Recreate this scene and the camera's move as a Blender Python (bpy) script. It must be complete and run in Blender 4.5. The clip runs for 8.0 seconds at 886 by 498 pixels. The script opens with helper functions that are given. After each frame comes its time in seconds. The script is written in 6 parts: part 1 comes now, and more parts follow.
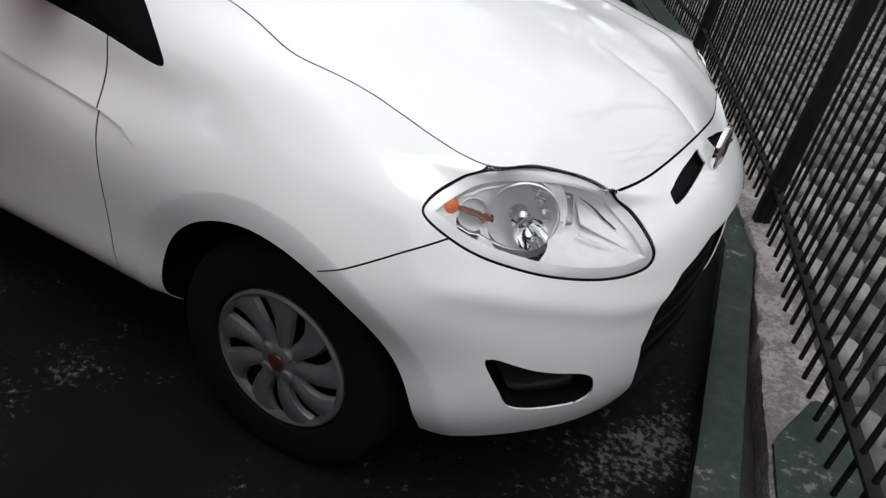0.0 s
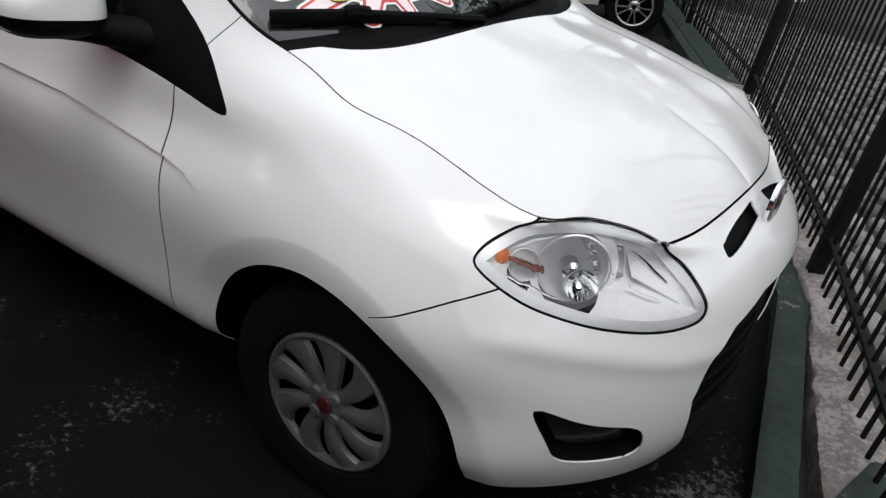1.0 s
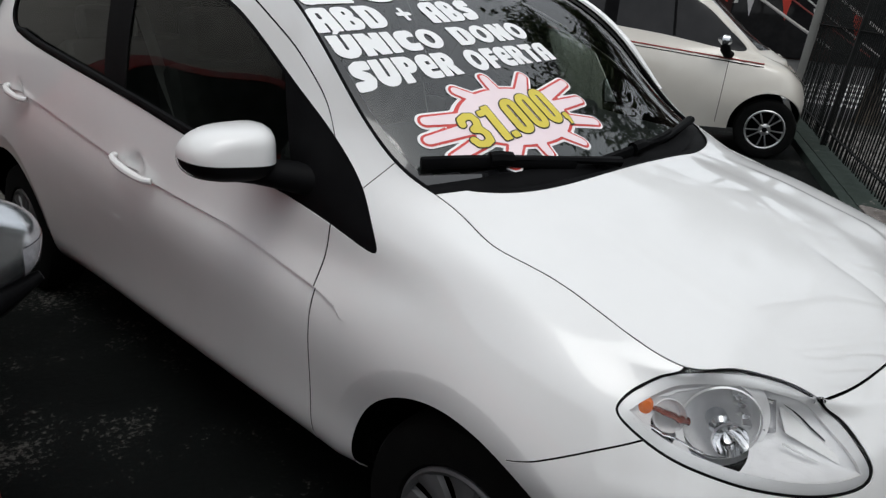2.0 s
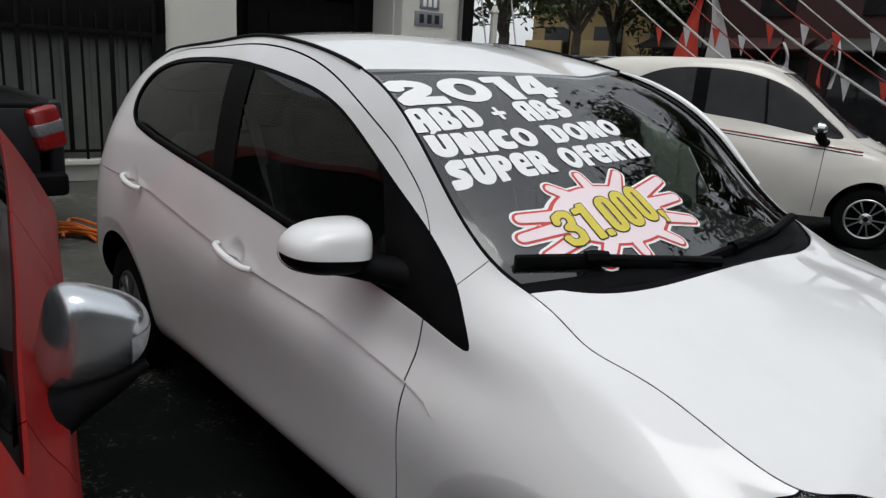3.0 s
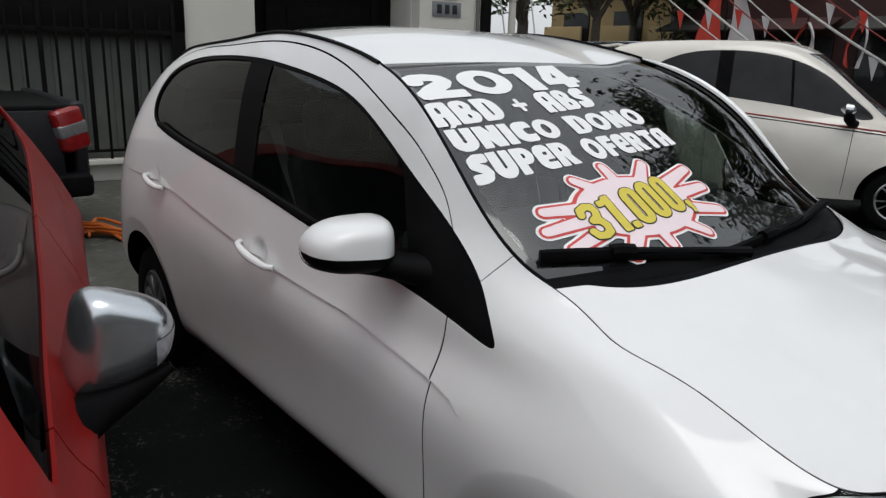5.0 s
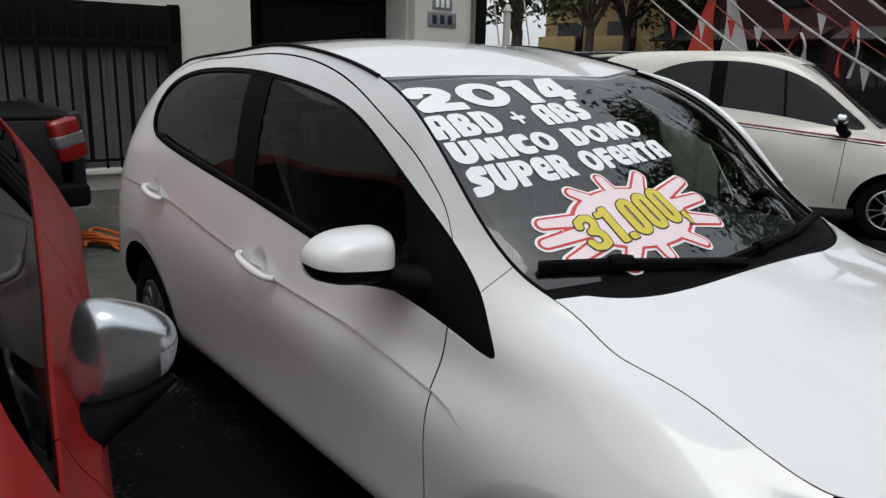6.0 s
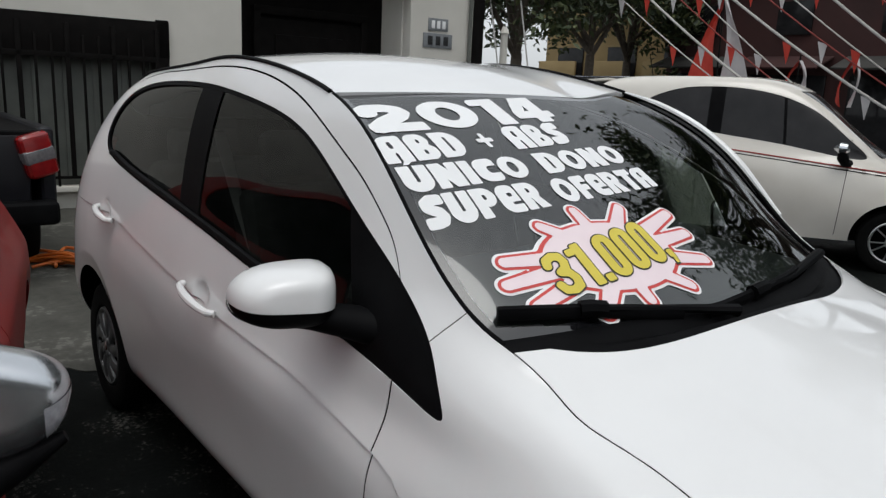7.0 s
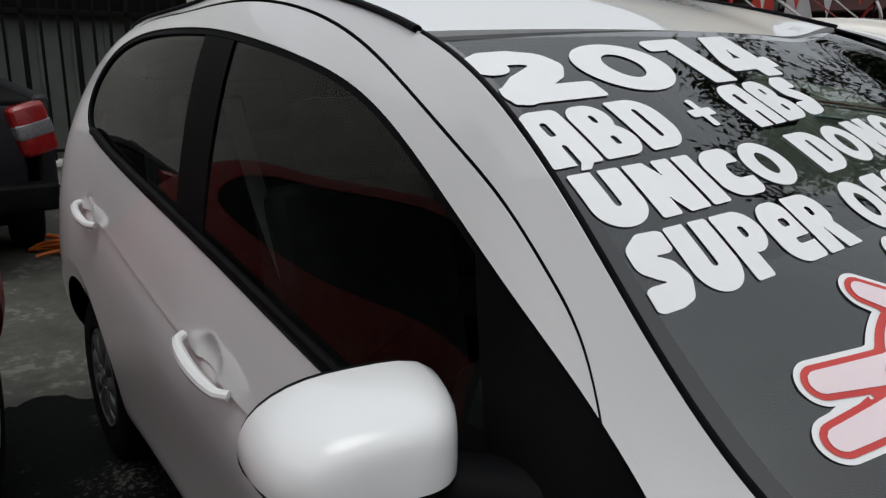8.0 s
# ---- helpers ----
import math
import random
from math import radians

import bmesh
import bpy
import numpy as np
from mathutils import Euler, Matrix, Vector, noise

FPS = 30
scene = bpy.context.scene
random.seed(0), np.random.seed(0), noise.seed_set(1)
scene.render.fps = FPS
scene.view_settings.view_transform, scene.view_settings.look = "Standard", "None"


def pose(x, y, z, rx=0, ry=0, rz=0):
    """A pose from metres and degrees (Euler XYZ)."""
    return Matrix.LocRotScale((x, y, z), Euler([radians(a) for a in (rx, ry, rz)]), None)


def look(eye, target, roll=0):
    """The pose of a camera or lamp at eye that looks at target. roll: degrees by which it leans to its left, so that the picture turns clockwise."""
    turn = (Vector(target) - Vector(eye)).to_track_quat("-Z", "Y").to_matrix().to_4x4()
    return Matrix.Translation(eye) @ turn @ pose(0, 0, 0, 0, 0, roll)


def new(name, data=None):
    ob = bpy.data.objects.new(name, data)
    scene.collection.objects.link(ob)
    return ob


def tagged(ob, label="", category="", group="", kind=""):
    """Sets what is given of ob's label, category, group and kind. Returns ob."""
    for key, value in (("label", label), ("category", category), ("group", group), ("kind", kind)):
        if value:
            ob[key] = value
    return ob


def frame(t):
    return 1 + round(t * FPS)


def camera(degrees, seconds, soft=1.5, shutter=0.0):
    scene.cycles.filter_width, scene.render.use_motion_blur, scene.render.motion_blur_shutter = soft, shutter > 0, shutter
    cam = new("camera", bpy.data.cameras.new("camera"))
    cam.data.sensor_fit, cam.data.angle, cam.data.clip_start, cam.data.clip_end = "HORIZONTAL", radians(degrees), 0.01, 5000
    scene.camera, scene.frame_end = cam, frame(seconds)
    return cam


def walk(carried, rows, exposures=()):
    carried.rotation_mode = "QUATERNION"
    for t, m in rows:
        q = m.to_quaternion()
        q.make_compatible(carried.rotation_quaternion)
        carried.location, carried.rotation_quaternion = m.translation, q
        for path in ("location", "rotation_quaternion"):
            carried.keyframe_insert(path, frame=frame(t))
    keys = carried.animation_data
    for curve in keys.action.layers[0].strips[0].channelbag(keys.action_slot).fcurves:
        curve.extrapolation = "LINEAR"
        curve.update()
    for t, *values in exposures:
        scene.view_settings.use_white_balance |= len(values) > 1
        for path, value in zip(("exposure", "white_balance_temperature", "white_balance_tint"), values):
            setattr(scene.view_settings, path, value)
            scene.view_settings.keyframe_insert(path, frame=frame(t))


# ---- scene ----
import functools

cam = camera(61.8, 8.0, soft=1.35)
PATH = [
    (0.0, (0.8995, -1.7318, 1.3708), (0.0518, -0.1595, 0.3439), 7.1),
    (0.5, (0.8954, -1.7316, 1.379), (0.0216, -0.1663, 0.3645), 7.2),
    (1.0, (0.8857, -1.7414, 1.3934), (-0.0964, -0.1979, 0.4469), 6.3),
    (1.5, (0.8684, -1.7581, 1.4212), (-0.2792, -0.2687, 0.5797), 4.8),
    (2.0, (0.8477, -1.7809, 1.4552), (-0.4764, -0.3614, 0.7651), 3.9),
    (3.5, (0.8069, -1.7944, 1.4923), (-0.7556, -0.5328, 1.0319), 2.9),
    (4.0, (0.8057, -1.7758, 1.4903), (-0.7485, -0.5126, 1.0041), 1.7),
    (4.5, (0.7915, -1.771, 1.4913), (-0.7712, -0.5352, 0.967), 1.6),
    (6.0, (0.8003, -1.8013, 1.5078), (-0.7584, -0.5482, 1.0134), 1.7),
    (6.5, (0.7675, -1.7771, 1.5036), (-0.7674, -0.4972, 1.001), 1.7),
    (7.0, (0.6840, -1.5700, 1.4945), (-0.8560, -0.3330, 1.0670), 2.7),
    (7.5, (0.3585, -1.3860, 1.4400), (-1.2500, -0.2980, 0.8950), 1.9),
    (7.7, (0.1570, -1.3200, 1.4590), (-1.4680, -0.2200, 0.8500), 1.6),
    (8.0, (-0.0900, -1.2240, 1.4570), (-1.6550, -0.0660, 0.9160), 1.3),
]
walk(cam, [(t, look(eye, target, roll)) for t, eye, target, roll in PATH],
     [(0.0, 0.72, 6350, 7.5), (1.0, 0.68, 6350, 7.5), (2.0, 0.46, 6350, 7.5), (3.5, 0.40, 6350, 7.5), (7.0, 0.40, 6350, 7.5), (8.0, 0.22, 6350, 7.5)])
STEER = 3.0

# ---- light ----
world = bpy.data.worlds.new("sky")
scene.world = world
world.use_nodes = True
wn = world.node_tree
sky = wn.nodes.new("ShaderNodeTexSky")
sky.sky_type = "NISHITA"
sky.sun_disc = False
sky.sun_elevation = radians(70)
sky.sun_rotation = radians(124)
sky.dust_density = 4.0
sky.air_density = 1.0
hsv = wn.nodes.new("ShaderNodeHueSaturation")
hsv.inputs["Saturation"].default_value = 0.32
wn.links.new(sky.outputs[0], hsv.inputs["Color"])
# a closed cloud layer evens the sky out
cloud = wn.nodes.new("ShaderNodeMix")
cloud.data_type = "RGBA"
cloud.inputs[0].default_value = 0.65
cloud.inputs[7].default_value = (4.6, 4.7, 4.85, 1)
wn.links.new(hsv.outputs[0], cloud.inputs[6])
wn.links.new(cloud.outputs[2], wn.nodes["Background"].inputs[0])
wn.nodes["Background"].inputs[1].default_value = 0.14
sun_data = bpy.data.lights.new("sun", "SUN")
sun_data.energy = 0.50
sun_data.angle = radians(35)
sun_data.color = (1.0, 0.98, 0.95)
sun = new("sun", sun_data)
sun.matrix_world = look((3, -2, 10), (0, 0, 0))
scene.view_settings.exposure = 0.3

# ---- materials ----
def nodes_of(name):
    m = bpy.data.materials.new(name)
    m.use_nodes = True
    nt = m.node_tree
    return m, nt, nt.nodes["Principled BSDF"]


def noise_node(nt, scale, detail=4.0, rough=0.55):
    co = nt.nodes.new("ShaderNodeTexCoord")
    n = nt.nodes.new("ShaderNodeTexNoise")
    n.inputs["Scale"].default_value = scale
    n.inputs["Detail"].default_value = detail
    n.inputs["Roughness"].default_value = rough
    nt.links.new(co.outputs["Object"], n.inputs["Vector"])
    return n


def ramp(nt, src, stops):
    r = nt.nodes.new("ShaderNodeValToRGB")
    while len(r.color_ramp.elements) < len(stops):
        r.color_ramp.elements.new(0.5)
    for e, (p, c) in zip(r.color_ramp.elements, stops):
        e.position = p
        e.color = (*c, 1) if len(c) == 3 else c
    nt.links.new(src, r.inputs[0])
    return r


def bump(nt, bsdf, src, strength, distance):
    b = nt.nodes.new("ShaderNodeBump")
    b.inputs["Strength"].default_value = strength
    b.inputs["Distance"].default_value = distance
    nt.links.new(src, b.inputs["Height"])
    nt.links.new(b.outputs[0], bsdf.inputs["Normal"])
    return b


def surface(name, c1, c2, scale=6.0, rough=(0.5, 0.7), metal=0.0, relief=0.0, fine=80.0, coat=0.0, spec=0.5):
    """Two-scale mottled surface: large stains between c1 and c2, fine grain in relief and gloss."""
    m, nt, b = nodes_of(name)
    n1 = noise_node(nt, scale, 5)
    r = ramp(nt, n1.outputs["Fac"], [(0.3, c1), (0.7, c2)])
    nt.links.new(r.outputs[0], b.inputs["Base Color"])
    n2 = noise_node(nt, fine, 3)
    mr = nt.nodes.new("ShaderNodeMapRange")
    mr.inputs["To Min"].default_value, mr.inputs["To Max"].default_value = rough
    nt.links.new(n2.outputs["Fac"], mr.inputs["Value"])
    nt.links.new(mr.outputs[0], b.inputs["Roughness"])
    b.inputs["Metallic"].default_value = metal
    b.inputs["Coat Weight"].default_value = coat
    b.inputs["Coat Roughness"].default_value = 0.03
    b.inputs["Specular IOR Level"].default_value = spec
    if relief:
        bump(nt, b, n2.outputs["Fac"], 0.6, relief)
    return m


def car_paint(name, c1, c2, rough=0.5):
    """Clear-coated paint with a faint film of dust."""
    m, nt, b = nodes_of(name)
    n1 = noise_node(nt, 2.2, 6)
    r = ramp(nt, n1.outputs["Fac"], [(0.3, c1), (0.72, c2)])
    nt.links.new(r.outputs[0], b.inputs["Base Color"])
    n2 = noise_node(nt, 14, 5)
    mr = nt.nodes.new("ShaderNodeMapRange")
    mr.inputs["To Min"].default_value, mr.inputs["To Max"].default_value = 0.008, 0.035
    nt.links.new(n2.outputs["Fac"], mr.inputs["Value"])
    nt.links.new(mr.outputs[0], b.inputs["Coat Roughness"])
    b.inputs["Roughness"].default_value = rough
    b.inputs["Specular IOR Level"].default_value = 0.15
    b.inputs["Coat Weight"].default_value = 1.0
    b.inputs["Coat IOR"].default_value = 1.62
    return m


def pane(name, tint, gloss=0.02, ior=1.5):
    """A thin pane: tinted see-through with a mirror sheen by angle."""
    m = bpy.data.materials.new(name)
    m.use_nodes = True
    nt = m.node_tree
    nt.nodes.remove(nt.nodes["Principled BSDF"])
    out = nt.nodes["Material Output"]
    tr = nt.nodes.new("ShaderNodeBsdfTransparent")
    tr.inputs[0].default_value = (*tint, 1)
    gl = nt.nodes.new("ShaderNodeBsdfGlossy")
    gl.inputs["Roughness"].default_value = gloss
    fr = nt.nodes.new("ShaderNodeFresnel")
    fr.inputs["IOR"].default_value = ior
    mx = nt.nodes.new("ShaderNodeMixShader")
    nt.links.new(fr.outputs[0], mx.inputs[0])
    nt.links.new(tr.outputs[0], mx.inputs[1])
    nt.links.new(gl.outputs[0], mx.inputs[2])
    nt.links.new(mx.outputs[0], out.inputs[0])
    return m


WHITE = car_paint("white_paint", (0.74, 0.735, 0.73), (0.80, 0.795, 0.79))
RED = car_paint("red_paint", (0.19, 0.002, 0.001), (0.24, 0.003, 0.0015))
RED.node_tree.nodes["Principled BSDF"].inputs["Coat Weight"].default_value = 0.1
RED.node_tree.nodes["Principled BSDF"].inputs["Specular IOR Level"].default_value = 0.3
CREAM = car_paint("cream_paint", (0.62, 0.58, 0.52), (0.68, 0.645, 0.585))
BLACK_PAINT = car_paint("black_paint", (0.006, 0.006, 0.008), (0.01, 0.01, 0.013))
BLACK_PAINT.node_tree.nodes["Principled BSDF"].inputs["Coat Weight"].default_value = 0.25
NAVY = car_paint("navy_paint", (0.012, 0.014, 0.02), (0.018, 0.02, 0.028))
TRIM = surface("black_plastic", (0.003, 0.003, 0.0034), (0.006, 0.006, 0.0065), 9, (0.45, 0.62), relief=0.0004, fine=400, spec=0.04)
LINER = surface("dark_liner", (0.002, 0.002, 0.002), (0.004, 0.004, 0.004), 9, (0.85, 0.95), spec=0.05)
RUBBER = surface("tyre_rubber", (0.0018, 0.0018, 0.0018), (0.004, 0.004, 0.0038), 12, (0.8, 0.92), relief=0.0005, fine=200, spec=0.12)
HUBCAP = surface("silver_plastic", (0.085, 0.085, 0.088), (0.14, 0.14, 0.143), 8, (0.35, 0.5), metal=0.4, fine=60)
ALLOY = surface("alloy", (0.5, 0.5, 0.5), (0.6, 0.6, 0.6), 8, (0.25, 0.35), metal=0.9, fine=60)
CHROME = surface("chrome", (0.80, 0.80, 0.81), (0.86, 0.86, 0.87), 5, (0.04, 0.1), metal=1.0, fine=30)
SATIN = surface("satin_chrome", (0.58, 0.60, 0.625), (0.66, 0.68, 0.705), 5, (0.16, 0.26), metal=0.95, fine=30)
LENS = pane("clear_lens", (0.97, 0.97, 0.97), 0.015, 1.45)
WINDSCREEN = pane("windscreen_glass", (0.66, 0.76, 0.72), 0.01, 2.15)
TINTED = pane("tinted_glass", (0.40, 0.44, 0.41), 0.01, 1.42)
FRIT = surface("black_frit", (0.006, 0.006, 0.007), (0.01, 0.01, 0.011), 9, (0.05, 0.1), coat=1.0)
GLOSS_BLACK = surface("gloss_black_plastic", (0.012, 0.012, 0.013), (0.02, 0.02, 0.021), 9, (0.16, 0.28))
AMBER = surface("amber_lens", (0.75, 0.16, 0.03), (0.85, 0.22, 0.04), 20, (0.15, 0.2), coat=1.0)
RED_LENS = surface("red_lens", (0.17, 0.004, 0.006), (0.24, 0.008, 0.008), 20, (0.15, 0.25), coat=0.4)
CLEAR_LENS = surface("white_lens", (0.30, 0.30, 0.32), (0.42, 0.42, 0.44), 60, (0.12, 0.25), coat=1.0)
BEZEL = surface("lamp_bezel", (0.74, 0.74, 0.745), (0.82, 0.82, 0.825), 10, (0.25, 0.35), metal=0.3, fine=50)
SEAT = surface("seat_cloth", (0.035, 0.036, 0.036), (0.07, 0.071, 0.07), 14, (0.85, 0.95), relief=0.001, fine=500)
DASH = surface("dark_grey_moulding", (0.030, 0.031, 0.032), (0.045, 0.046, 0.048), 9, (0.5, 0.7), relief=0.0006, fine=300)
LINING = surface("pale_headlining", (0.42, 0.42, 0.40), (0.50, 0.50, 0.48), 9, (0.85, 0.95))
BELT = surface("grey_webbing", (0.2, 0.2, 0.2), (0.26, 0.26, 0.26), 14, (0.8, 0.9))
VINYL_W = surface("white_vinyl", (0.80, 0.80, 0.80), (0.84, 0.84, 0.84), 14, (0.35, 0.45))
VINYL_Y = surface("yellow_vinyl", (0.62, 0.50, 0.055), (0.68, 0.56, 0.07), 14, (0.4, 0.5))
VINYL_R = surface("red_vinyl", (0.55, 0.04, 0.035), (0.60, 0.06, 0.05), 14, (0.4, 0.5))
VINYL_P = surface("pink_vinyl", (0.80, 0.66, 0.69), (0.84, 0.71, 0.73), 14, (0.4, 0.5))
VINYL_K = surface("black_vinyl", (0.02, 0.02, 0.01), (0.03, 0.03, 0.02), 14, (0.4, 0.5))
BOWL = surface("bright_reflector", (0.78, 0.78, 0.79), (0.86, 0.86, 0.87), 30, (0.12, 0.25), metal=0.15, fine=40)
LAMP_CHROME = surface("lamp_chrome", (0.90, 0.90, 0.91), (0.95, 0.95, 0.96), 12, (0.04, 0.10), metal=1.0, fine=25)
REFLECTOR = surface("mirrored_reflector", (0.90, 0.90, 0.91), (0.96, 0.96, 0.97), 60, (0.08, 0.18), metal=0.08, relief=0.0006, fine=90, coat=0.6)
DARK_RED = surface("dark_red_enamel", (0.05, 0.010, 0.010), (0.07, 0.014, 0.013), 30, (0.25, 0.35), coat=1)
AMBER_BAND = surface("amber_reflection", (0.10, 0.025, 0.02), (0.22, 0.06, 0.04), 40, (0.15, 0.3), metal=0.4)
SMOKED = pane("smoked_pane", (0.04, 0.042, 0.04), 0.012, 1.10)
STRIPE = surface("dark_red_stripe", (0.22, 0.02, 0.018), (0.30, 0.035, 0.03), 14, (0.4, 0.5))
DULL_LENS = surface("dull_clear_lens", (0.10, 0.095, 0.10), (0.16, 0.15, 0.155), 40, (0.15, 0.3), coat=0.5)

# ---- mesh tools ----
def thing(name, label, category, at=None, group=""):
    ob = new(name)
    ob.empty_display_size = 0.1
    if at is not None:
        ob.matrix_basis = at
    return tagged(ob, label, category, group)


def from_data(name, verts, faces, mat, parent=None, label="", smooth=35):
    me = bpy.data.meshes.new(name)
    me.from_pydata([tuple(v) for v in verts], [], [tuple(f) for f in faces])
    me.validate()
    if mat:
        me.materials.append(mat)
    if smooth and len(me.polygons):
        me.polygons.foreach_set("use_smooth", [True] * len(me.polygons))
        me.set_sharp_from_angle(angle=radians(smooth))
    ob = new(name, me)
    if parent is not None:
        ob.parent = parent
    if label:
        ob["label"] = label
    return ob


def part(name, bm, mat, parent=None, label="", smooth=35):
    me = bpy.data.meshes.new(name)
    bm.to_mesh(me)
    bm.free()
    if mat:
        me.materials.append(mat)
    if smooth and len(me.polygons):
        me.polygons.foreach_set("use_smooth", [True] * len(me.polygons))
        me.set_sharp_from_angle(angle=radians(smooth))
    ob = new(name, me)
    if parent is not None:
        ob.parent = parent
    if label:
        ob["label"] = label
    return ob


def add_box(bm, size, m=None, bevel=0.0, seg=2):
    m = m or Matrix()
    r = bmesh.ops.create_cube(bm, size=1, matrix=m @ Matrix.Diagonal((*size, 1)))
    if bevel:
        es = {e for v in r["verts"] for e in v.link_edges}
        bmesh.ops.bevel(bm, geom=list(es), offset=bevel, segments=seg, affect="EDGES", profile=0.6)
    return r


def box(size, m=None, bevel=0.0, seg=2):
    bm = bmesh.new()
    add_box(bm, size, m, bevel, seg)
    return bm


def add_rod(bm, a, b, r1, r2=None, n=10):
    a, b = Vector(a), Vector(b)
    d = b - a
    m = Matrix.Translation((a + b) / 2) @ d.to_track_quat("Z", "Y").to_matrix().to_4x4()
    bmesh.ops.create_cone(bm, cap_ends=True, segments=n, radius1=r1, radius2=r1 if r2 is None else r2, depth=d.length, matrix=m)


def rod(a, b, r1, r2=None, n=10):
    bm = bmesh.new()
    add_rod(bm, a, b, r1, r2, n)
    return bm


def lathe(profile, n=48, axis="Y"):
    """Verts and faces of a profile [(radius, along)] turned about an axis."""
    vs, fs = [], []
    for r, h in profile:
        for k in range(n):
            a = 2 * math.pi * k / n
            c, s = r * math.cos(a), r * math.sin(a)
            vs.append((c, h, s) if axis == "Y" else (c, s, h) if axis == "Z" else (h, c, s))
    m = len(profile)
    for i in range(m - 1):
        for k in range(n):
            k2 = (k + 1) % n
            q = (i * n + k, i * n + k2, (i + 1) * n + k2, (i + 1) * n + k)
            fs.append(q)
    return vs, fs


def tube(points, radius, n=8, flat=1.0):
    """Verts and faces of a round bar along points."""
    pts = [Vector(p) for p in points]
    vs, fs = [], []
    up = Vector((0, 0, 1))
    for i, p in enumerate(pts):
        d = (pts[min(i + 1, len(pts) - 1)] - pts[max(i - 1, 0)]).normalized()
        s = d.cross(up)
        s = s.normalized() if s.length > 1e-4 else Vector((1, 0, 0))
        u = s.cross(d).normalized()
        rr = radius[i] if isinstance(radius, (list, tuple)) else radius
        for k in range(n):
            a = 2 * math.pi * k / n
            vs.append(p + s * rr * math.cos(a) + u * rr * flat * math.sin(a))
    for i in range(len(pts) - 1):
        for k in range(n):
            k2 = (k + 1) % n
            fs.append((i * n + k, (i + 1) * n + k, (i + 1) * n + k2, i * n + k2))
    fs.append(tuple(range(n)))
    fs.append(tuple(reversed([(len(pts) - 1) * n + k for k in range(n)])))
    return vs, fs


def spline(ts, ps, q):
    """Natural cubic spline through ps at ts, sampled at q."""
    ts, ps, q = np.asarray(ts, float), np.asarray(ps, float), np.asarray(q, float)
    n = len(ts)
    h = np.diff(ts)
    a = np.zeros((n, n))
    rhs = np.zeros((n,) + ps.shape[1:])
    a[0, 0] = a[-1, -1] = 1
    for i in range(1, n - 1):
        a[i, i - 1], a[i, i], a[i, i + 1] = h[i - 1], 2 * (h[i - 1] + h[i]), h[i]
        rhs[i] = 6 * ((ps[i + 1] - ps[i]) / h[i] - (ps[i] - ps[i - 1]) / h[i - 1])
    m2 = np.linalg.solve(a, rhs.reshape(n, -1)).reshape(rhs.shape)
    k = np.clip(np.searchsorted(ts, q, side="right") - 1, 0, n - 2)
    sh = (-1,) + (1,) * (ps.ndim - 1)
    hk, t0 = h[k].reshape(sh), ts[k].reshape(sh)
    d = q.reshape(sh) - t0
    e = hk - d
    return (m2[k] * e ** 3 + m2[k + 1] * d ** 3) / (6 * hk) + (ps[k] / hk - m2[k] * hk / 6) * e + (ps[k + 1] / hk - m2[k + 1] * hk / 6) * d


def closed_curve(pts, n=160):
    """A smooth closed outline through a few points."""
    p = np.asarray(pts, float)
    p3 = np.vstack([p, p, p, p[:1]])
    d = np.r_[0, np.cumsum(np.sqrt(np.linalg.norm(np.diff(p3, axis=0), axis=1)))]
    k = len(p)
    return spline(d, p3, np.linspace(d[k], d[2 * k], n, endpoint=False))


def signed(poly, xy):
    """Signed distance of points to a closed outline, negative inside."""
    a, b = poly, np.roll(poly, -1, axis=0)
    best = np.full(len(xy), 1e9)
    inside = np.zeros(len(xy), bool)
    for p, q in zip(a, b):
        d = q - p
        w = xy - p
        t = np.clip((w @ d) / max(d @ d, 1e-12), 0, 1)
        best = np.minimum(best, np.linalg.norm(w - t[:, None] * d, axis=1))
        c = ((p[1] > xy[:, 1]) != (q[1] > xy[:, 1])) & (xy[:, 0] < (q[0] - p[0]) * (xy[:, 1] - p[1]) / (q[1] - p[1] + 1e-12) + p[0])
        inside ^= c
    return np.where(inside, -best, best)


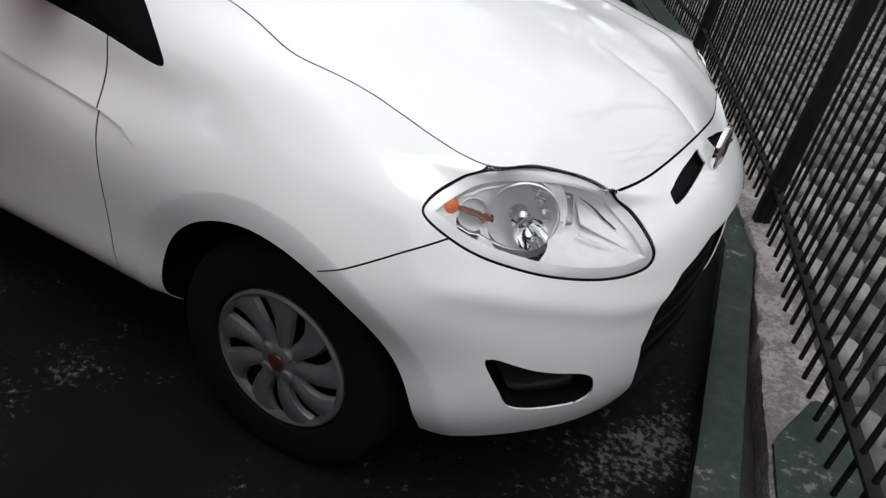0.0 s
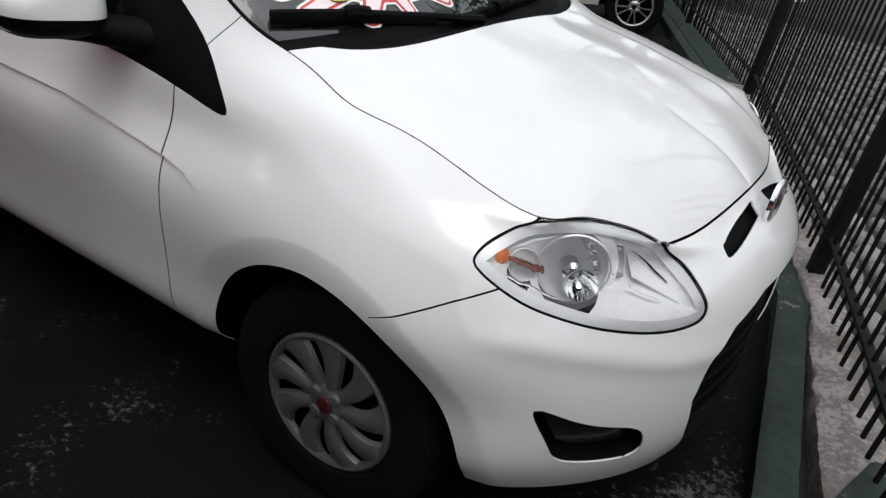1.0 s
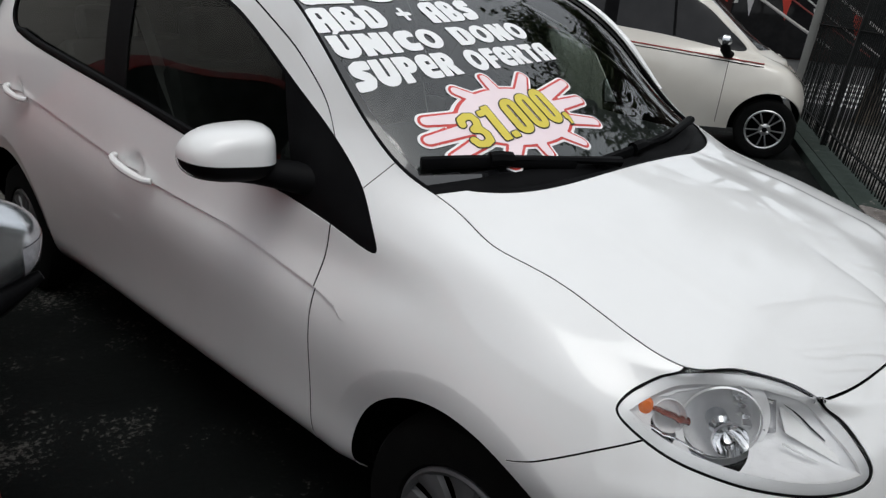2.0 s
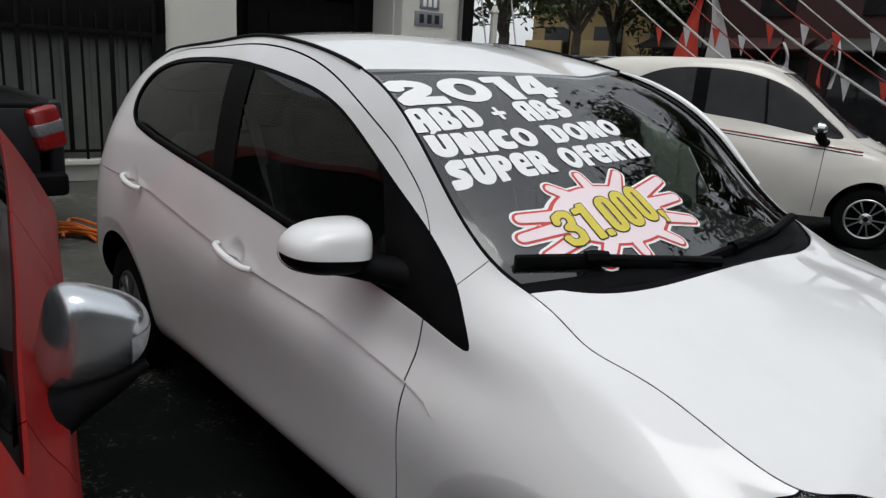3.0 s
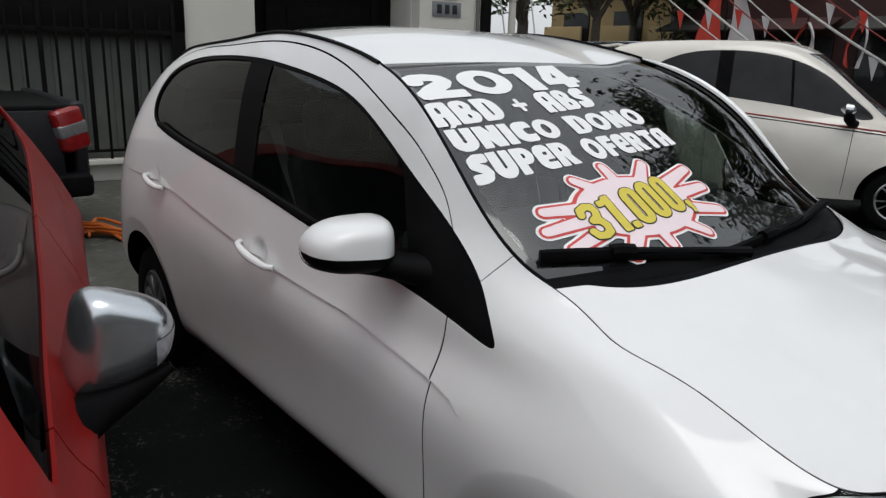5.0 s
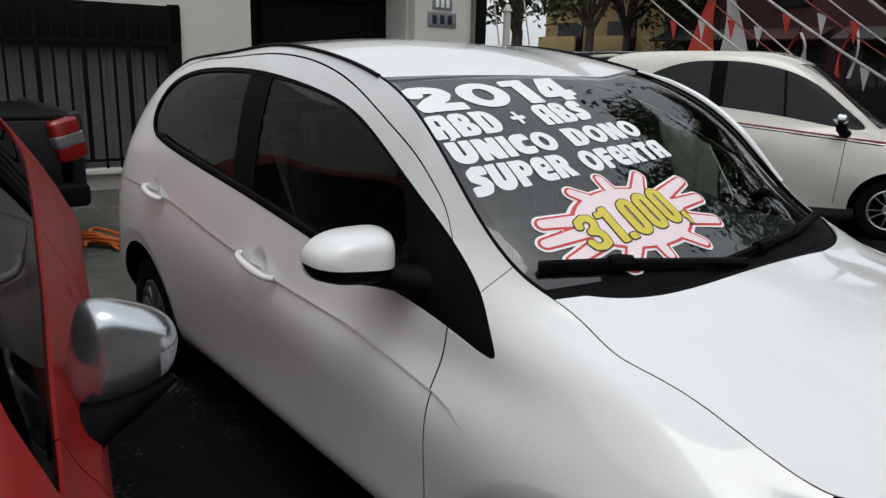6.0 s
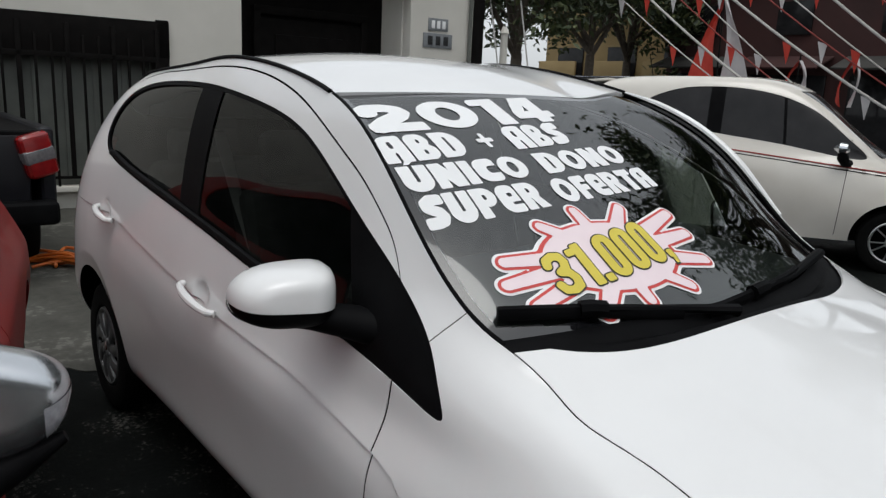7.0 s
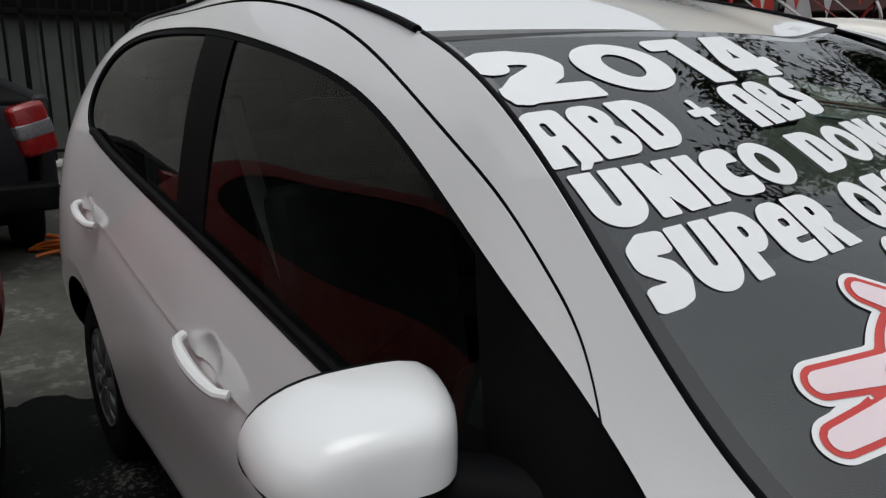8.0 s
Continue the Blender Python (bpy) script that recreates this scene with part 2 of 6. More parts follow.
class Skin:
    """A sheet of faces that can be cut along the zero line of any function of its points."""

    def __init__(self, verts, faces):
        self.v = np.asarray(verts, float)
        self.f = [tuple(f) for f in faces]

    @classmethod
    def grid(cls, p, flip=False):
        nu, nv = p.shape[:2]
        fs = []
        for i in range(nu - 1):
            for j in range(nv - 1):
                q = (i * nv + j, (i + 1) * nv + j, (i + 1) * nv + j + 1, i * nv + j + 1)
                fs.append(q[::-1] if flip else q)
        return cls(p.reshape(-1, 3), fs)

    def cut(self, fn):
        val = np.asarray(fn(self.v))
        val[np.abs(val) < 1e-6] = 0
        sg = np.sign(val).astype(int)
        vs, made, out = list(self.v), {}, []
        for f in self.f:
            s = [sg[i] for i in f]
            if min(s) >= 0 or max(s) <= 0:
                out.append(f)
                continue
            tris = [f] if len(f) == 3 else [(f[0], f[k], f[k + 1]) for k in range(1, len(f) - 1)] if sum(1 for k in range(len(f)) if s[k] * s[k - 1] < 0) > 2 else [f]
            for g in tris:
                pos, neg = [], []
                n = len(g)
                for k in range(n):
                    a, b = g[k], g[(k + 1) % n]
                    if sg[a] >= 0:
                        pos.append(a)
                    if sg[a] <= 0:
                        neg.append(a)
                    if sg[a] * sg[b] < 0:
                        key = (min(a, b), max(a, b))
                        if key not in made:
                            t = val[key[0]] / (val[key[0]] - val[key[1]])
                            made[key] = len(vs)
                            vs.append(self.v[key[0]] * (1 - t) + self.v[key[1]] * t)
                        pos.append(made[key])
                        neg.append(made[key])
                if len(pos) > 2:
                    out.append(tuple(pos))
                if len(neg) > 2:
                    out.append(tuple(neg))
        self.v, self.f = np.array(vs), out
        return self

    def centres(self):
        return np.array([self.v[list(f)].mean(axis=0) for f in self.f])

    def pick(self, keep):
        """The faces that the mask keeps, as a skin of its own."""
        fs = [f for f, k in zip(self.f, keep) if k]
        used = sorted({i for f in fs for i in f})
        at = {o: n for n, o in enumerate(used)}
        return Skin(self.v[used] if used else np.zeros((0, 3)), [tuple(at[i] for i in f) for f in fs])

    def normals(self):
        n = np.zeros_like(self.v)
        for f in self.f:
            p = self.v[list(f)]
            c = np.cross(p[2] - p[0], p[-1] - p[1] if len(f) > 3 else p[2] - p[1])
            for i in f:
                n[i] += c
        return n / (np.linalg.norm(n, axis=1, keepdims=True) + 1e-12)

    def moved(self, d):
        return Skin(self.v + self.normals() * d, self.f)

    def mirrored(self):
        return Skin(self.v * np.array([1, -1, 1]), [f[::-1] for f in self.f])

    def whole(self):
        """Both halves, welded along the middle."""
        n = len(self.v)
        at = [i if abs(self.v[i][1]) < 1e-4 else n + i for i in range(n)]
        return Skin(np.vstack([self.v, self.v * np.array([1, -1, 1])]), self.f + [tuple(at[i] for i in f[::-1]) for f in self.f])

    def folded(self, depth=0.012):
        """With every free edge turned inwards, so that the sheet shows its thickness."""
        edges = {}
        for f in self.f:
            for a, b in zip(f, f[1:] + f[:1]):
                edges[(a, b)] = edges.get((a, b), 0) + 1
        free = [(a, b) for (a, b) in edges if (b, a) not in edges]
        nm = self.normals()
        vs, at = list(self.v), {}
        fs = list(self.f)
        for a, b in free:
            for i in (a, b):
                if i not in at:
                    at[i] = len(vs)
                    vs.append(self.v[i] - nm[i] * depth)
            fs.append((b, a, at[a], at[b]))
        return Skin(np.array(vs), fs)

    def build(self, name, mat, parent, label="", smooth=35):
        return from_data(name, self.v, self.f, mat, parent, label, smooth)

# ---- the white hatchback's skin: lines along the car, rear to nose, as (x, half width, z) ----
SILL = [(-3.12, 0, .30), (-3.10, .45, .29), (-2.98, .66, .27), (-2.85, .71, .25), (-2.5, .72, .235), (-2.0, .715, .25), (-1.5, .715, .25), (-1, .715, .25),
        (-.6, .715, .25), (-.3, .72, .25), (0, .72, .235), (.22, .72, .24), (.37, .70, .25), (.52, .57, .25), (.64, .36, .245), (.69, 0, .24)]
CREASE = [(-3.19, 0, .36), (-3.17, .47, .36), (-3.03, .70, .34), (-2.87, .755, .32), (-2.5, .765, .30), (-2.0, .762, .30), (-1.5, .762, .295), (-1, .762, .295),
          (-.6, .762, .295), (-.3, .767, .30), (0, .77, .30), (.22, .765, .31), (.385, .735, .33), (.54, .60, .33), (.675, .37, .33), (.725, 0, .33)]
LOW = [(-3.22, 0, .48), (-3.20, .49, .48), (-3.06, .725, .46), (-2.89, .785, .44), (-2.5, .795, .43), (-2, .783, .42), (-1.5, .781, .42), (-1, .781, .42),
       (-.6, .785, .43), (-.3, .79, .44), (0, .80, .45), (.22, .79, .46), (.40, .74, .47), (.56, .605, .47), (.69, .375, .47), (.74, 0, .46)]
MID = [(-3.22, 0, .62), (-3.2, .5, .62), (-3.07, .73, .61), (-2.9, .795, .60), (-2.5, .81, .60), (-2, .80, .58), (-1.5, .795, .58), (-1, .795, .58),
       (-.6, .80, .59), (-.3, .81, .60), (0, .83, .62), (.20, .825, .62), (.375, .76, .62), (.545, .605, .62), (.68, .365, .62), (.735, 0, .62)]
WAIST = [(-3.2, 0, .80), (-3.18, .5, .80), (-3.07, .72, .80), (-2.9, .785, .80), (-2.5, .805, .79), (-2, .81, .77), (-1.5, .812, .76), (-1, .808, .75),
         (-.6, .80, .745), (-.3, .80, .745), (0, .80, .745), (.18, .79, .735), (.355, .73, .725), (.515, .57, .71), (.648, .35, .70), (.70, 0, .715)]
SHOULDER = [(-3.16, 0, .95), (-3.14, .5, .95), (-3.05, .69, .95), (-2.9, .765, .95), (-2.5, .79, .945), (-2, .80, .90), (-1.5, .80, .87), (-1, .79, .85),
            (-.6, .775, .835), (-.3, .765, .83), (0, .76, .825), (.15, .755, .81), (.325, .716, .776), (.475, .525, .76), (.612, .333, .742), (.665, 0, .752)]
BELT_LINE = [(-3.1, 0, 1.10), (-3.09, .48, 1.10), (-3.02, .655, 1.11), (-2.88, .725, 1.15), (-2.5, .758, 1.165), (-2, .77, 1.105), (-1.5, .775, 1.043), (-1, .77, .985),
             (-.6, .766, .935), (-.33, .756, .90), (0, .715, .895), (.13, .71, .86), (.322, .682, .806), (.46, .535, .80), (.594, .345, .760), (.64, 0, .772)]
CANT = [(-3.05, 0, 1.2), (-3.04, .46, 1.21), (-2.97, .60, 1.26), (-2.82, .63, 1.35), (-2.45, .645, 1.45), (-2, .645, 1.478), (-1.55, .65, 1.47), (-1.05, .662, 1.385),
        (-.62, .718, 1.178), (-.34, .70, 1.005), (-.03, .675, .93), (.12, .67, .885), (.33, .652, .833), (.443, .541, .828), (.577, .362, .770), (.62, 0, .788)]
GUTTER = [(-3.0, 0, 1.3), (-2.99, .44, 1.31), (-2.92, .55, 1.36), (-2.78, .565, 1.43), (-2.45, .575, 1.51), (-2, .58, 1.54), (-1.55, .60, 1.558), (-.975, .622, 1.472),
          (-.572, .682, 1.264), (-.252, .641, 1.018), (-.062, .634, .942), (.112, .626, .911), (.345, .614, .853), (.43, .545, .841), (.545, .385, .782), (.60, 0, .822)]
LINES = np.array([SILL, CREASE, LOW, MID, WAIST, SHOULDER, BELT_LINE, CANT, GUTTER], float)
LINES[:6, :4, 0] -= .12
LINES[6, :4, 0] -= .08
LINES[7, :4, 0] -= .03
LINES[2:6, 2, 1] += .02
LINES[2:6, 3, 1] += .012
LINES[0, 5:10, 2] += .020
LINES[1, 5:10, 2] += .016
LEVEL = np.array([0, 0.07, 0.21, 0.37, 0.52, 0.64, 0.76, 1.02, 1.14])
STEP = np.r_[0, np.cumsum([np.mean(np.linalg.norm(np.diff(LINES[:, i:i + 2], axis=1), axis=2)) for i in range(15)])]
BASE_S, TOP_S = STEP[9], STEP[7]


# the rounded lower corner of the windscreen
SCREEN_CORNER = [(-.412, .673, 1.110), (-.318, .657, 1.046)]
# the seam over the lamp and, past its corner, along the nose
LAMP_TOP = [(.369, .614, .843), (.412, .574, .843), (.449, .514, .832), (.496, .457, .811), (.549, .412, .778)]
NOSE_SEAM = [(.549, .412, .778), (.573, .307, .777), (.589, .195, .786), (.598, .09, .796), (.601, 0, .800)]
TOP_STATIONS = np.r_[STEP[:9], STEP[8] + np.array([.52, .80]) * (STEP[9] - STEP[8]), STEP[9:12], STEP[12] + np.array([.10, .50, 1.05, 1.42]) * (STEP[13] - STEP[12]), STEP[13] + .72 * (STEP[14] - STEP[13])]
SEAM_STATIONS = np.r_[TOP_STATIONS[-1], STEP[14] + np.array([.14, .45, .75, 1]) * (STEP[15] - STEP[14])]


def gutter_line(s):
    s = np.asarray(s, float)
    back = spline(TOP_STATIONS, np.vstack([LINES[8][:9], SCREEN_CORNER, LINES[8][9:12], LAMP_TOP]), np.minimum(s, TOP_STATIONS[-1]))
    nose = spline(SEAM_STATIONS, np.array(NOSE_SEAM), np.maximum(s, SEAM_STATIONS[0]))
    return np.where((s < TOP_STATIONS[-1])[:, None], back, nose)


def gutter_at(s):
    return gutter_line(s) * np.array([1, -1, 1])


def side_surface(s, v):
    """Points of the right side for stations s and levels v."""
    along = np.stack([spline(STEP, ln, s) for ln in LINES[:8]] + [gutter_line(s)])
    p = np.zeros((len(s), len(v), 3))
    for i in range(len(s)):
        q = along[:, i]
        knots = np.r_[0, np.cumsum(np.linalg.norm(np.diff(q, axis=0), axis=1) ** .8)]
        p[i] = spline(knots, q, np.interp(v, LEVEL, knots))
    # fair the panels along the car; the edge that meets bonnet, screen and roof stays put
    flipped = np.array([1, -1, 1])
    hold = np.clip((1.08 - v) / .14, 0, 1)[None, :, None]
    for width in (.055, .17):
        reach = width / (s[1] - s[0])
        m = max(2, int(3 * reach))
        wide = np.concatenate([p[m:0:-1] * flipped, p, p[-2:-m - 2:-1] * flipped])
        bell = np.exp(-.5 * (np.arange(-m, m + 1) / reach) ** 2)
        bell /= bell.sum()
        fair = sum(b * wide[k:k + len(s)] for k, b in enumerate(bell))
        part_of = hold if width < .1 else hold * np.clip((.02 - p[..., :1]) / .35, 0, 1) * np.clip((p[..., :1] + 2.75) / .4, 0, 1) * np.clip((.80 - v) / .12, 0, 1)[None, :, None]
        p = p + (fair - p) * part_of
    reach = .05 / (v[1] - v[0])
    m = max(2, int(3 * reach))
    wide = np.concatenate([2 * p[:, :1] - p[:, m:0:-1], p, 2 * p[:, -1:] - p[:, -2:-m - 2:-1]], 1)
    bell = np.exp(-.5 * (np.arange(-m, m + 1) / reach) ** 2)
    bell /= bell.sum()
    fair = sum(b * wide[:, k:k + len(v)] for k, b in enumerate(bell))
    part_of = np.clip((p[..., :1] + .35) / .3, 0, 1) * np.clip((.52 - p[..., :1]) / .2, 0, 1) * np.clip((v - .3) / .15, 0, 1)[None, :, None]
    p = p + (fair - p) * part_of
    p[..., 1] *= -1
    return p


ARCH_F, ARCH_R, ARCH_RAD = (-0.016, 0.285), (-2.72, 0.31), 0.355
HANDLES = ((-1.415, .862), (-2.475, .947))
FOLD_X = [-3.3, -2.57, -2.24, -1.355, -.86, -.46, -.40, -.375, 0.9]
FOLD_Z = [.955, .945, .93, .835, .81, .757, .742, .722, .60]


def dress(p):
    """Pressed lines and flared arches on the side."""
    x, y, z = p[..., 0].copy(), p[..., 1].copy(), p[..., 2].copy()
    inw = np.zeros_like(x)
    for cx, cz in (ARCH_F, ARCH_R):
        d = np.hypot(x - cx, z - cz)
        inw += np.interp(d, [ARCH_RAD - .03, ARCH_RAD, ARCH_RAD + .054, ARCH_RAD + .064, ARCH_RAD + .12], [.017, .0135, .002, .0003, 0]) * (z > .2)
    zf = np.interp(x, FOLD_X, FOLD_Z)
    fade = np.clip((-.355 - x) / .07, 0, 1) * np.clip((x + 3.0) / .3, 0, 1)
    inw += np.interp(zf - z, [-.07, -.02, 0, .006, .03, .07, .15], [0, -.0008, -.0022, .0056, .0042, .0018, 0]) * fade
    for hx, hz in HANDLES:
        d = np.hypot((x - hx) / .058, (z - hz) / .044)
        inw += .014 * np.clip(1 - d ** 2, 0, 1) ** .8
    bl = np.interp(x, [.3, .43, .56, .65, .74], [.62, .612, .58, .546, .53])
    inw -= 0.007 * np.exp(-((z - bl - .03) / .028) ** 2) * np.clip((x - .32) / .1, 0, 1)
    nrm = np.stack([np.clip((x - .2) / .5, 0, 1) * .8, np.sign(y) + 0 * y, 0 * z], -1)
    nrm /= np.linalg.norm(nrm, axis=-1, keepdims=True) + 1e-9
    side = (np.abs(y) > .3)[..., None]
    return p - np.where(side, nrm * inw[..., None], 0)


CROWN = np.array([(-.105, 0, 1.06), (0, 0, 1.037), (.15, 0, 1.0), (.3, 0, .953), (.43, 0, .90), (.53, 0, .856), (.601, 0, .800)])
CROWN_T = np.r_[0, np.cumsum(np.linalg.norm(np.diff(CROWN, axis=0), axis=1))]


def bonnet_surface(nu, nv):
    k = np.linspace(0, 1, nu)
    e = gutter_at(BASE_S + (STEP[15] - BASE_S) * k)
    c = spline(CROWN_T, CROWN, CROWN_T[-1] * k)
    v = np.linspace(0, 1, nv)[None, :, None]
    ez, cz, ex, cx = e[:, None, 2:], c[:, None, 2:], e[:, None, :1], c[:, None, :1]
    bend = 2.6 - 1.6 * np.clip(k * 1.5, 0, 1)[:, None, None]
    x = ex + (cx - ex) * (1 - (1 - v) ** bend)
    y = e[:, None, 1:2] * (1 - v)
    z = ez + (cz - ez) * np.sin(v * math.pi / 2) ** 0.9
    ridge = np.clip((x + .10) / .25, 0, 1) * np.clip((0.44 + y) / .05, 0, 1) * np.clip((x[..., :1] < .9) * (0.62 - x) / .25, 0, 1)
    z = z + 0.007 * (3 * ridge ** 2 - 2 * ridge ** 3)
    return np.concatenate([x, y, z], -1)


def screen_surface(nu, nv):
    k = np.linspace(0, 1, nu)
    e = gutter_at(BASE_S + (TOP_S - BASE_S) * k) + np.array([-.012, .004, -.006])
    cc = np.array([(-.13, 0, 1.030), (-.435, 0, 1.228), (-.70, 0, 1.378), (-.925, 0, 1.487)])
    c = spline([0, .34, .67, 1], cc, k)
    v = np.linspace(0, 1, nv)[None, :, None]
    bend = 2.6 - 0.5 * k[:, None, None]
    x = e[:, None, :1] + (c[:, None, :1] - e[:, None, :1]) * (1 - (1 - v) ** bend)
    y = e[:, None, 1:2] * (1 - v)
    # height follows the slope of the glass so that the sheet stays smooth
    z = e[:, None, 2:] + (c[:, None, 2:] - e[:, None, 2:]) * (1 - (1 - v) ** bend)
    return np.concatenate([x, y, z], -1)


def roof_surface(nu, nv):
    s = np.linspace(TOP_S, STEP[0], nu)
    e = gutter_at(s)
    cc = np.array([(-.925, 0, 1.487), (-1.2, 0, 1.566), (-1.6, 0, 1.605), (-2.1, 0, 1.60), (-2.6, 0, 1.56), (-2.85, 0, 1.51), (-2.93, 0, 1.44), (-3.0, 0, 1.3)])
    c = spline([0, .14, .31, .53, .75, .86, .92, 1], cc, np.linspace(0, 1, nu))
    v = np.linspace(0, 1, nv)[None, :, None]
    k = 1 - (1 - v) ** 2.3
    x = e[:, None, :1] + (c[:, None, :1] - e[:, None, :1]) * k
    y = e[:, None, 1:2] * (1 - v)
    z = e[:, None, 2:] + (c[:, None, 2:] - e[:, None, 2:]) * k
    return np.concatenate([x, y, z], -1)

# ---- white hatchback ----
LAMP_OUT = closed_curve([(-.192, .773), (-.171, .798), (-.139, .816), (-.108, .831), (-.073, .840), (-.028, .842), (.019, .839), (.075, .830), (.125, .816), (.163, .801), (.194, .779), (.230, .750), (.262, .722), (.284, .694), (.294, .671), (.286, .653), (.256, .644), (.207, .643), (.153, .648), (.096, .657), (.036, .669), (-.022, .684), (-.078, .701), (-.116, .717), (-.144, .732), (-.178, .754)])
LAMP_CUT = closed_curve([(-.192, .773), (-.171, .798), (-.139, .816), (-.108, .831), (-.073, .847), (-.03, .92), (.06, .95), (.15, .93), (.190, .86), (.1935, .781), (.230, .750), (.262, .722), (.284, .694), (.294, .671), (.286, .653), (.256, .644), (.207, .643), (.153, .648), (.096, .657), (.036, .669), (-.022, .684), (-.078, .701), (-.116, .717), (-.144, .732), (-.178, .754)])
FOG_OUT = closed_curve([(-.048, .498), (.03, .475), (.12, .448), (.185, .425), (.205, .385), (.196, .352), (.12, .346), (.02, .368), (-.01, .415)])
SLOT_OUT = np.array([(-.266, .736), (-.262, .752), (-.15, .7715), (-.048, .786), (-.044, .782), (-.054, .763), (-.165, .7475), (-.262, .732)])
GLASS_OUT = closed_curve([(-.31, .888), (-.345, .945), (-.401, 1.009), (-.503, 1.099), (-.616, 1.178), (-.961, 1.351), (-1.26, 1.428), (-1.6, 1.470), (-1.95, 1.480), (-2.38, 1.448),
                          (-2.54, 1.375), (-2.595, 1.28), (-2.57, 1.205), (-2.47, 1.163), (-2.27, 1.132), (-1.85, 1.089), (-1.435, 1.044), (-.95, .979), (-.466, .914)], 260)
GRILLE_OUT = np.array([(.2, .655), (-.16, .644), (-.30, .605), (-.372, .56), (-.396, .46), (-.375, .37), (-.345, .30), (-.33, .20), (.2, .20)])


def corner(v):
    return np.stack([.8 * v[:, 0] + .6 * v[:, 1], v[:, 2]], 1)


def flank(v):
    return v[:, [0, 2]]


def front(v):
    return v[:, [1, 2]]


def far_from(d, ok):
    return np.where(ok, d, 1.0)


def lamp_f(v):
    return far_from(signed(LAMP_OUT, corner(v)), (v[:, 0] > .2) & (v[:, 2] > .6))


def lens_f(v):
    return far_from(signed(LAMP_CUT, corner(v)), (v[:, 0] > .2) & (v[:, 2] > .6))


def fog_f(v):
    return far_from(signed(FOG_OUT, corner(v)), (v[:, 0] > .35) & (v[:, 2] < .55))


def slot_f(v):
    return far_from(signed(SLOT_OUT, front(v)), v[:, 0] > .5)


def glass_f(v):
    return signed(GLASS_OUT, flank(v))


def grille_f(v):
    return far_from(signed(GRILLE_OUT, front(v)), v[:, 0] > .5)


def arch_f(v, c=ARCH_F):
    return np.hypot(v[:, 0] - c[0], v[:, 2] - c[1]) - ARCH_RAD


def door_front_x(z):
    return np.interp(z, [.2, .38, .454, .764, .911, 1.1], [-.515, -.512, -.507, -.483, -.467, -.43])


GAP = 0.0028


def strip(fn, where):
    """A shut line: the zero line of fn, where it runs."""
    return fn, where


def line_z(xs, zs):
    return lambda v: v[:, 2] - np.interp(v[:, 0], xs, zs)


shut_front_door = strip(lambda v: v[:, 0] - door_front_x(v[:, 2]), lambda v: (v[:, 2] < .93) & (v[:, 2] > .26) & (np.abs(v[:, 0] + .48) < .08))
shut_mid = strip(lambda v: v[:, 0] + 1.60 + .05 * (v[:, 2] - .6), lambda v: (v[:, 2] < 1.10) & (v[:, 2] > .26) & (np.abs(v[:, 0] + 1.6) < .1))
shut_rear = strip(lambda v: v[:, 0] - np.interp(v[:, 2], [.26, .50, .66, .78, 1.02, 1.2], [-2.10, -2.12, -2.2, -2.42, -2.66, -2.68]), lambda v: (v[:, 2] < 1.15) & (v[:, 2] > .26) & (v[:, 0] < -2) & (v[:, 0] > -2.9))
def curve_z(xs, zs):
    return lambda v: v[:, 2] - spline(xs, zs, np.clip(v[:, 0], xs[0], xs[-1]))


shut_frame = strip(curve_z([-2.7, -2.45, -2.08, -1.533, -1.112, -.95, -.79, -.69, -.61, -.55, -.518, -.488], [1.40, 1.483, 1.515, 1.530, 1.457, 1.398, 1.333, 1.284, 1.227, 1.165, 1.113, 1.058]), lambda v: (v[:, 0] > -2.66) & (v[:, 0] < -.489) & (v[:, 2] > 1.05))
shut_wing = strip(line_z([-.415, -.366, -.30], [.99, 1.062, 1.158]), lambda v: (v[:, 0] > -.42) & (v[:, 0] < -.30) & (v[:, 2] > .99))
bump_line = line_z([.10, .155, .206, .296, .36, .42], [.600, .624, .649, .700, .732, .762])
shut_bumper = strip(bump_line, lambda v: (v[:, 0] > .135) & (v[:, 0] < .40) & (v[:, 2] > .6))

hatch = thing("hatchback_car", "glossy white hatchback with price lettering on its windscreen", "car", pose(0, 0, 0))

skin = Skin.grid(side_surface(np.linspace(0, STEP[15], 380), np.concatenate([np.linspace(0, .76, 90), np.linspace(.762, 1.14, 46)])))
for drop in (0, .006):
    skin.cut(lambda v: np.interp(v[:, 0], FOLD_X, FOLD_Z) - drop - v[:, 2])
for lip in (.054, .064):
    skin.cut(lambda v: arch_f(v, ARCH_F) - lip).cut(lambda v: arch_f(v, ARCH_R) - lip)
skin.v = dress(skin.v)
skin.cut(lambda v: arch_f(v, ARCH_F)).cut(lambda v: arch_f(v, ARCH_R))
SHUTS = tuple((fn, where, gap) for (fn, where), gap in ((shut_front_door, GAP), (shut_mid, .00001), (shut_rear, .00001), (shut_frame, GAP), (shut_wing, .0022), (shut_bumper, .0022)))
for fn in (lens_f, fog_f, slot_f, grille_f, glass_f):
    skin.cut(fn)
for fn, where, gap in SHUTS:
    for off in (gap, -gap):
        skin.cut(lambda v: np.where(where(v), fn(v) + off, 1.0))
skin.cut(lambda v: far_from(lens_f(v) + .0046, v[:, 0] > .2))
skin.cut(lambda v: far_from(glass_f(v) + .012, v[:, 2] > .85))
c = skin.centres()
open_wheel = (arch_f(c, ARCH_F) < 0) | (arch_f(c, ARCH_R) < 0)
d_lamp, d_fog, d_slot, d_grille, d_glass = lens_f(c), fog_f(c), slot_f(c), grille_f(c), glass_f(c)
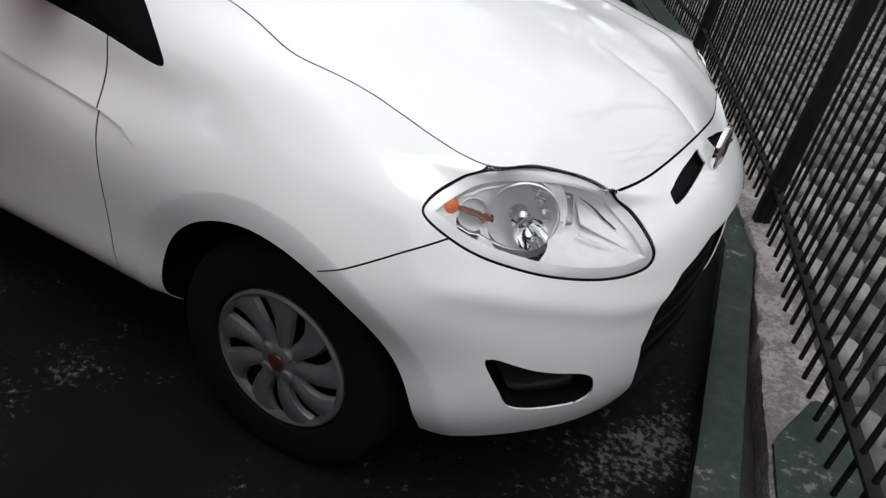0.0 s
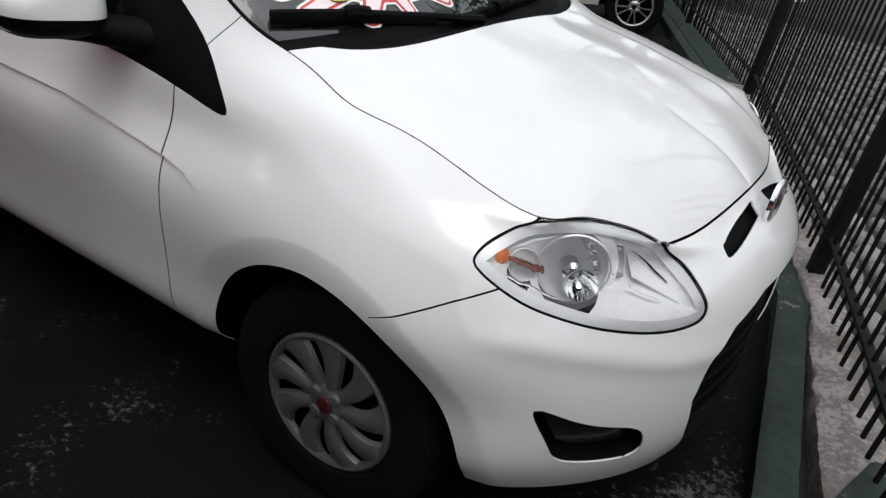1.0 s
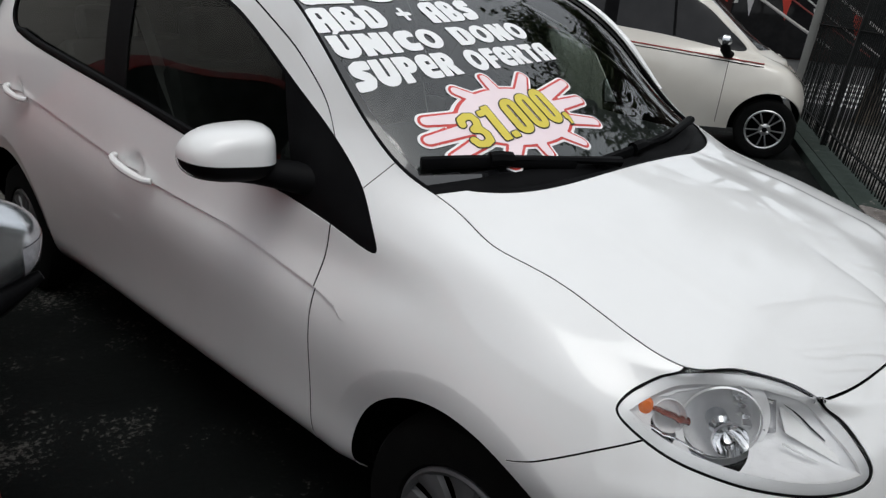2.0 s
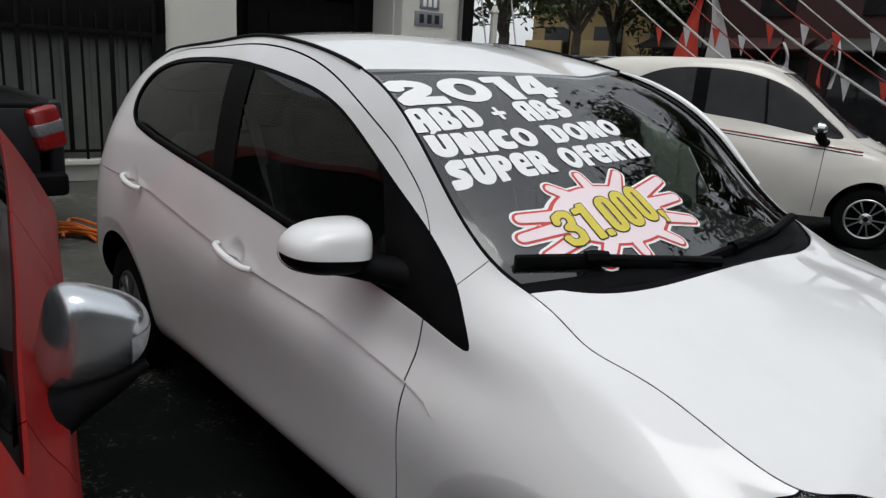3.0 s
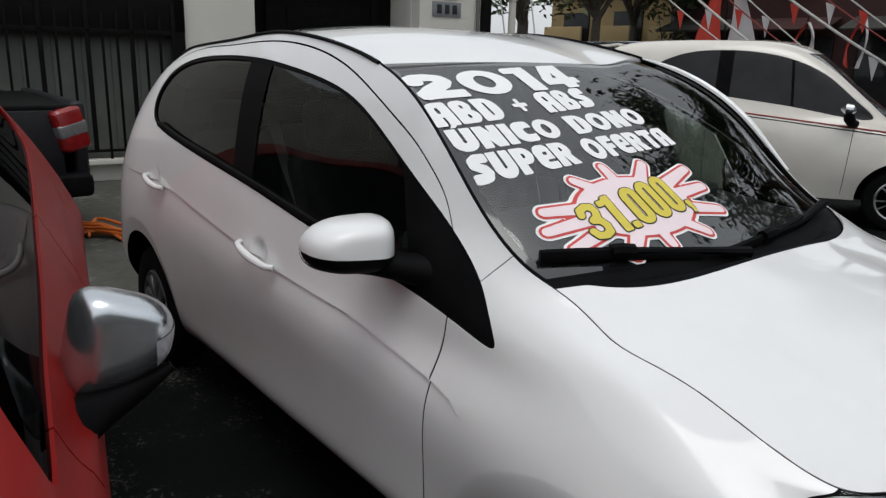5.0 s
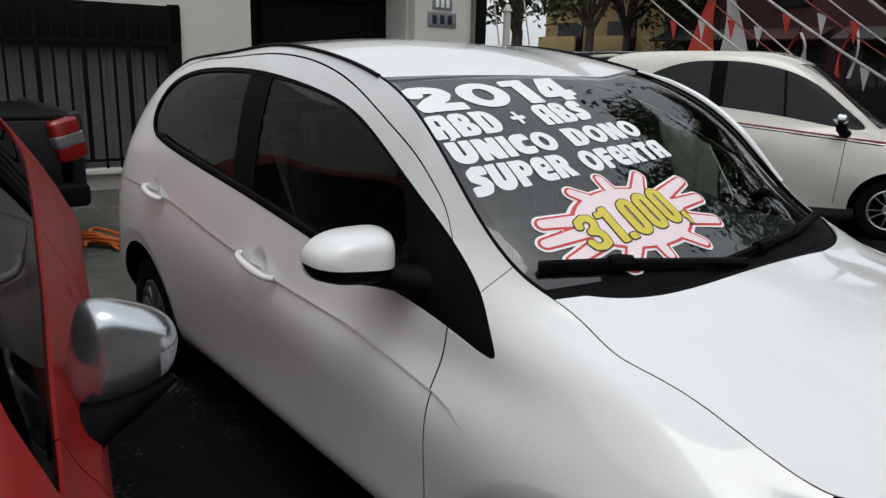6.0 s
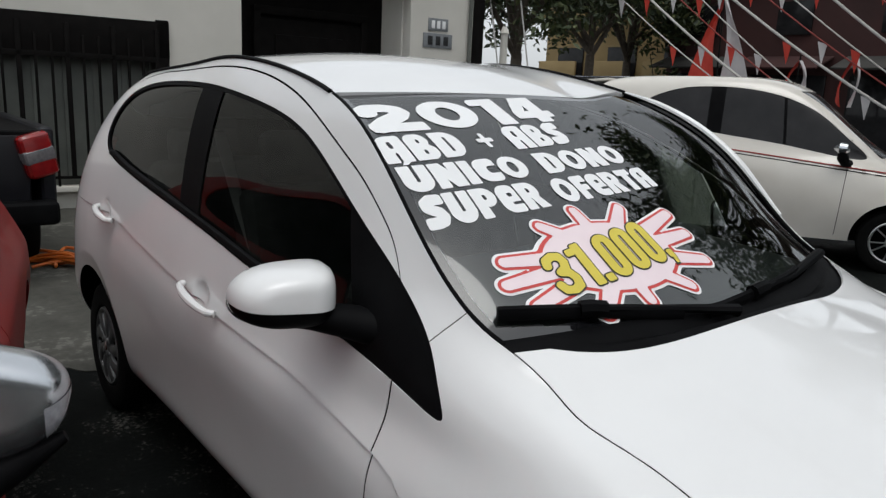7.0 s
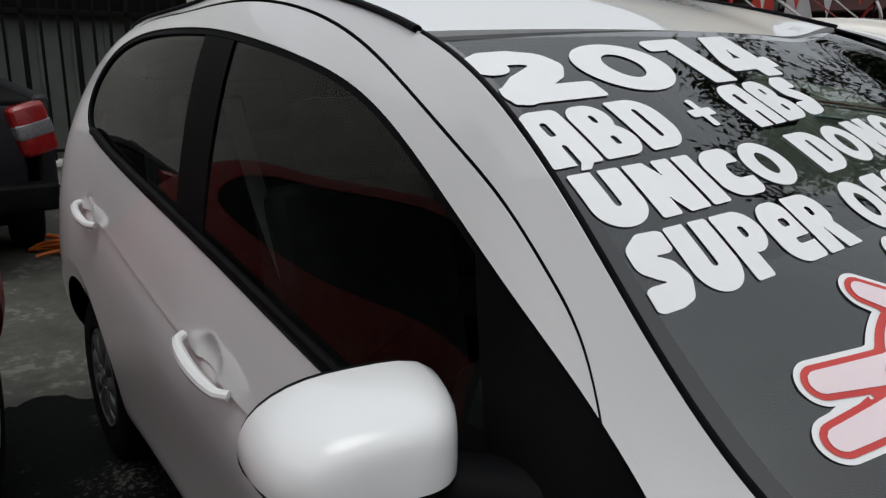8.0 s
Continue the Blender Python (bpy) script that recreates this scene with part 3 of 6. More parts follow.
lamp_zone, glass_zone = d_lamp < 0, (d_glass < 0) & (c[:, 2] > .85) & (c[:, 0] < -.3)
gaps = np.zeros(len(c), bool)
for fn, where, gap in SHUTS:
    gaps |= where(c) & (np.abs(fn(c)) < gap)
holes = open_wheel | lamp_zone | (d_fog < 0) | (d_slot < 0) | (d_grille < 0) | glass_zone
solid = ~(holes | gaps)
frame_z = c[:, 2] - shut_frame[0](c)
above = c[:, 2] > np.where(c[:, 0] > -2.66, frame_z, 0)
bumper = solid & (((c[:, 0] > .36) & ((bump_line(c) < 0) | (c[:, 0] > .4))) | ((c[:, 0] > .1) & (bump_line(c) < 0)))
rear_x = np.interp(c[:, 2], [.26, .50, .66, .78, 1.02, 1.2], [-2.10, -2.12, -2.2, -2.42, -2.66, -2.68])
low_sill = c[:, 2] < .27
pillar_zone = solid & (c[:, 0] < -.352) & (c[:, 0] > -2.66) & (c[:, 2] > 1.0) & (above | ((c[:, 0] > -.53) & (d_glass > 0) & (c[:, 2] > np.interp(c[:, 0], [-.415, -.366], [.99, 1.062]))))
front_door = solid & ~low_sill & ~pillar_zone & (c[:, 0] < door_front_x(c[:, 2])) & (c[:, 0] > -1.6 - .05 * (c[:, 2] - .6)) & (c[:, 2] < 1.56)
front_door &= ~((c[:, 0] > -.53) & (c[:, 2] > .97))
rear_door = solid & ~low_sill & ~pillar_zone & ~front_door & (c[:, 0] < -1.58) & (c[:, 0] > np.where(c[:, 2] < 1.15, rear_x, -2.66)) & (c[:, 2] < 1.54)
wing = solid & ~bumper & ~front_door & ~pillar_zone & (c[:, 0] > -.56) & ~low_sill
rest = solid & ~(bumper | front_door | rear_door | wing | pillar_zone)
for mask, name in ((front_door, "front_door"), (rear_door, "rear_door"), (wing, "front_wing"), (rest | pillar_zone, "body_side")):
    s = skin.pick(mask)
    s.folded(.0015).build(name, WHITE, hatch, "", 26)
    s.mirrored().folded(.0015).build(name, WHITE, hatch, "", 26)
bumper_ob = skin.pick(bumper).whole().folded(.004).build("front_bumper", WHITE, hatch)
# dark sheet behind the shut lines; its colour stands for their shade
inner = skin.pick(~(open_wheel | lamp_zone | (d_fog < 0) | (d_slot < 0) | (d_grille < 0) | glass_zone) & (c[:, 2] > .24)).moved(-.003)
inner.whole().build("inner_shell", LINER, hatch, "inner body shell, dark to give the shut lines their shade")
# black seal round the lamp
for s, nm in ((1, 0), (-1, 1)):
    seal = skin.pick((d_lamp < 0) & (d_lamp > -.0046) & (c[:, 0] > .2)).moved(-.002)
    (seal if s > 0 else seal.mirrored()).folded(.005).build("lamp_seal", TRIM, hatch)


# lower grille, upper slots, fog recesses
gr = skin.pick((d_grille < 0) & (c[:, 0] > .5))
gr.moved(-.05).whole().build("grille_back", LINER, hatch, "black grille backing")
for k in range(6):
    z0 = .325 + .05 * k
    w0 = np.interp(z0, [.3, .46, .55, .6], [.31, .37, .34, .26])
    ys = np.linspace(-w0, w0, 21)
    xs = .69 - .42 * (np.abs(ys) ** 2)
    vs, fs = tube([(x, y, z0) for x, y in zip(xs, ys)], .009, 6, .6)
    from_data("grille_bar", vs, fs, TRIM, hatch)
sl = skin.pick((d_slot < 0) & (c[:, 0] > .5)).moved(-.018)
for s in (sl, sl.mirrored()):
    s.build("slot_back", TRIM, hatch, "black upper grille mesh")
for sy in (-1, 1):
    for k in range(5):
        g = sl.v[np.argmin(np.abs(sl.v[:, 1] + .095 + .036 * k) + np.abs(sl.v[:, 2] - np.interp(-.095 - .036 * k, [-.265, -.165, -.07], [.742, .759, .771])))]
        part("slot_rib", box((.006, .004, .016), pose(g[0], g[1] * sy, g[2], 0, -14, 0)), LINER, hatch)
fg = skin.pick((d_fog < 0) & (c[:, 0] > .35))
for s in (fg, fg.mirrored()):
    s.moved(-.055).build("fog_recess", TRIM, hatch, "black plastic fog-lamp recess")
fb = Skin(fg.v, fg.f).cut(lambda v: fog_f(v) + .018)
fb = fb.pick(fog_f(fb.centres()) < -.018)
for s in (fb, fb.mirrored()):
    s.moved(-.036).folded(.012).build("fog_blank", GLOSS_BLACK, hatch, "black fog-lamp blanking plate")
# edge walls of the openings
def walls(mask_fn, depth, mat, name):
    s = skin.pick(mask_fn)
    edges = {}
    for f in s.f:
        for a, b in zip(f, f[1:] + f[:1]):
            edges[(a, b)] = 1
    free = [(a, b) for (a, b) in edges if (b, a) not in edges and not (abs(s.v[a][1]) < 1e-4 and abs(s.v[b][1]) < 1e-4)]
    nm = s.normals()
    vs = np.vstack([s.v, s.v - nm * depth])
    n = len(s.v)
    w = Skin(vs, [(a, b, b + n, a + n) for a, b in free])
    w.build(name, mat, hatch)
    w.mirrored().build(name, mat, hatch)


walls((d_fog < 0) & (c[:, 0] > .35), .056, TRIM, "fog_edge")
walls((d_slot < 0) & (c[:, 0] > .5), .02, TRIM, "slot_edge")
walls((d_grille < 0) & (c[:, 0] > .5), .052, TRIM, "grille_edge")

# side windows with black frames and door pillars
for flip in (False, True):
    fr = skin.pick(glass_zone & (d_glass > -.012)).moved(-.004)
    (fr.mirrored() if flip else fr).folded(.012).build("window_seal", TRIM, hatch)
    gl = skin.pick(glass_zone & (d_glass <= -.012))
    gl2 = Skin(gl.v, gl.f)
    for fn in (lambda v: np.abs(v[:, 0] + 1.60 + .16 * (v[:, 2] - 1.05)) - .075 - .02 * (v[:, 2] - 1.05), lambda v: v[:, 0] + .60 + .42 * (v[:, 2] - .93)):
        gl2.cut(fn)
    gc = gl2.centres()
    post = np.abs(gc[:, 0] + 1.60 + .16 * (gc[:, 2] - 1.05)) < .075 + .02 * (gc[:, 2] - 1.05)
    quarter = gc[:, 0] > -.60 - .42 * (gc[:, 2] - .93)
    for mask, nm, mt, dp, lb in ((post, "door_pillar", TRIM, -.006, "satin black door pillar"), (quarter, "mirror_triangle", TRIM, -.004, "black plastic triangle under the mirror"),
                                 (~post & ~quarter & (gc[:, 0] > -1.6), "front_window", TINTED, -.010, "dark tinted side glass"), (~post & ~quarter & (gc[:, 0] < -1.6), "rear_window", TINTED, -.010, "dark tinted side glass")):
        s = gl2.pick(mask).moved(dp)
        s = s.mirrored() if flip else s
        ob = s.build(nm, mt, hatch, lb)
        if mt is TINTED:
            ob.visible_shadow = False
    # rubber strip along the foot of the windows
    xs = np.linspace(-2.5, -.66, 40)
    zb = np.interp(xs, [-2.46, -2.27, -1.85, -1.435, -.95, -.479], [1.163, 1.132, 1.089, 1.044, .979, .908]) + .018
    vs, fs = tube([(x, (1 if flip else -1) * (np.interp(x, [-2.5, -2, -1.5, -1, -.6], [.752, .765, .77, .766, .756])), z) for x, z in zip(xs, zb)], .011, 8, 1.2)
    from_data("window_strip", vs, fs, TRIM, hatch)

# bonnet
bon = bonnet_surface(110, 60)
bonnet = Skin.grid(bon)
edge = gutter_at(np.linspace(BASE_S, STEP[15], 900))
rearline = bon[0]
def bonnet_gap(v):
    d = np.min(np.linalg.norm(v[:, None, :2] - edge[None, :, :2], axis=2), axis=1)
    return d - .0032
bonnet.cut(bonnet_gap)
cowl_line = lambda v: v[:, 0] + .078 + .13 * v[:, 1] ** 2 + 1.5 * np.abs(v[:, 1]) ** 5
bonnet.cut(cowl_line)
bonnet = bonnet.pick((bonnet_gap(bonnet.centres()) > 0) & (cowl_line(bonnet.centres()) > 0))
bonnet.whole().folded(.005).build("bonnet", WHITE, hatch)
Skin.grid(bon).moved(-.03).whole().build("bonnet_underside", LINER, hatch, "dark underside of the bonnet")

# near-black strip in place of the gap's shadow; over the lamp, its seal
for sy in (1, -1):
    run = gutter_at(np.linspace(BASE_S + .015, STEP[15], 140))
    way = np.gradient(run, axis=0)
    inward = np.stack([-way[:, 1], way[:, 0], 0 * way[:, 0]], 1)
    inward /= np.linalg.norm(inward, axis=1, keepdims=True)
    vs, fs = tube((run + inward * .0022 + np.array([0, 0, -.0022])) * np.array([1, sy, 1]), .0024, 6)
    from_data("bonnet_seal", vs, fs, LINER, hatch, "dark strip for the bonnet gap's shade and the seal over the lamp")

# windscreen: black border, clear middle, cowl
scr = screen_surface(90, 60)
nu, nv = scr.shape[:2]
sk = Skin.grid(scr, flip=True)
ku = np.array([(i + .5) / (nu - 1) for i in range(nu - 1) for j in range(nv - 1)])
kv = np.array([(j + .5) / (nv - 1) for i in range(nu - 1) for j in range(nv - 1)])
border = (ku < .05 + .05 * (1 - kv) ** 4) | (ku > .965) | (kv < .055)
screen_frame = sk.pick(border).whole().build("windscreen_border", FRIT, hatch, "black ceramic border of the windscreen")
screen = sk.pick(~border).whole().build("windscreen", WINDSCREEN, hatch, "raked laminated windscreen reflecting trees and sky")
screen.visible_shadow = False
cw = np.concatenate([bonnet_surface(110, 60)[16::-2] + np.array([0, 0, -.012]), (scr[0] + np.array([.004, 0, .003]))[None], (scr[2] + np.array([.004, 0, .006]))[None], (scr[4] + np.array([.001, 0, .002]))[None]])
Skin.grid(cw, flip=True).whole().build("cowl", TRIM, hatch, "black plastic cowl below the windscreen")

# roof, rear and gutter strips
Skin.grid(roof_surface(80, 40), flip=True).whole().folded(.01).build("roof", WHITE, hatch)
for sy in (1, -1):
    pts = gutter_at(np.linspace(TOP_S, STEP[3], 40)) * np.array([1, sy, 1]) + np.array([0, 0, .003])
    vs, fs = tube(pts, .0075, 8, .8)
    from_data("roof_strip", vs, fs, TRIM, hatch, "black roof ditch moulding")
    pts = gutter_at(np.linspace(BASE_S - .02, TOP_S, 40)) * np.array([1, sy, 1]) + np.array([-.006, sy * .010, .0])
    vs, fs = tube(pts, .005, 6, .8)
    from_data("screen_strip", vs, fs, TRIM, hatch, "black windscreen seal")
pts = gutter_at(np.linspace(BASE_S - .16, TOP_S, 40)) * np.array([1, -1, 1]) + np.array([-.004, .008, .0])
vs, fs = tube(pts, [.006 + .009 * min(1, 4 * a, 5 * (1 - a)) for a in np.linspace(0, 1, 40)], 10, 1.0)
from_data("pillar_rim", vs, fs, WHITE, hatch, "white edge of the windscreen pillar")
rear_glass = Skin.grid(np.array([[(-3.07 + .19 * a - .0 * b, -.46 + .46 * b, 1.12 + .3 * a) for b in np.linspace(0, 1, 12)] for a in np.linspace(0, 1, 8)]) + np.array([-.02, 0, 0]))
rear_glass.whole().build("rear_screen", TINTED, hatch, "dark tinted rear screen")
for sy in (1, -1):
    pts = [(-3.17, sy * .66, .80), (-3.165, sy * .67, .92), (-3.12, sy * .645, 1.05), (-3.005, sy * .61, 1.20)]
    vs, fs = tube([Vector(p) for p in pts], [.035, .05, .045, .02], 10)
    from_data("tail_lamp", vs, fs, RED_LENS, hatch, "red tail lamp")


# headlamps
near_lamp = skin.v[lamp_f(skin.v) <= .02]


def headlamp(flip):
    sg = -1 if flip else 1
    def lamp_skin():
        """The lens area, closed a little above the lamp's outline under the bonnet's edge."""
        sk2 = skin.pick(lamp_zone & (d_lamp <= -.0046))
        sk2.cut(lambda v: lamp_f(v) - .004)
        return sk2.pick(lamp_f(sk2.centres()) < .004)

    lens = lamp_skin().moved(.001)
    root_lamp = (lens.mirrored() if flip else lens).build("headlamp", LENS, hatch, "almond-shaped clear headlamp with a chrome reflector")
    root_lamp.visible_shadow = False
    # pale rim inside the lens
    rim = lamp_skin()
    rim.cut(lambda v: lamp_f(v) + .023).cut(lambda v: lamp_f(v) + .004)
    rc = lamp_f(rim.centres())
    rm = rim.pick((rc > -.023) & ((rc < -.004) | (rim.centres()[:, 2] < .74))).moved(-.005)
    (rm.mirrored() if flip else rm).folded(.006).build("lamp_rim", BEZEL, root_lamp)
    bowl = rim.pick(rc <= -.021)
    wells = lambda v: np.min([np.hypot(corner(v)[:, 0] - p, v[:, 2] - z) - r for p, z, r in ((.005, .750, .064), (-.098, .754, .026))], axis=0)
    bowl.cut(wells)
    bowl = bowl.pick(wells(bowl.centres()) > 0)
    depth = np.clip((-lamp_f(bowl.v) - .021) / .05, 0, 1)
    b2 = Skin(bowl.v - bowl.normals() * (.007 + .024 * np.sqrt(depth))[:, None], bowl.f)
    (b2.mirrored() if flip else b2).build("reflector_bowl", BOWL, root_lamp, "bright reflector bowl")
    out = np.array([.6, -.8, 0.02])
    out /= np.linalg.norm(out)
    side = np.array([.8, .6, 0])
    upv = np.cross(side, out) * -1

    def place(p, z, d, r, prof, mat, name, tilt=0.0, n=36, smooth=35):
        """A turned piece at lamp coordinates (p, z), d metres behind the lens."""
        g = near_lamp[np.argmin(np.hypot(corner(near_lamp)[:, 0] - p, near_lamp[:, 2] - z))]
        m = Matrix((( side[0], upv[0], out[0], 0), (side[1], upv[1], out[1], 0), (side[2], upv[2], out[2], 0), (0, 0, 0, 1)))
        base = Matrix.Translation(Vector(g) - Vector(out) * d) @ m @ pose(0, 0, 0, -tilt, 0, 0)
        vs, fs = lathe([(a * r, h) for a, h in prof], n, "Z")
        vs = [base @ Vector(v) for v in vs]
        if flip:
            vs, fs = [Vector((v.x, -v.y, v.z)) for v in vs], [f[::-1] for f in fs]
        return from_data(name, vs, fs, mat, root_lamp, "", smooth)

    cup = [(1.35, -.012), (1.12, -.004), (1.04, .004), (1.0, .01), (.97, .0), (.9, -.02), (.7, -.045), (.4, -.06), (.15, -.066), (0.001, -.066)]
    place(.005, .750, .033, .070, cup, REFLECTOR, "main_reflector", 14, 40, 60)
    place(.005, .745, .022, .070, [(1.0, .0), (1.03, .004), (1.06, .0), (1.03, -.004), (1.0, .0)], BEZEL, "reflector_ring")
    place(.01, .742, .045, .020, [(1.0, -.02), (1.0, .012), (.6, .02), (.001, .022)], SATIN, "bulb_shield")
    place(-.136, .772, .024, .017, [(1.0, -.02), (1.0, .0), (.8, .006), (.4, .009), (.001, .010)], AMBER, "indicator_bulb")
    place(-.098, .754, .030, .030, [(1.05, .0), (1.0, .004), (.8, -.012), (.4, -.026), (.001, -.03)], REFLECTOR, "side_reflector", 20, 30, 35)
    def skin_point(p, z, d):
        away = np.hypot(corner(near_lamp)[:, 0] - p, near_lamp[:, 2] - z)
        near = np.argsort(away)[:10]
        wt = 1 / (away[near] + .003) ** 2
        g = (near_lamp[near] * wt[:, None]).sum(axis=0) / wt.sum() - out * d
        return Vector((g[0], g[1] * sg, g[2]))

    # stepped chrome block beside the ring, clear column, lower cup
    turn = Matrix((( side[0], upv[0], out[0], 0), (side[1] * sg, upv[1] * sg, out[1] * sg, 0), (side[2], upv[2], out[2], 0), (0, 0, 0, 1)))
    for p, z, w, h, tilt in ((.052, .778, .050, .012, -16), (.058, .764, .050, .012, -14), (.062, .748, .044, .013, -18), (.066, .734, .036, .011, -10)):
        part("lamp_step", box((w, h, .022), Matrix.Translation(skin_point(p, z, .044)) @ turn @ pose(0, 0, 0, 24, 0, tilt * sg), .003), CHROME, root_lamp)
    place(.022, .722, .034, .032, [(1.05, .0), (1.0, .006), (.85, -.01), (.5, -.026), (.001, -.032)], LAMP_CHROME, "lower_cup", 6, 30, 60)
    # clear rod across the ring and the column where it ends
    for (p0, z0), (p1, z1), rad, mat, nm in (((.030, .792), (.102, .772), .012, LAMP_CHROME, "clear_rod"), ((.104, .776), (.100, .728), .011, CLEAR_LENS, "lens_column"), ((.086, .764), (.082, .728), .008, LAMP_CHROME, "lens_column")):
        vs, fs = tube([skin_point(p0 + (p1 - p0) * a, z0 + (z1 - z0) * a, .034) for a in np.linspace(0, 1, 5)], rad, 12)
        from_data(nm, vs, fs, mat, root_lamp)
    # bright blade towards the nose: a wedge with a flat face
    a0, a1, a2, a3 = (skin_point(p, z, d) for p, z, d in ((.118, .764, .030), (.128, .726, .026), (.232, .678, .024), (.226, .692, .026)))
    back = Vector(out * np.array([1, sg, 1])) * -.014
    quad = [a0, a1, a2, a3]
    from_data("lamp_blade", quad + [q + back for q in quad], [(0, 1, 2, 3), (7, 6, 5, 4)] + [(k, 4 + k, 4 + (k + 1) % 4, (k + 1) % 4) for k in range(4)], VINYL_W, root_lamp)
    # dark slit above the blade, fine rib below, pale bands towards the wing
    # the amber strip puts the bulb's orange reflection into a solid piece
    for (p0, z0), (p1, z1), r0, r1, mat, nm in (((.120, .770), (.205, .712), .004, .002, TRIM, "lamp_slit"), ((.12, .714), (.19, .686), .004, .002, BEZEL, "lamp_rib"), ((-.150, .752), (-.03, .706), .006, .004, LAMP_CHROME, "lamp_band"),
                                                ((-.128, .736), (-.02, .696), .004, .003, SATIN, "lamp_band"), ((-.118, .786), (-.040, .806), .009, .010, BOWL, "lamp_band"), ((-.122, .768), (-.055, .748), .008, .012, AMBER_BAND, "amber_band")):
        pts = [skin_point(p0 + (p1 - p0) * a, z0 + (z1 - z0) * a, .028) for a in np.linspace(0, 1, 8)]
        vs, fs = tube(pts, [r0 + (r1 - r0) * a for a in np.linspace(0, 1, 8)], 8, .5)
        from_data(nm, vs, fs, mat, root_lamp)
    return root_lamp


headlamp(False)
headlamp(True)

# round badge on the nose
vs, fs = lathe([(.001, .016), (.045, .016), (.058, .014), (.064, .009), (.066, .0), (.066, -.03)], 36, "X")
bz = pose(.662, 0, .783, 0, 2, 0) @ Matrix.Diagonal((.28, .92, .92, 1))
badge = from_data("badge", [bz @ Vector(v) for v in vs], fs, CHROME, hatch, "round chrome badge")
vs, fs = lathe([(.001, .0172), (.050, .0172), (.050, .012)], 30, "X")
from_data("badge_disc", [bz @ Vector(v) for v in vs], fs, DARK_RED, badge, "dark red disc")


# door mirror
def door_mirror(flip):
    sg = -1 if flip else 1
    n, m = 28, 36
    root_m = None
    # cap: rounded shell facing forwards, widest at the outer top
    vs = []
    for i in range(n):
        a = i / (n - 1)
        for j in range(m):
            b = 2 * math.pi * j / m
            # outline in the mirror's own plane: u outwards, w up
            r = 1.0
            cu, cwz = math.cos(b), math.sin(b)
            ex = 3.8 if cu > 0 else 2.3
            k = (abs(cu) ** ex + abs(cwz) ** ex) ** (-1 / ex)
            uu, ww = cu * k * .114, cwz * k * (.072 + .005 * cu * k) + .002 * cu * k
            fade = math.cos(a * math.pi / 2) ** 0.5
            vs.append((.13 * math.sin(a * math.pi / 2), uu * fade, ww * fade + .006 * a))
    fs = [(i * m + j, i * m + (j + 1) % m, (i + 1) * m + (j + 1) % m, (i + 1) * m + j) for i in range(n - 1) for j in range(m)]
    at = pose(-.735, -.876, 1.045, 0, -3, -14)
    shell = Skin([at @ Vector(v) for v in vs], fs)
    low = lambda v: v[:, 2] - (1.036 - .05 * (v[:, 1] + .876))
    shell.cut(low)
    top = shell.pick(low(shell.centres()) > 0)
    bot = shell.pick(low(shell.centres()) <= 0)
    mm = (lambda s: s.mirrored()) if flip else (lambda s: s)
    root_m = mm(top).folded(.004).build("door_mirror", WHITE, hatch, "white door mirror cap over a black housing", 50)
    mm(bot.moved(-.004)).build("mirror_housing", TRIM, root_m, "black plastic mirror foot", 50)
    gl = Skin([at @ Vector((.004, v[1] * .93, v[2] * .93)) for v in vs[:m]], [tuple(range(m))])
    mm(gl).build("mirror_glass", CHROME, root_m, "mirror glass", 0)
    rimv = Skin([at @ Vector((.0, v[1], v[2])) for v in vs[:m]] + [at @ Vector((-.012, v[1] * .97, v[2] * .97)) for v in vs[:m]], [(j, j + m, (j + 1) % m + m, (j + 1) % m) for j in range(m)])
    mm(rimv).build("mirror_edge", TRIM, root_m)
    # arm from the triangle to the housing
    q = [(-.565, -.70, .985), (-.59, -.74, .992), (-.63, -.785, 1.0), (-.675, -.83, 1.006), (-.71, -.875, 1.008)]
    vs2, fs2 = tube([(x, y * sg, z) for x, y, z in q], [.052, .048, .042, .038, .034], 14, .85)
    from_data("mirror_arm", vs2, fs2, TRIM, root_m, "black mirror arm")


door_mirror(False)
door_mirror(True)


# door handles with their scooped cups
def door_handle(x0, x1, z0, z1, flip):
    sg = -1 if flip else 1
    q, rr = [], []
    for a in np.linspace(0, 1, 15):
        x, z = x0 + (x1 - x0) * a, z0 + (z1 - z0) * a
        w = np.interp(x, [-2.6, -2, -1.5, -1.2], [.793, .808, .812, .810]) + .030 * math.sin(math.pi * a) ** .35
        q.append((x, -w * sg, z))
        rr.append(.0105 + .003 * math.sin(math.pi * a))
    vs, fs = tube(q, rr, 10, 1.0)
    h = from_data("door_handle", vs, fs, WHITE, hatch, "white bow door handle")
    return h


for flip in (False, True):
    door_handle(-1.532, -1.285, .873, .838, flip)
    door_handle(-2.575, -2.36, .955, .926, flip)


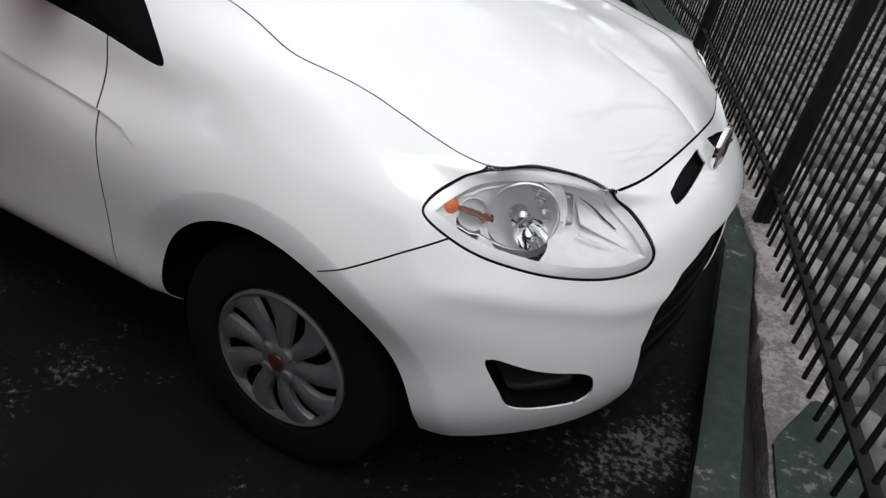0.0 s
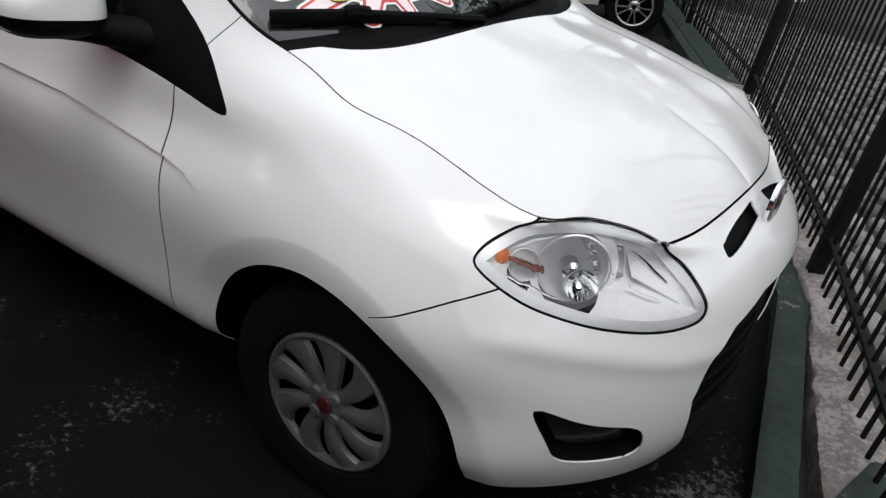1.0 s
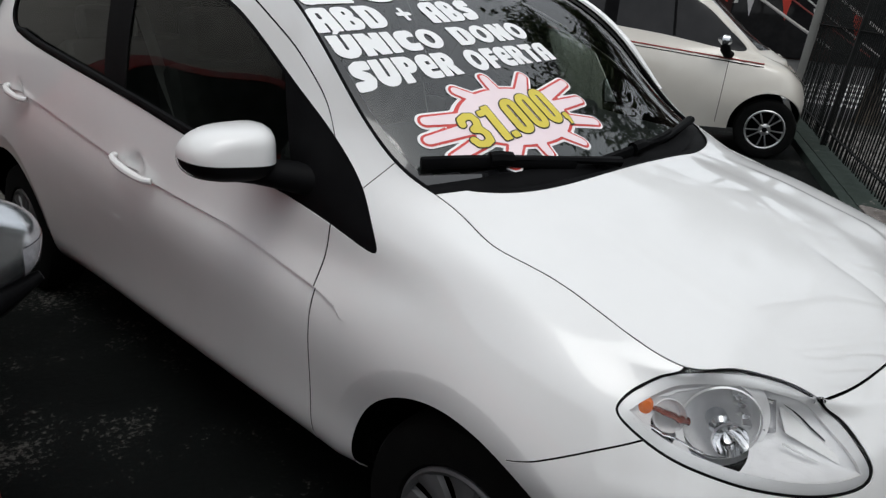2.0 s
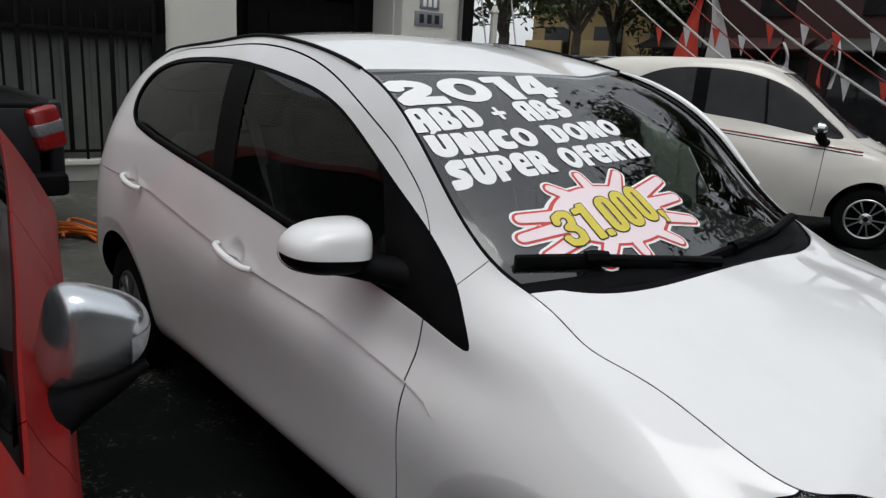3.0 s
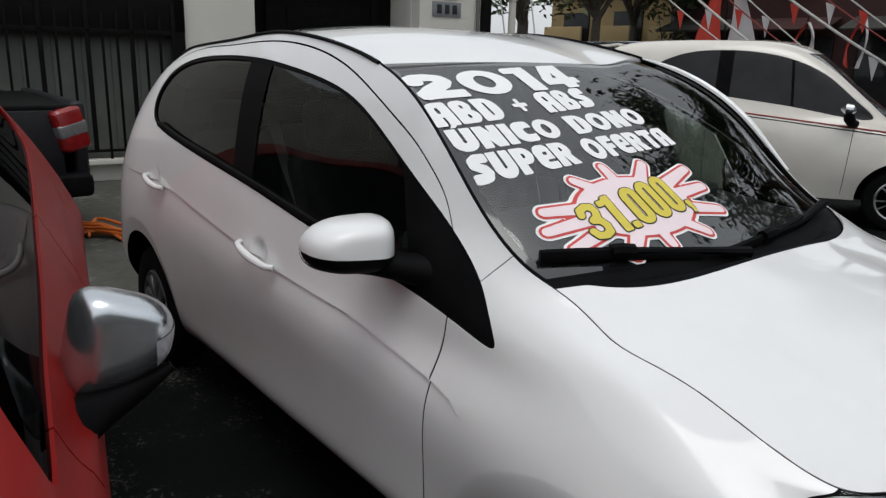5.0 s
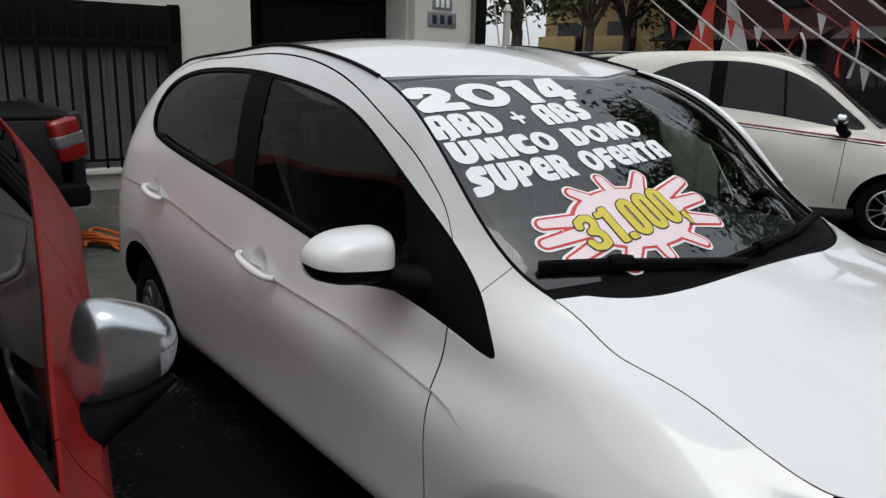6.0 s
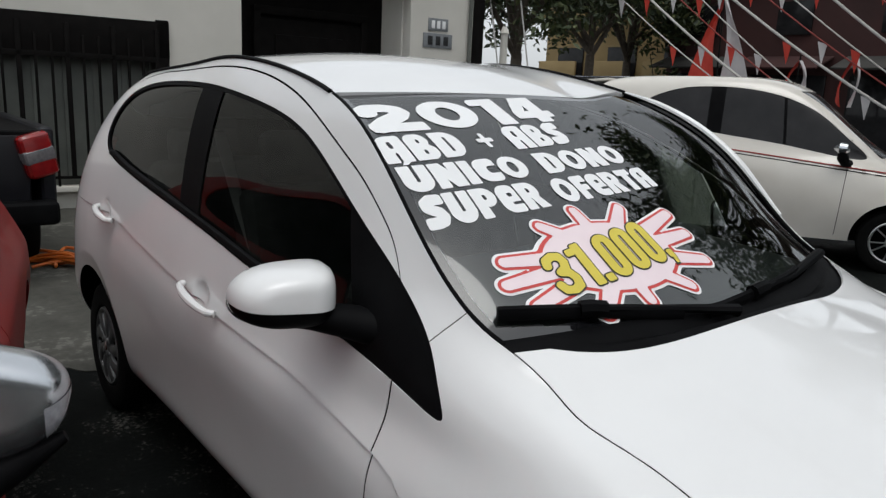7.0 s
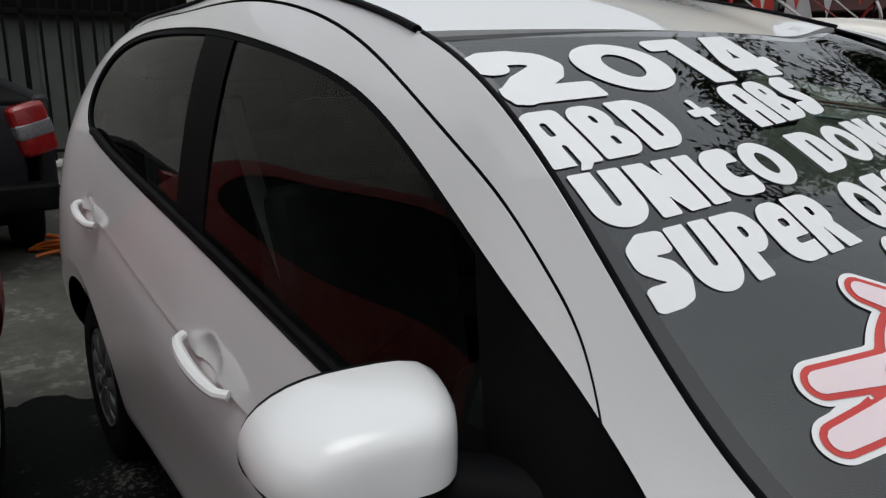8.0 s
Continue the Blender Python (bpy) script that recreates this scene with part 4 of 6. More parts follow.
# wheels
def road_wheel(parent, name, at, radius, width, cap_r, cap_mat, spokes, style, side):
    """A tyre with a spoked cover; the outer face looks to -y before the pose."""
    h = width / 2
    tyre_p = [(cap_r * .98, -h * .72), (cap_r * 1.05, -h * .95), (radius * .86, -h * 1.02), (radius * .95, -h * .9), (radius * .985, -h * .72), (radius, -h * .4), (radius, h * .4),
              (radius * .985, h * .72), (radius * .95, h * .9), (radius * .86, h), (cap_r * 1.02, h * .9), (cap_r * .8, h * .6)]
    vs, fs = lathe(tyre_p, 64, "Y")
    wheel = from_data(name, vs, fs, RUBBER, parent, "black rubber tyre with a silver cover")
    wheel.matrix_basis = at
    vs, fs = lathe([(cap_r * .97, -h * .3), (cap_r * .5, -h * .1), (.001, -h * .1)], 40, "Y")
    from_data("drum", vs, fs, LINER, wheel, "dark wheel inside")
    f0 = -h * .86
    vs, fs = lathe([(cap_r * 1.0, f0 + .012), (cap_r * .995, f0 - .004), (cap_r * .955, f0 - .009), (cap_r * .90, f0 - .004), (cap_r * .885, f0 + .008)], 56, "Y")
    from_data("cover_rim", vs, fs, cap_mat, wheel)
    vs, fs = lathe([(cap_r * .30, f0 + .012), (cap_r * .285, f0 - .002), (cap_r * .22, f0 - .010), (cap_r * .13, f0 - .012), (cap_r * .125, f0 - .010)], 40, "Y")
    from_data("cover_hub", vs, fs, cap_mat, wheel)
    vs, fs = lathe([(cap_r * .125, f0 - .008), (cap_r * .11, f0 - .015), (.001, f0 - .017)], 30, "Y")
    from_data("centre_badge", vs, fs, DARK_RED if style == "cover" else TRIM, wheel)
    for k in range(spokes):
        a0 = 2 * math.pi * k / spokes
        n = 9
        sv, sf = [], []
        for i in range(n):
            t = i / (n - 1)
            r = cap_r * (.24 + .69 * t)
            if style == "cover":
                ang = a0 + .22 * t - .07 * math.sin(t * math.pi)
                wd = cap_r * (.165 + .125 * t + .16 * t ** 4)
            else:
                ang = a0 + (.10 if k % 2 else -.10) * (1 - .3 * t)
                wd = cap_r * (.055 + .02 * t)
            bow = -.006 * math.sin(t * math.pi)
            for s, dz in ((-1, .012), (-.82, .0), (-.35, -.006), (.35, -.006), (.82, .0), (1, .012)):
                aa = ang + s * wd / max(r, .03) * .5 * 1.2
                sv.append((r * math.cos(aa), f0 + dz + bow, r * math.sin(aa)))
        for i in range(n - 1):
            for j in range(5):
                sf.append((i * 6 + j, i * 6 + j + 1, (i + 1) * 6 + j + 1, (i + 1) * 6 + j))
        from_data("spoke", sv, sf, cap_mat, wheel)
    for k in range(4):
        a = 2 * math.pi * (k + .5) / 4
        mt = Matrix.Translation((cap_r * .215 * math.cos(a), f0 - .006, cap_r * .215 * math.sin(a)))
        vs, fs = lathe([(.018, .01), (.0175, -.004), (.012, -.009), (.001, -.010)], 16, "Y")
        from_data("bolt_cap", [mt @ Vector(v) for v in vs], fs, cap_mat, wheel)
    return wheel


for x, y, steer, flip in ((-.012, -.675, STEER, 0), (-.012, .675, STEER, 180), (-2.72, -.675, 0, 0), (-2.72, .675, 0, 180)):
    road_wheel(hatch, "wheel", Matrix.Translation((x, y, .29)) @ pose(0, 0, 0, 0, 0, flip + steer), .292, .175, .178, HUBCAP, 9, "cover", 1)
for cx, cz in (ARCH_F, ARCH_R):
    for sy in (1, -1):
        vs, fs = lathe([(ARCH_RAD + .012, .20), (ARCH_RAD + .012, -.16), (ARCH_RAD + .004, -.2)], 48, "Y")
        keep = [(x + cx, y, z + cz) for x, y, z in vs]
        s = Skin([(x, sy * (-.57 + y * .75), z) for x, y, z in keep], fs)
        cc = s.centres()
        s.pick(cc[:, 2] > .27).build("wheel_housing", LINER, hatch, "black wheel housing")
        vs, fs = lathe([(ARCH_RAD + .012, .0), (.001, .0)], 40, "Y")
        part("wheel_well", box((2 * ARCH_RAD, .02, .56), pose(cx, sy * .42, cz + .02)), LINER, hatch)
part("underbody", box((3.3, 1.25, .10), pose(-1.27, 0, .27), .03), LINER, hatch, "dark underbody")
part("engine_block", box((.40, .70, .40), pose(.18, 0, .50), .05), LINER, hatch, "dark engine bay")


# wipers
def screen_point(u, y, lift):
    k = min(max(u, 0), 1) * (nu - 1)
    i = min(int(k), nu - 2)
    row = scr[i] + (scr[i + 1] - scr[i]) * (k - i)
    v = np.interp(-abs(y), row[:, 1], np.arange(nv))
    j = min(int(v), nv - 2)
    p = row[j] + (row[j + 1] - row[j]) * (v - j)
    du = scr[min(i + 1, nu - 1)][j] - scr[max(i - 1, 0)][j]
    dv = row[j + 1] - row[j]
    n = np.cross(du, dv)
    n = -n / np.linalg.norm(n)
    if n[2] < 0:
        n = -n
    p = p + n * lift
    return Vector((p[0], p[1] if y <= 0 else -p[1], p[2]))


def wiper(u0, y0, u1, y1, pu, py):
    pts = [screen_point(u0 + (u1 - u0) * a, y0 + (y1 - y0) * a, .014) for a in np.linspace(0, 1, 12)]
    vs, fs = tube(pts, .010, 8, 1.6)
    w = from_data("wiper", vs, fs, TRIM, hatch, "black wiper blade")
    mid = screen_point((u0 * .55 + u1 * .45), (y0 * .55 + y1 * .45), .024)
    vs, fs = tube([screen_point(pu, py, .02), screen_point(pu, py, .03), mid * .5 + screen_point(pu, py, .034) * .5, mid], [.018, .016, .011, .010], 8, .8)
    from_data("wiper_arm", vs, fs, TRIM, w)
    vs, fs = tube([mid + (pts[3] - mid) * .3, mid, mid + (pts[8] - mid) * .3], .017, 8, 1.1)
    from_data("wiper_clip", vs, fs, TRIM, w)


wiper(.113, -.612, .032, -.24, .004, -.10)
wiper(.020, -.17, .062, .30, .046, .50)


# lettering on the glass
def screen_map(pts, lift):
    """Places flat points (y, u) on the glass."""
    return [screen_point(u, y, lift) for y, u in pts]


# heavy rounded poster letters, each a distance to its outline in a cell one unit high
def slab(p, x0, y0, x1, y1, tl=.04, tr=.04, br=.04, bl=.04):
    """Distance to a box with a radius of its own at each corner."""
    c, h = np.array([(x0 + x1) / 2, (y0 + y1) / 2]), np.array([(x1 - x0) / 2, (y1 - y0) / 2])
    q = p - c
    r = np.where(q[:, 0] > 0, np.where(q[:, 1] > 0, tr, br), np.where(q[:, 1] > 0, tl, bl))
    r = np.minimum(r, h.min())
    d = np.abs(q) - h + r[:, None]
    return np.minimum(d.max(axis=1), 0) + np.linalg.norm(np.maximum(d, 0), axis=1) - r


def oval(p, cx, cy, rx, ry):
    return (np.hypot((p[:, 0] - cx) / rx, (p[:, 1] - cy) / ry) - 1) * min(rx, ry)


def stroke(p, pts, r):
    best = np.full(len(p), 1e9)
    for a, b in zip(pts, pts[1:]):
        a, b = np.array(a), np.array(b)
        d, w = b - a, p - a
        t = np.clip((w @ d) / (d @ d), 0, 1)
        best = np.minimum(best, np.linalg.norm(w - t[:, None] * d, axis=1))
    return best - r


def wedge(p, pts):
    return signed(np.array(pts, float), p)


def joined(*ds):
    return functools.reduce(np.minimum, ds)


def without(d, *holes):
    return functools.reduce(lambda a, b: np.maximum(a, -b), holes, d)


def glyph(ch, p):
    """Distance to one letter, negative inside, with its width."""
    if ch == "A":
        return without(slab(p, 0, 0, .80, 1, .50, .10), slab(p, .37, -.2, .45, .34), slab(p, .33, .50, .45, .76, .10, .03)), .80
    if ch == "B":
        return without(joined(slab(p, 0, 0, .78, .56, .04, .28, .28, .04), slab(p, 0, .44, .70, 1, .40, .28, .28, .04)), slab(p, .36, .20, .46, .36), slab(p, .34, .62, .43, .78)), .78
    if ch == "D":
        return without(slab(p, 0, 0, .82, 1, .04, .55, .45, .04), slab(p, .36, .20, .45, .78, .03, .06, .06, .03)), .82
    if ch == "S":
        return stroke(p, [(.60, .83), (.36, .84), (.19, .74), (.19, .62), (.32, .53), (.48, .44), (.53, .32), (.46, .20), (.32, .165), (.10, .165)], .165), .70
    if ch == "U":
        return without(slab(p, 0, 0, .78, 1, .04, .04, .38, .38), slab(p, .35, .34, .45, 1.3, .03, .03, .05, .05)), .78
    if ch == "\u00da":
        return joined(glyph("U", p)[0], wedge(p, [(.26, 1.05), (.42, 1.05), (.60, 1.24), (.38, 1.24)])), .78
    if ch == "N":
        return without(joined(slab(p, 0, 0, .31, 1), slab(p, .48, 0, .79, 1), wedge(p, [(.0, 1), (.34, 1), (.79, 0), (.45, 0)]))), .79
    if ch == "I":
        return slab(p, 0, 0, .32, 1), .32
    if ch == "C":
        return without(slab(p, 0, 0, .70, 1, .46, .16, .16, .46), slab(p, .37, .34, .95, .66, .12, .02, .02, .12)), .70
    if ch == "O":
        return without(oval(p, .44, .5, .44, .5), oval(p, .44, .5, .14, .25)), .88
    if ch == "P":
        return without(joined(slab(p, 0, 0, .33, 1), slab(p, 0, .34, .74, 1, .04, .33, .33, .04)), slab(p, .33, .58, .44, .76, .03, .06, .06, .03)), .74
    if ch == "R":
        return without(joined(slab(p, 0, 0, .33, 1), slab(p, 0, .38, .74, 1, .04, .31, .25, .04), wedge(p, [(.30, .48), (.62, .48), (.80, 0), (.45, 0)])), slab(p, .33, .60, .44, .77, .03, .06, .06, .03)), .80
    if ch == "E":
        return without(slab(p, 0, 0, .68, 1, .42, .22, .08, .42), slab(p, .34, .56, .50, .70), slab(p, .36, .27, .9, .37)), .68
    if ch == "F":
        return joined(slab(p, 0, 0, .32, .9), slab(p, 0, .70, .62, 1, .34, .04), slab(p, 0, .36, .56, .60)), .60
    if ch == "T":
        return joined(slab(p, 0, .72, .70, 1), slab(p, .19, 0, .51, 1)), .68
    if ch == "+":
        return joined(slab(p, .03, .42, .60, .58), slab(p, .24, .20, .39, .80)), .62
    if ch == "2":
        return joined(stroke(p, [(.20, .66), (.24, .76), (.36, .84), (.58, .84), (.76, .76), (.80, .64), (.70, .50), (.40, .32), (.20, .14)], .16), oval(p, .23, .68, .19, .18), slab(p, .06, 0, 1.02, .27)), 1.02
    if ch == "0":
        return without(oval(p, .54, .5, .54, .5), oval(p, .54, .5, .20, .25)), 1.08
    if ch == "1":
        return joined(slab(p, .24, 0, .62, 1), slab(p, 0, .74, .3, 1, .12)), .66
    if ch == "4":
        return without(joined(slab(p, .46, 0, .80, 1), slab(p, .04, .17, .96, .42), wedge(p, [(.04, .20), (.04, .40), (.30, 1.0), (.60, 1.0), (.60, .2)])), wedge(p, [(.36, .44), (.46, .44), (.46, .66)])), .96
    return np.full(len(p), 1.0), .42


def price_glyph(ch, p):
    """Distance to one of the narrow price digits, negative inside, with its width."""
    if ch == "3":
        return stroke(p, [(.10, .74), (.13, .86), (.28, .91), (.42, .86), (.46, .72), (.41, .58), (.27, .52), (.42, .46), (.48, .32), (.45, .15), (.30, .09), (.15, .13), (.10, .27)], .09), .56
    if ch == "1":
        return joined(slab(p, .18, 0, .39, 1), slab(p, 0, .77, .25, .93)), .40
    if ch == "0":
        return without(slab(p, 0, 0, .50, 1, .24, .24, .24, .24), slab(p, .21, .17, .29, .83, .04, .04, .04, .04)), .50
    if ch == ",":
        return joined(slab(p, 0, .02, .18, .20), wedge(p, [(.06, .05), (.18, .05), (.12, -.12), (.03, -.12)])), .20
    return slab(p, 0, 0, .20, .17), .20


def poster_line(text, y0, y1, base0, base1, top0, top1, gap=.06, letters=glyph, grow=0.0, lift=.0018, mat=VINYL_W, name="letter", label="white vinyl letter "):
    """A line of poster letters; foot and head run up the glass from base0 to base1 and from top0 to top1."""
    wide = [letters(ch, np.zeros((1, 2)))[1] for ch in text]
    total = sum(wide) + gap * (len(text) - 1)
    x0 = 0.0
    for ch, w in zip(text, wide):
        if ch != " ":
            tall, low, rim = 1.26 if ch == "\u00da" else 1.02 + grow, -.15 if ch == "," else -.02, .02 + grow
            g = np.array([[(x, y, 0) for y in np.linspace(low - grow, tall, int(tall * 40))] for x in np.linspace(-rim, w + rim, int(w * 40) + 6)])
            k = Skin.grid(g)
            k.cut(lambda v: letters(ch, v[:, :2])[0] - grow)
            k = k.pick(letters(ch, k.centres()[:, :2])[0] < grow)
            vs = []
            for v in k.v:
                a = (x0 + v[0]) / total
                u = (base0 + (base1 - base0) * a) * (1 - v[1]) + (top0 + (top1 - top0) * a) * v[1]
                vs.append(screen_point(u, y0 + (y1 - y0) * a, lift))
            from_data(name, vs, k.f, mat, hatch, label + ch, 60)
        x0 += w + gap


poster_line("2014", -.636, .015, .692, .787, .880, .975)
poster_line("ABD + ABS", -.654, -.040, .548, .642, .667, .772)
poster_line("\u00daNICO DONO", -.646, .094, .446, .530, .536, .624)
poster_line("SUPER OFERTA", -.642, .108, .342, .416, .436, .502)


RAYS = [(-.288, .030), (-.310, -.030), (-.148, .120), (-.009, .163), (.158, .152), (.312, .105), (.313, .030), (.293, -.060), (.162, -.128), (-.005, -.152), (-.15, -.16), (-.276, -.099)]


def splash(p):
    """Distance to a splash of rounded rays round an oval core."""
    d = (np.hypot(p[:, 0] / .205, p[:, 1] / .108) - 1) * .108
    for a, b in RAYS:
        tip = Vector((a, b))
        tip -= tip.normalized() * .025
        t = np.clip((p[:, 0] * tip.x + p[:, 1] * tip.y) / tip.length_squared, 0, 1)
        d = np.minimum(d, np.hypot(p[:, 0] - t * tip.x, p[:, 1] - t * tip.y) - (.037 - .012 * t))
    return d


def burst(inset, lift, mat, name, label):
    """A splash with uneven rounded rays, flat on the glass, drawn in by the inset."""
    g = np.array([[(a, b, 0) for b in np.linspace(-.19, .19, 80)] for a in np.linspace(-.33, .33, 136)])
    s = Skin.grid(g)
    fn = lambda v: splash(v[:, :2]) + inset
    s.cut(fn)
    s = s.pick(fn(s.centres()) < 0)
    pts = [screen_point(.21 + v[1], -.27 + v[0], lift) for v in s.v]
    return from_data(name, pts, s.f, mat, hatch, label, 60)


burst(0, .002, VINYL_W, "price_splash", "white-edged splash-shaped price sticker")
burst(.006, .0030, VINYL_R, "splash_outline", "red outline of the price sticker")
burst(.0125, .0040, VINYL_P, "splash_middle", "pale pink middle of the price sticker")
for grow, lift, mat, name, label in ((.030, .0050, VINYL_K, "digit_outline", "dark outline of price digit "), (.0, .0060, VINYL_Y, "digit", "yellow vinyl price digit ")):
    poster_line("31.000,", -.463, -.090, .126, .175, .234, .301, .05, price_glyph, grow, lift, mat, name, label)


# cabin
def seat(x, y, w):
    s = part("seat", box((.50, w, .16), pose(x + .12, y, .50, 0, -8, 0), .06, 3), SEAT, hatch, "dark grey cloth seat")
    part("backrest", box((.16, w, .62), pose(x - .20, y, .84, 0, -14, 0), .06, 3), SEAT, s)
    return s


for y in (-.36, .36):
    s = seat(-1.35, y, .48)
    part("headrest", box((.11, .26, .18), pose(-1.66, y, 1.24, 0, -10, 0), .05, 3), SEAT, s)
s = seat(-2.25, 0, 1.2)
for y in (-.38, .38):
    part("headrest", box((.10, .25, .16), pose(-2.56, y, 1.20, 0, -10, 0), .05, 3), SEAT, s)
dash = part("dashboard", box((.62, 1.32, .24), pose(-.56, 0, .90, 0, 4, 0), .07, 3), DASH, hatch, "dark moulded dashboard")
part("instrument_hood", box((.22, .40, .10), pose(-.70, .36, 1.02), .04, 3), DASH, dash)
vs, fs = lathe([(.185 + .016 * math.cos(a), .016 * math.sin(a)) for a in np.linspace(0, 2 * math.pi, 13)], 40, "X")
sw = from_data("steering_wheel", vs, fs, TRIM, hatch, "black steering wheel")
sw.matrix_basis = pose(-.98, .36, 1.0, 0, -24, 0)
part("steering_hub", box((.05, .16, .12), pose(0, 0, 0), .02), TRIM, sw)
part("steering_spoke", box((.02, .34, .035), pose(0, 0, 0), .008), TRIM, sw)
part("mirror_inside", box((.03, .24, .07), pose(-.80, 0, 1.36, 0, 15, 8), .014), TRIM, hatch, "rear-view mirror")
part("floor_pan", box((2.3, 1.4, .04), pose(-1.5, 0, .33)), LINER, hatch, "dark cabin floor")
part("headlining", box((1.35, 1.0, .02), pose(-1.95, 0, 1.455), .008), LINING, hatch, "light grey headlining")
for sy in (-1, 1):
    vs, fs = tube([(-1.70, sy * .62, 1.32), (-1.60, sy * .60, 1.10), (-1.50, sy * .56, .86), (-1.45, sy * .52, .62)], .024, 6, .15)
    from_data("seat_belt", vs, fs, BELT, hatch, "grey seat belt webbing")
    part("door_card", box((1.9, .04, .5), pose(-1.45, sy * .70, .68), .02), SEAT, hatch, "dark door lining")

# ---- yard, kerb and fence ----
# the car stands on a cross fall: its far upper edge sits higher and further in
for ob in hatch.children_recursive:
    if ob.type == "MESH":
        for vert in ob.data.vertices:
            a = min(max((vert.co.y - .22) / .40, 0), 1)
            a = a * a * (3 - 2 * a) * min(max((vert.co.z - .62) / .14, 0), 1)
            rise = min(max((vert.co.z - 1.0) / .5, 0), 1)
            vert.co += Vector((-.01 * a, -.085 * a * rise, (.042 - .006 * rise) * a))


def worn_concrete(name, dark, mid, light, scale, worn, rough=(0.55, 0.85), relief=0.003, grain=9, soft=.035):
    """Painted concrete with flaked patches of paler stone."""
    m, nt, b = nodes_of(name)
    n1 = noise_node(nt, scale, 8, 0.62)
    n2 = noise_node(nt, scale * grain, 8, 0.7)
    mul = nt.nodes.new("ShaderNodeMath")
    mul.operation = "MULTIPLY"
    nt.links.new(n1.outputs["Fac"], mul.inputs[0])
    nt.links.new(n2.outputs["Fac"], mul.inputs[1])
    r = ramp(nt, mul.outputs[0], [(0.12, dark), (worn, mid), (worn + soft, light)])
    nt.links.new(r.outputs[0], b.inputs["Base Color"])
    mr = nt.nodes.new("ShaderNodeMapRange")
    mr.inputs["To Min"].default_value, mr.inputs["To Max"].default_value = rough
    nt.links.new(n2.outputs["Fac"], mr.inputs["Value"])
    nt.links.new(mr.outputs[0], b.inputs["Roughness"])
    b.inputs["Specular IOR Level"].default_value = 0.08
    bump(nt, b, n2.outputs["Fac"], 0.7, relief)
    return m


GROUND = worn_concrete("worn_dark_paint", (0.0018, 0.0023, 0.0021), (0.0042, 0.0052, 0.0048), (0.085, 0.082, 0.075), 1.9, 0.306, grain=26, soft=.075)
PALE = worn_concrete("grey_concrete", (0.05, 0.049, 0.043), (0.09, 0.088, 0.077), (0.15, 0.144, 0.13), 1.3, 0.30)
KERB = worn_concrete("green_painted_kerb", (0.022, 0.030, 0.026), (0.045, 0.058, 0.05), (0.16, 0.15, 0.135), 3.0, 0.345)
PEBBLE = worn_concrete("pebbly_mortar", (0.13, 0.115, 0.105), (0.24, 0.215, 0.20), (0.36, 0.33, 0.31), 7.0, 0.27, relief=0.012)
SOIL = surface("dark_joint_soil", (0.018, 0.017, 0.014), (0.04, 0.037, 0.03), 9, (0.85, 0.95), relief=0.01, fine=60)
IRON = surface("black_painted_iron", (0.006, 0.0065, 0.0065), (0.014, 0.015, 0.0145), 14, (0.6, 0.8), relief=0.0008, fine=150, spec=0.12)


bm = bmesh.new()
bmesh.ops.create_grid(bm, x_segments=2, y_segments=2, size=1500)
tagged(part("ground", bm, SOIL, None, "", 0), "dark bare ground round the yard", "ground", kind="structure")


def strip_slab(name, left, right, z0, z1, mat, label, category, rough=0.0, step=0.25, cols=6, kind="structure"):
    """A kerb-like strip between two lines x(y), with its top at z1; rough: unevenness of the top."""
    (y0, y1) = left[1]
    n = max(2, int((y1 - y0) / step))
    vs, fs = [], []
    for i in range(n + 1):
        y = y0 + (y1 - y0) * i / n
        xa, xb = left[0](y), right[0](y)
        vs.append((xa, y, z0))
        for k in range(cols + 1):
            x = xa + (xb - xa) * k / cols
            h = rough * (noise.noise((x * 9, y * 9, 3)) + .6 * noise.noise((x * 31, y * 31, 7))) if rough else 0
            edge = .008 if rough and k in (0, cols) else 0
            vs.append((x + (rough * .8 * noise.noise((y * 14, k, 1)) if k in (0, cols) else 0), y, z1 + h - edge))
        vs.append((xb, y, z0))
    w = cols + 3
    for i in range(n):
        for k in range(w - 1):
            fs.append((i * w + k, i * w + k + 1, (i + 1) * w + k + 1, (i + 1) * w + k))
    ob = from_data(name, vs, fs, mat, None, "", 40)
    return tagged(ob, label, category, kind=kind)


def kerb_x(y):
    return .815 - .174 * y if y < 1 else .641 - .40 * (y - 1) if y < 4.05 else -.579 - .50 * (y - 4.05)


def fence_x(y):
    return .71 - .30 * (y - 1.3) if y < 1.3 else .71 - .366 * (y - 1.3) if y < 4.05 else -.2965 - .50 * (y - 4.05)


def gap_x(y):
    return kerb_x(y) + .118 + max(0.0, (.75 - y)) * .06


span = (-6.0, 10.0)
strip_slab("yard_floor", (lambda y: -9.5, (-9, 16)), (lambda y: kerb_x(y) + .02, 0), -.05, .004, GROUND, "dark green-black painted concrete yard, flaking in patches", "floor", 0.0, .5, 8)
# pale concrete, edged where shadow begins; the two floor colours carry that shade
strip_slab("yard_apron", (lambda y: -8.3, (-6, 9)), (lambda y: -3.35 - .1 * y + .35 * noise.noise((y * 1.1, 2, 5)) + .12 * noise.noise((y * 5, 1, 3)) + .05 * noise.noise((y * 19, 7, 3)), 0), -.02, .009, PALE, "pale grey concrete at the back of the yard, its edge standing for shadow", "floor", 0.0, .03, 4)
strip_slab("kerb", (kerb_x, span), (lambda y: kerb_x(y) + .108, 0), -.05, .10, KERB, "green-painted worn concrete kerb in front of the cars", "kerb", .004, .03, 6)
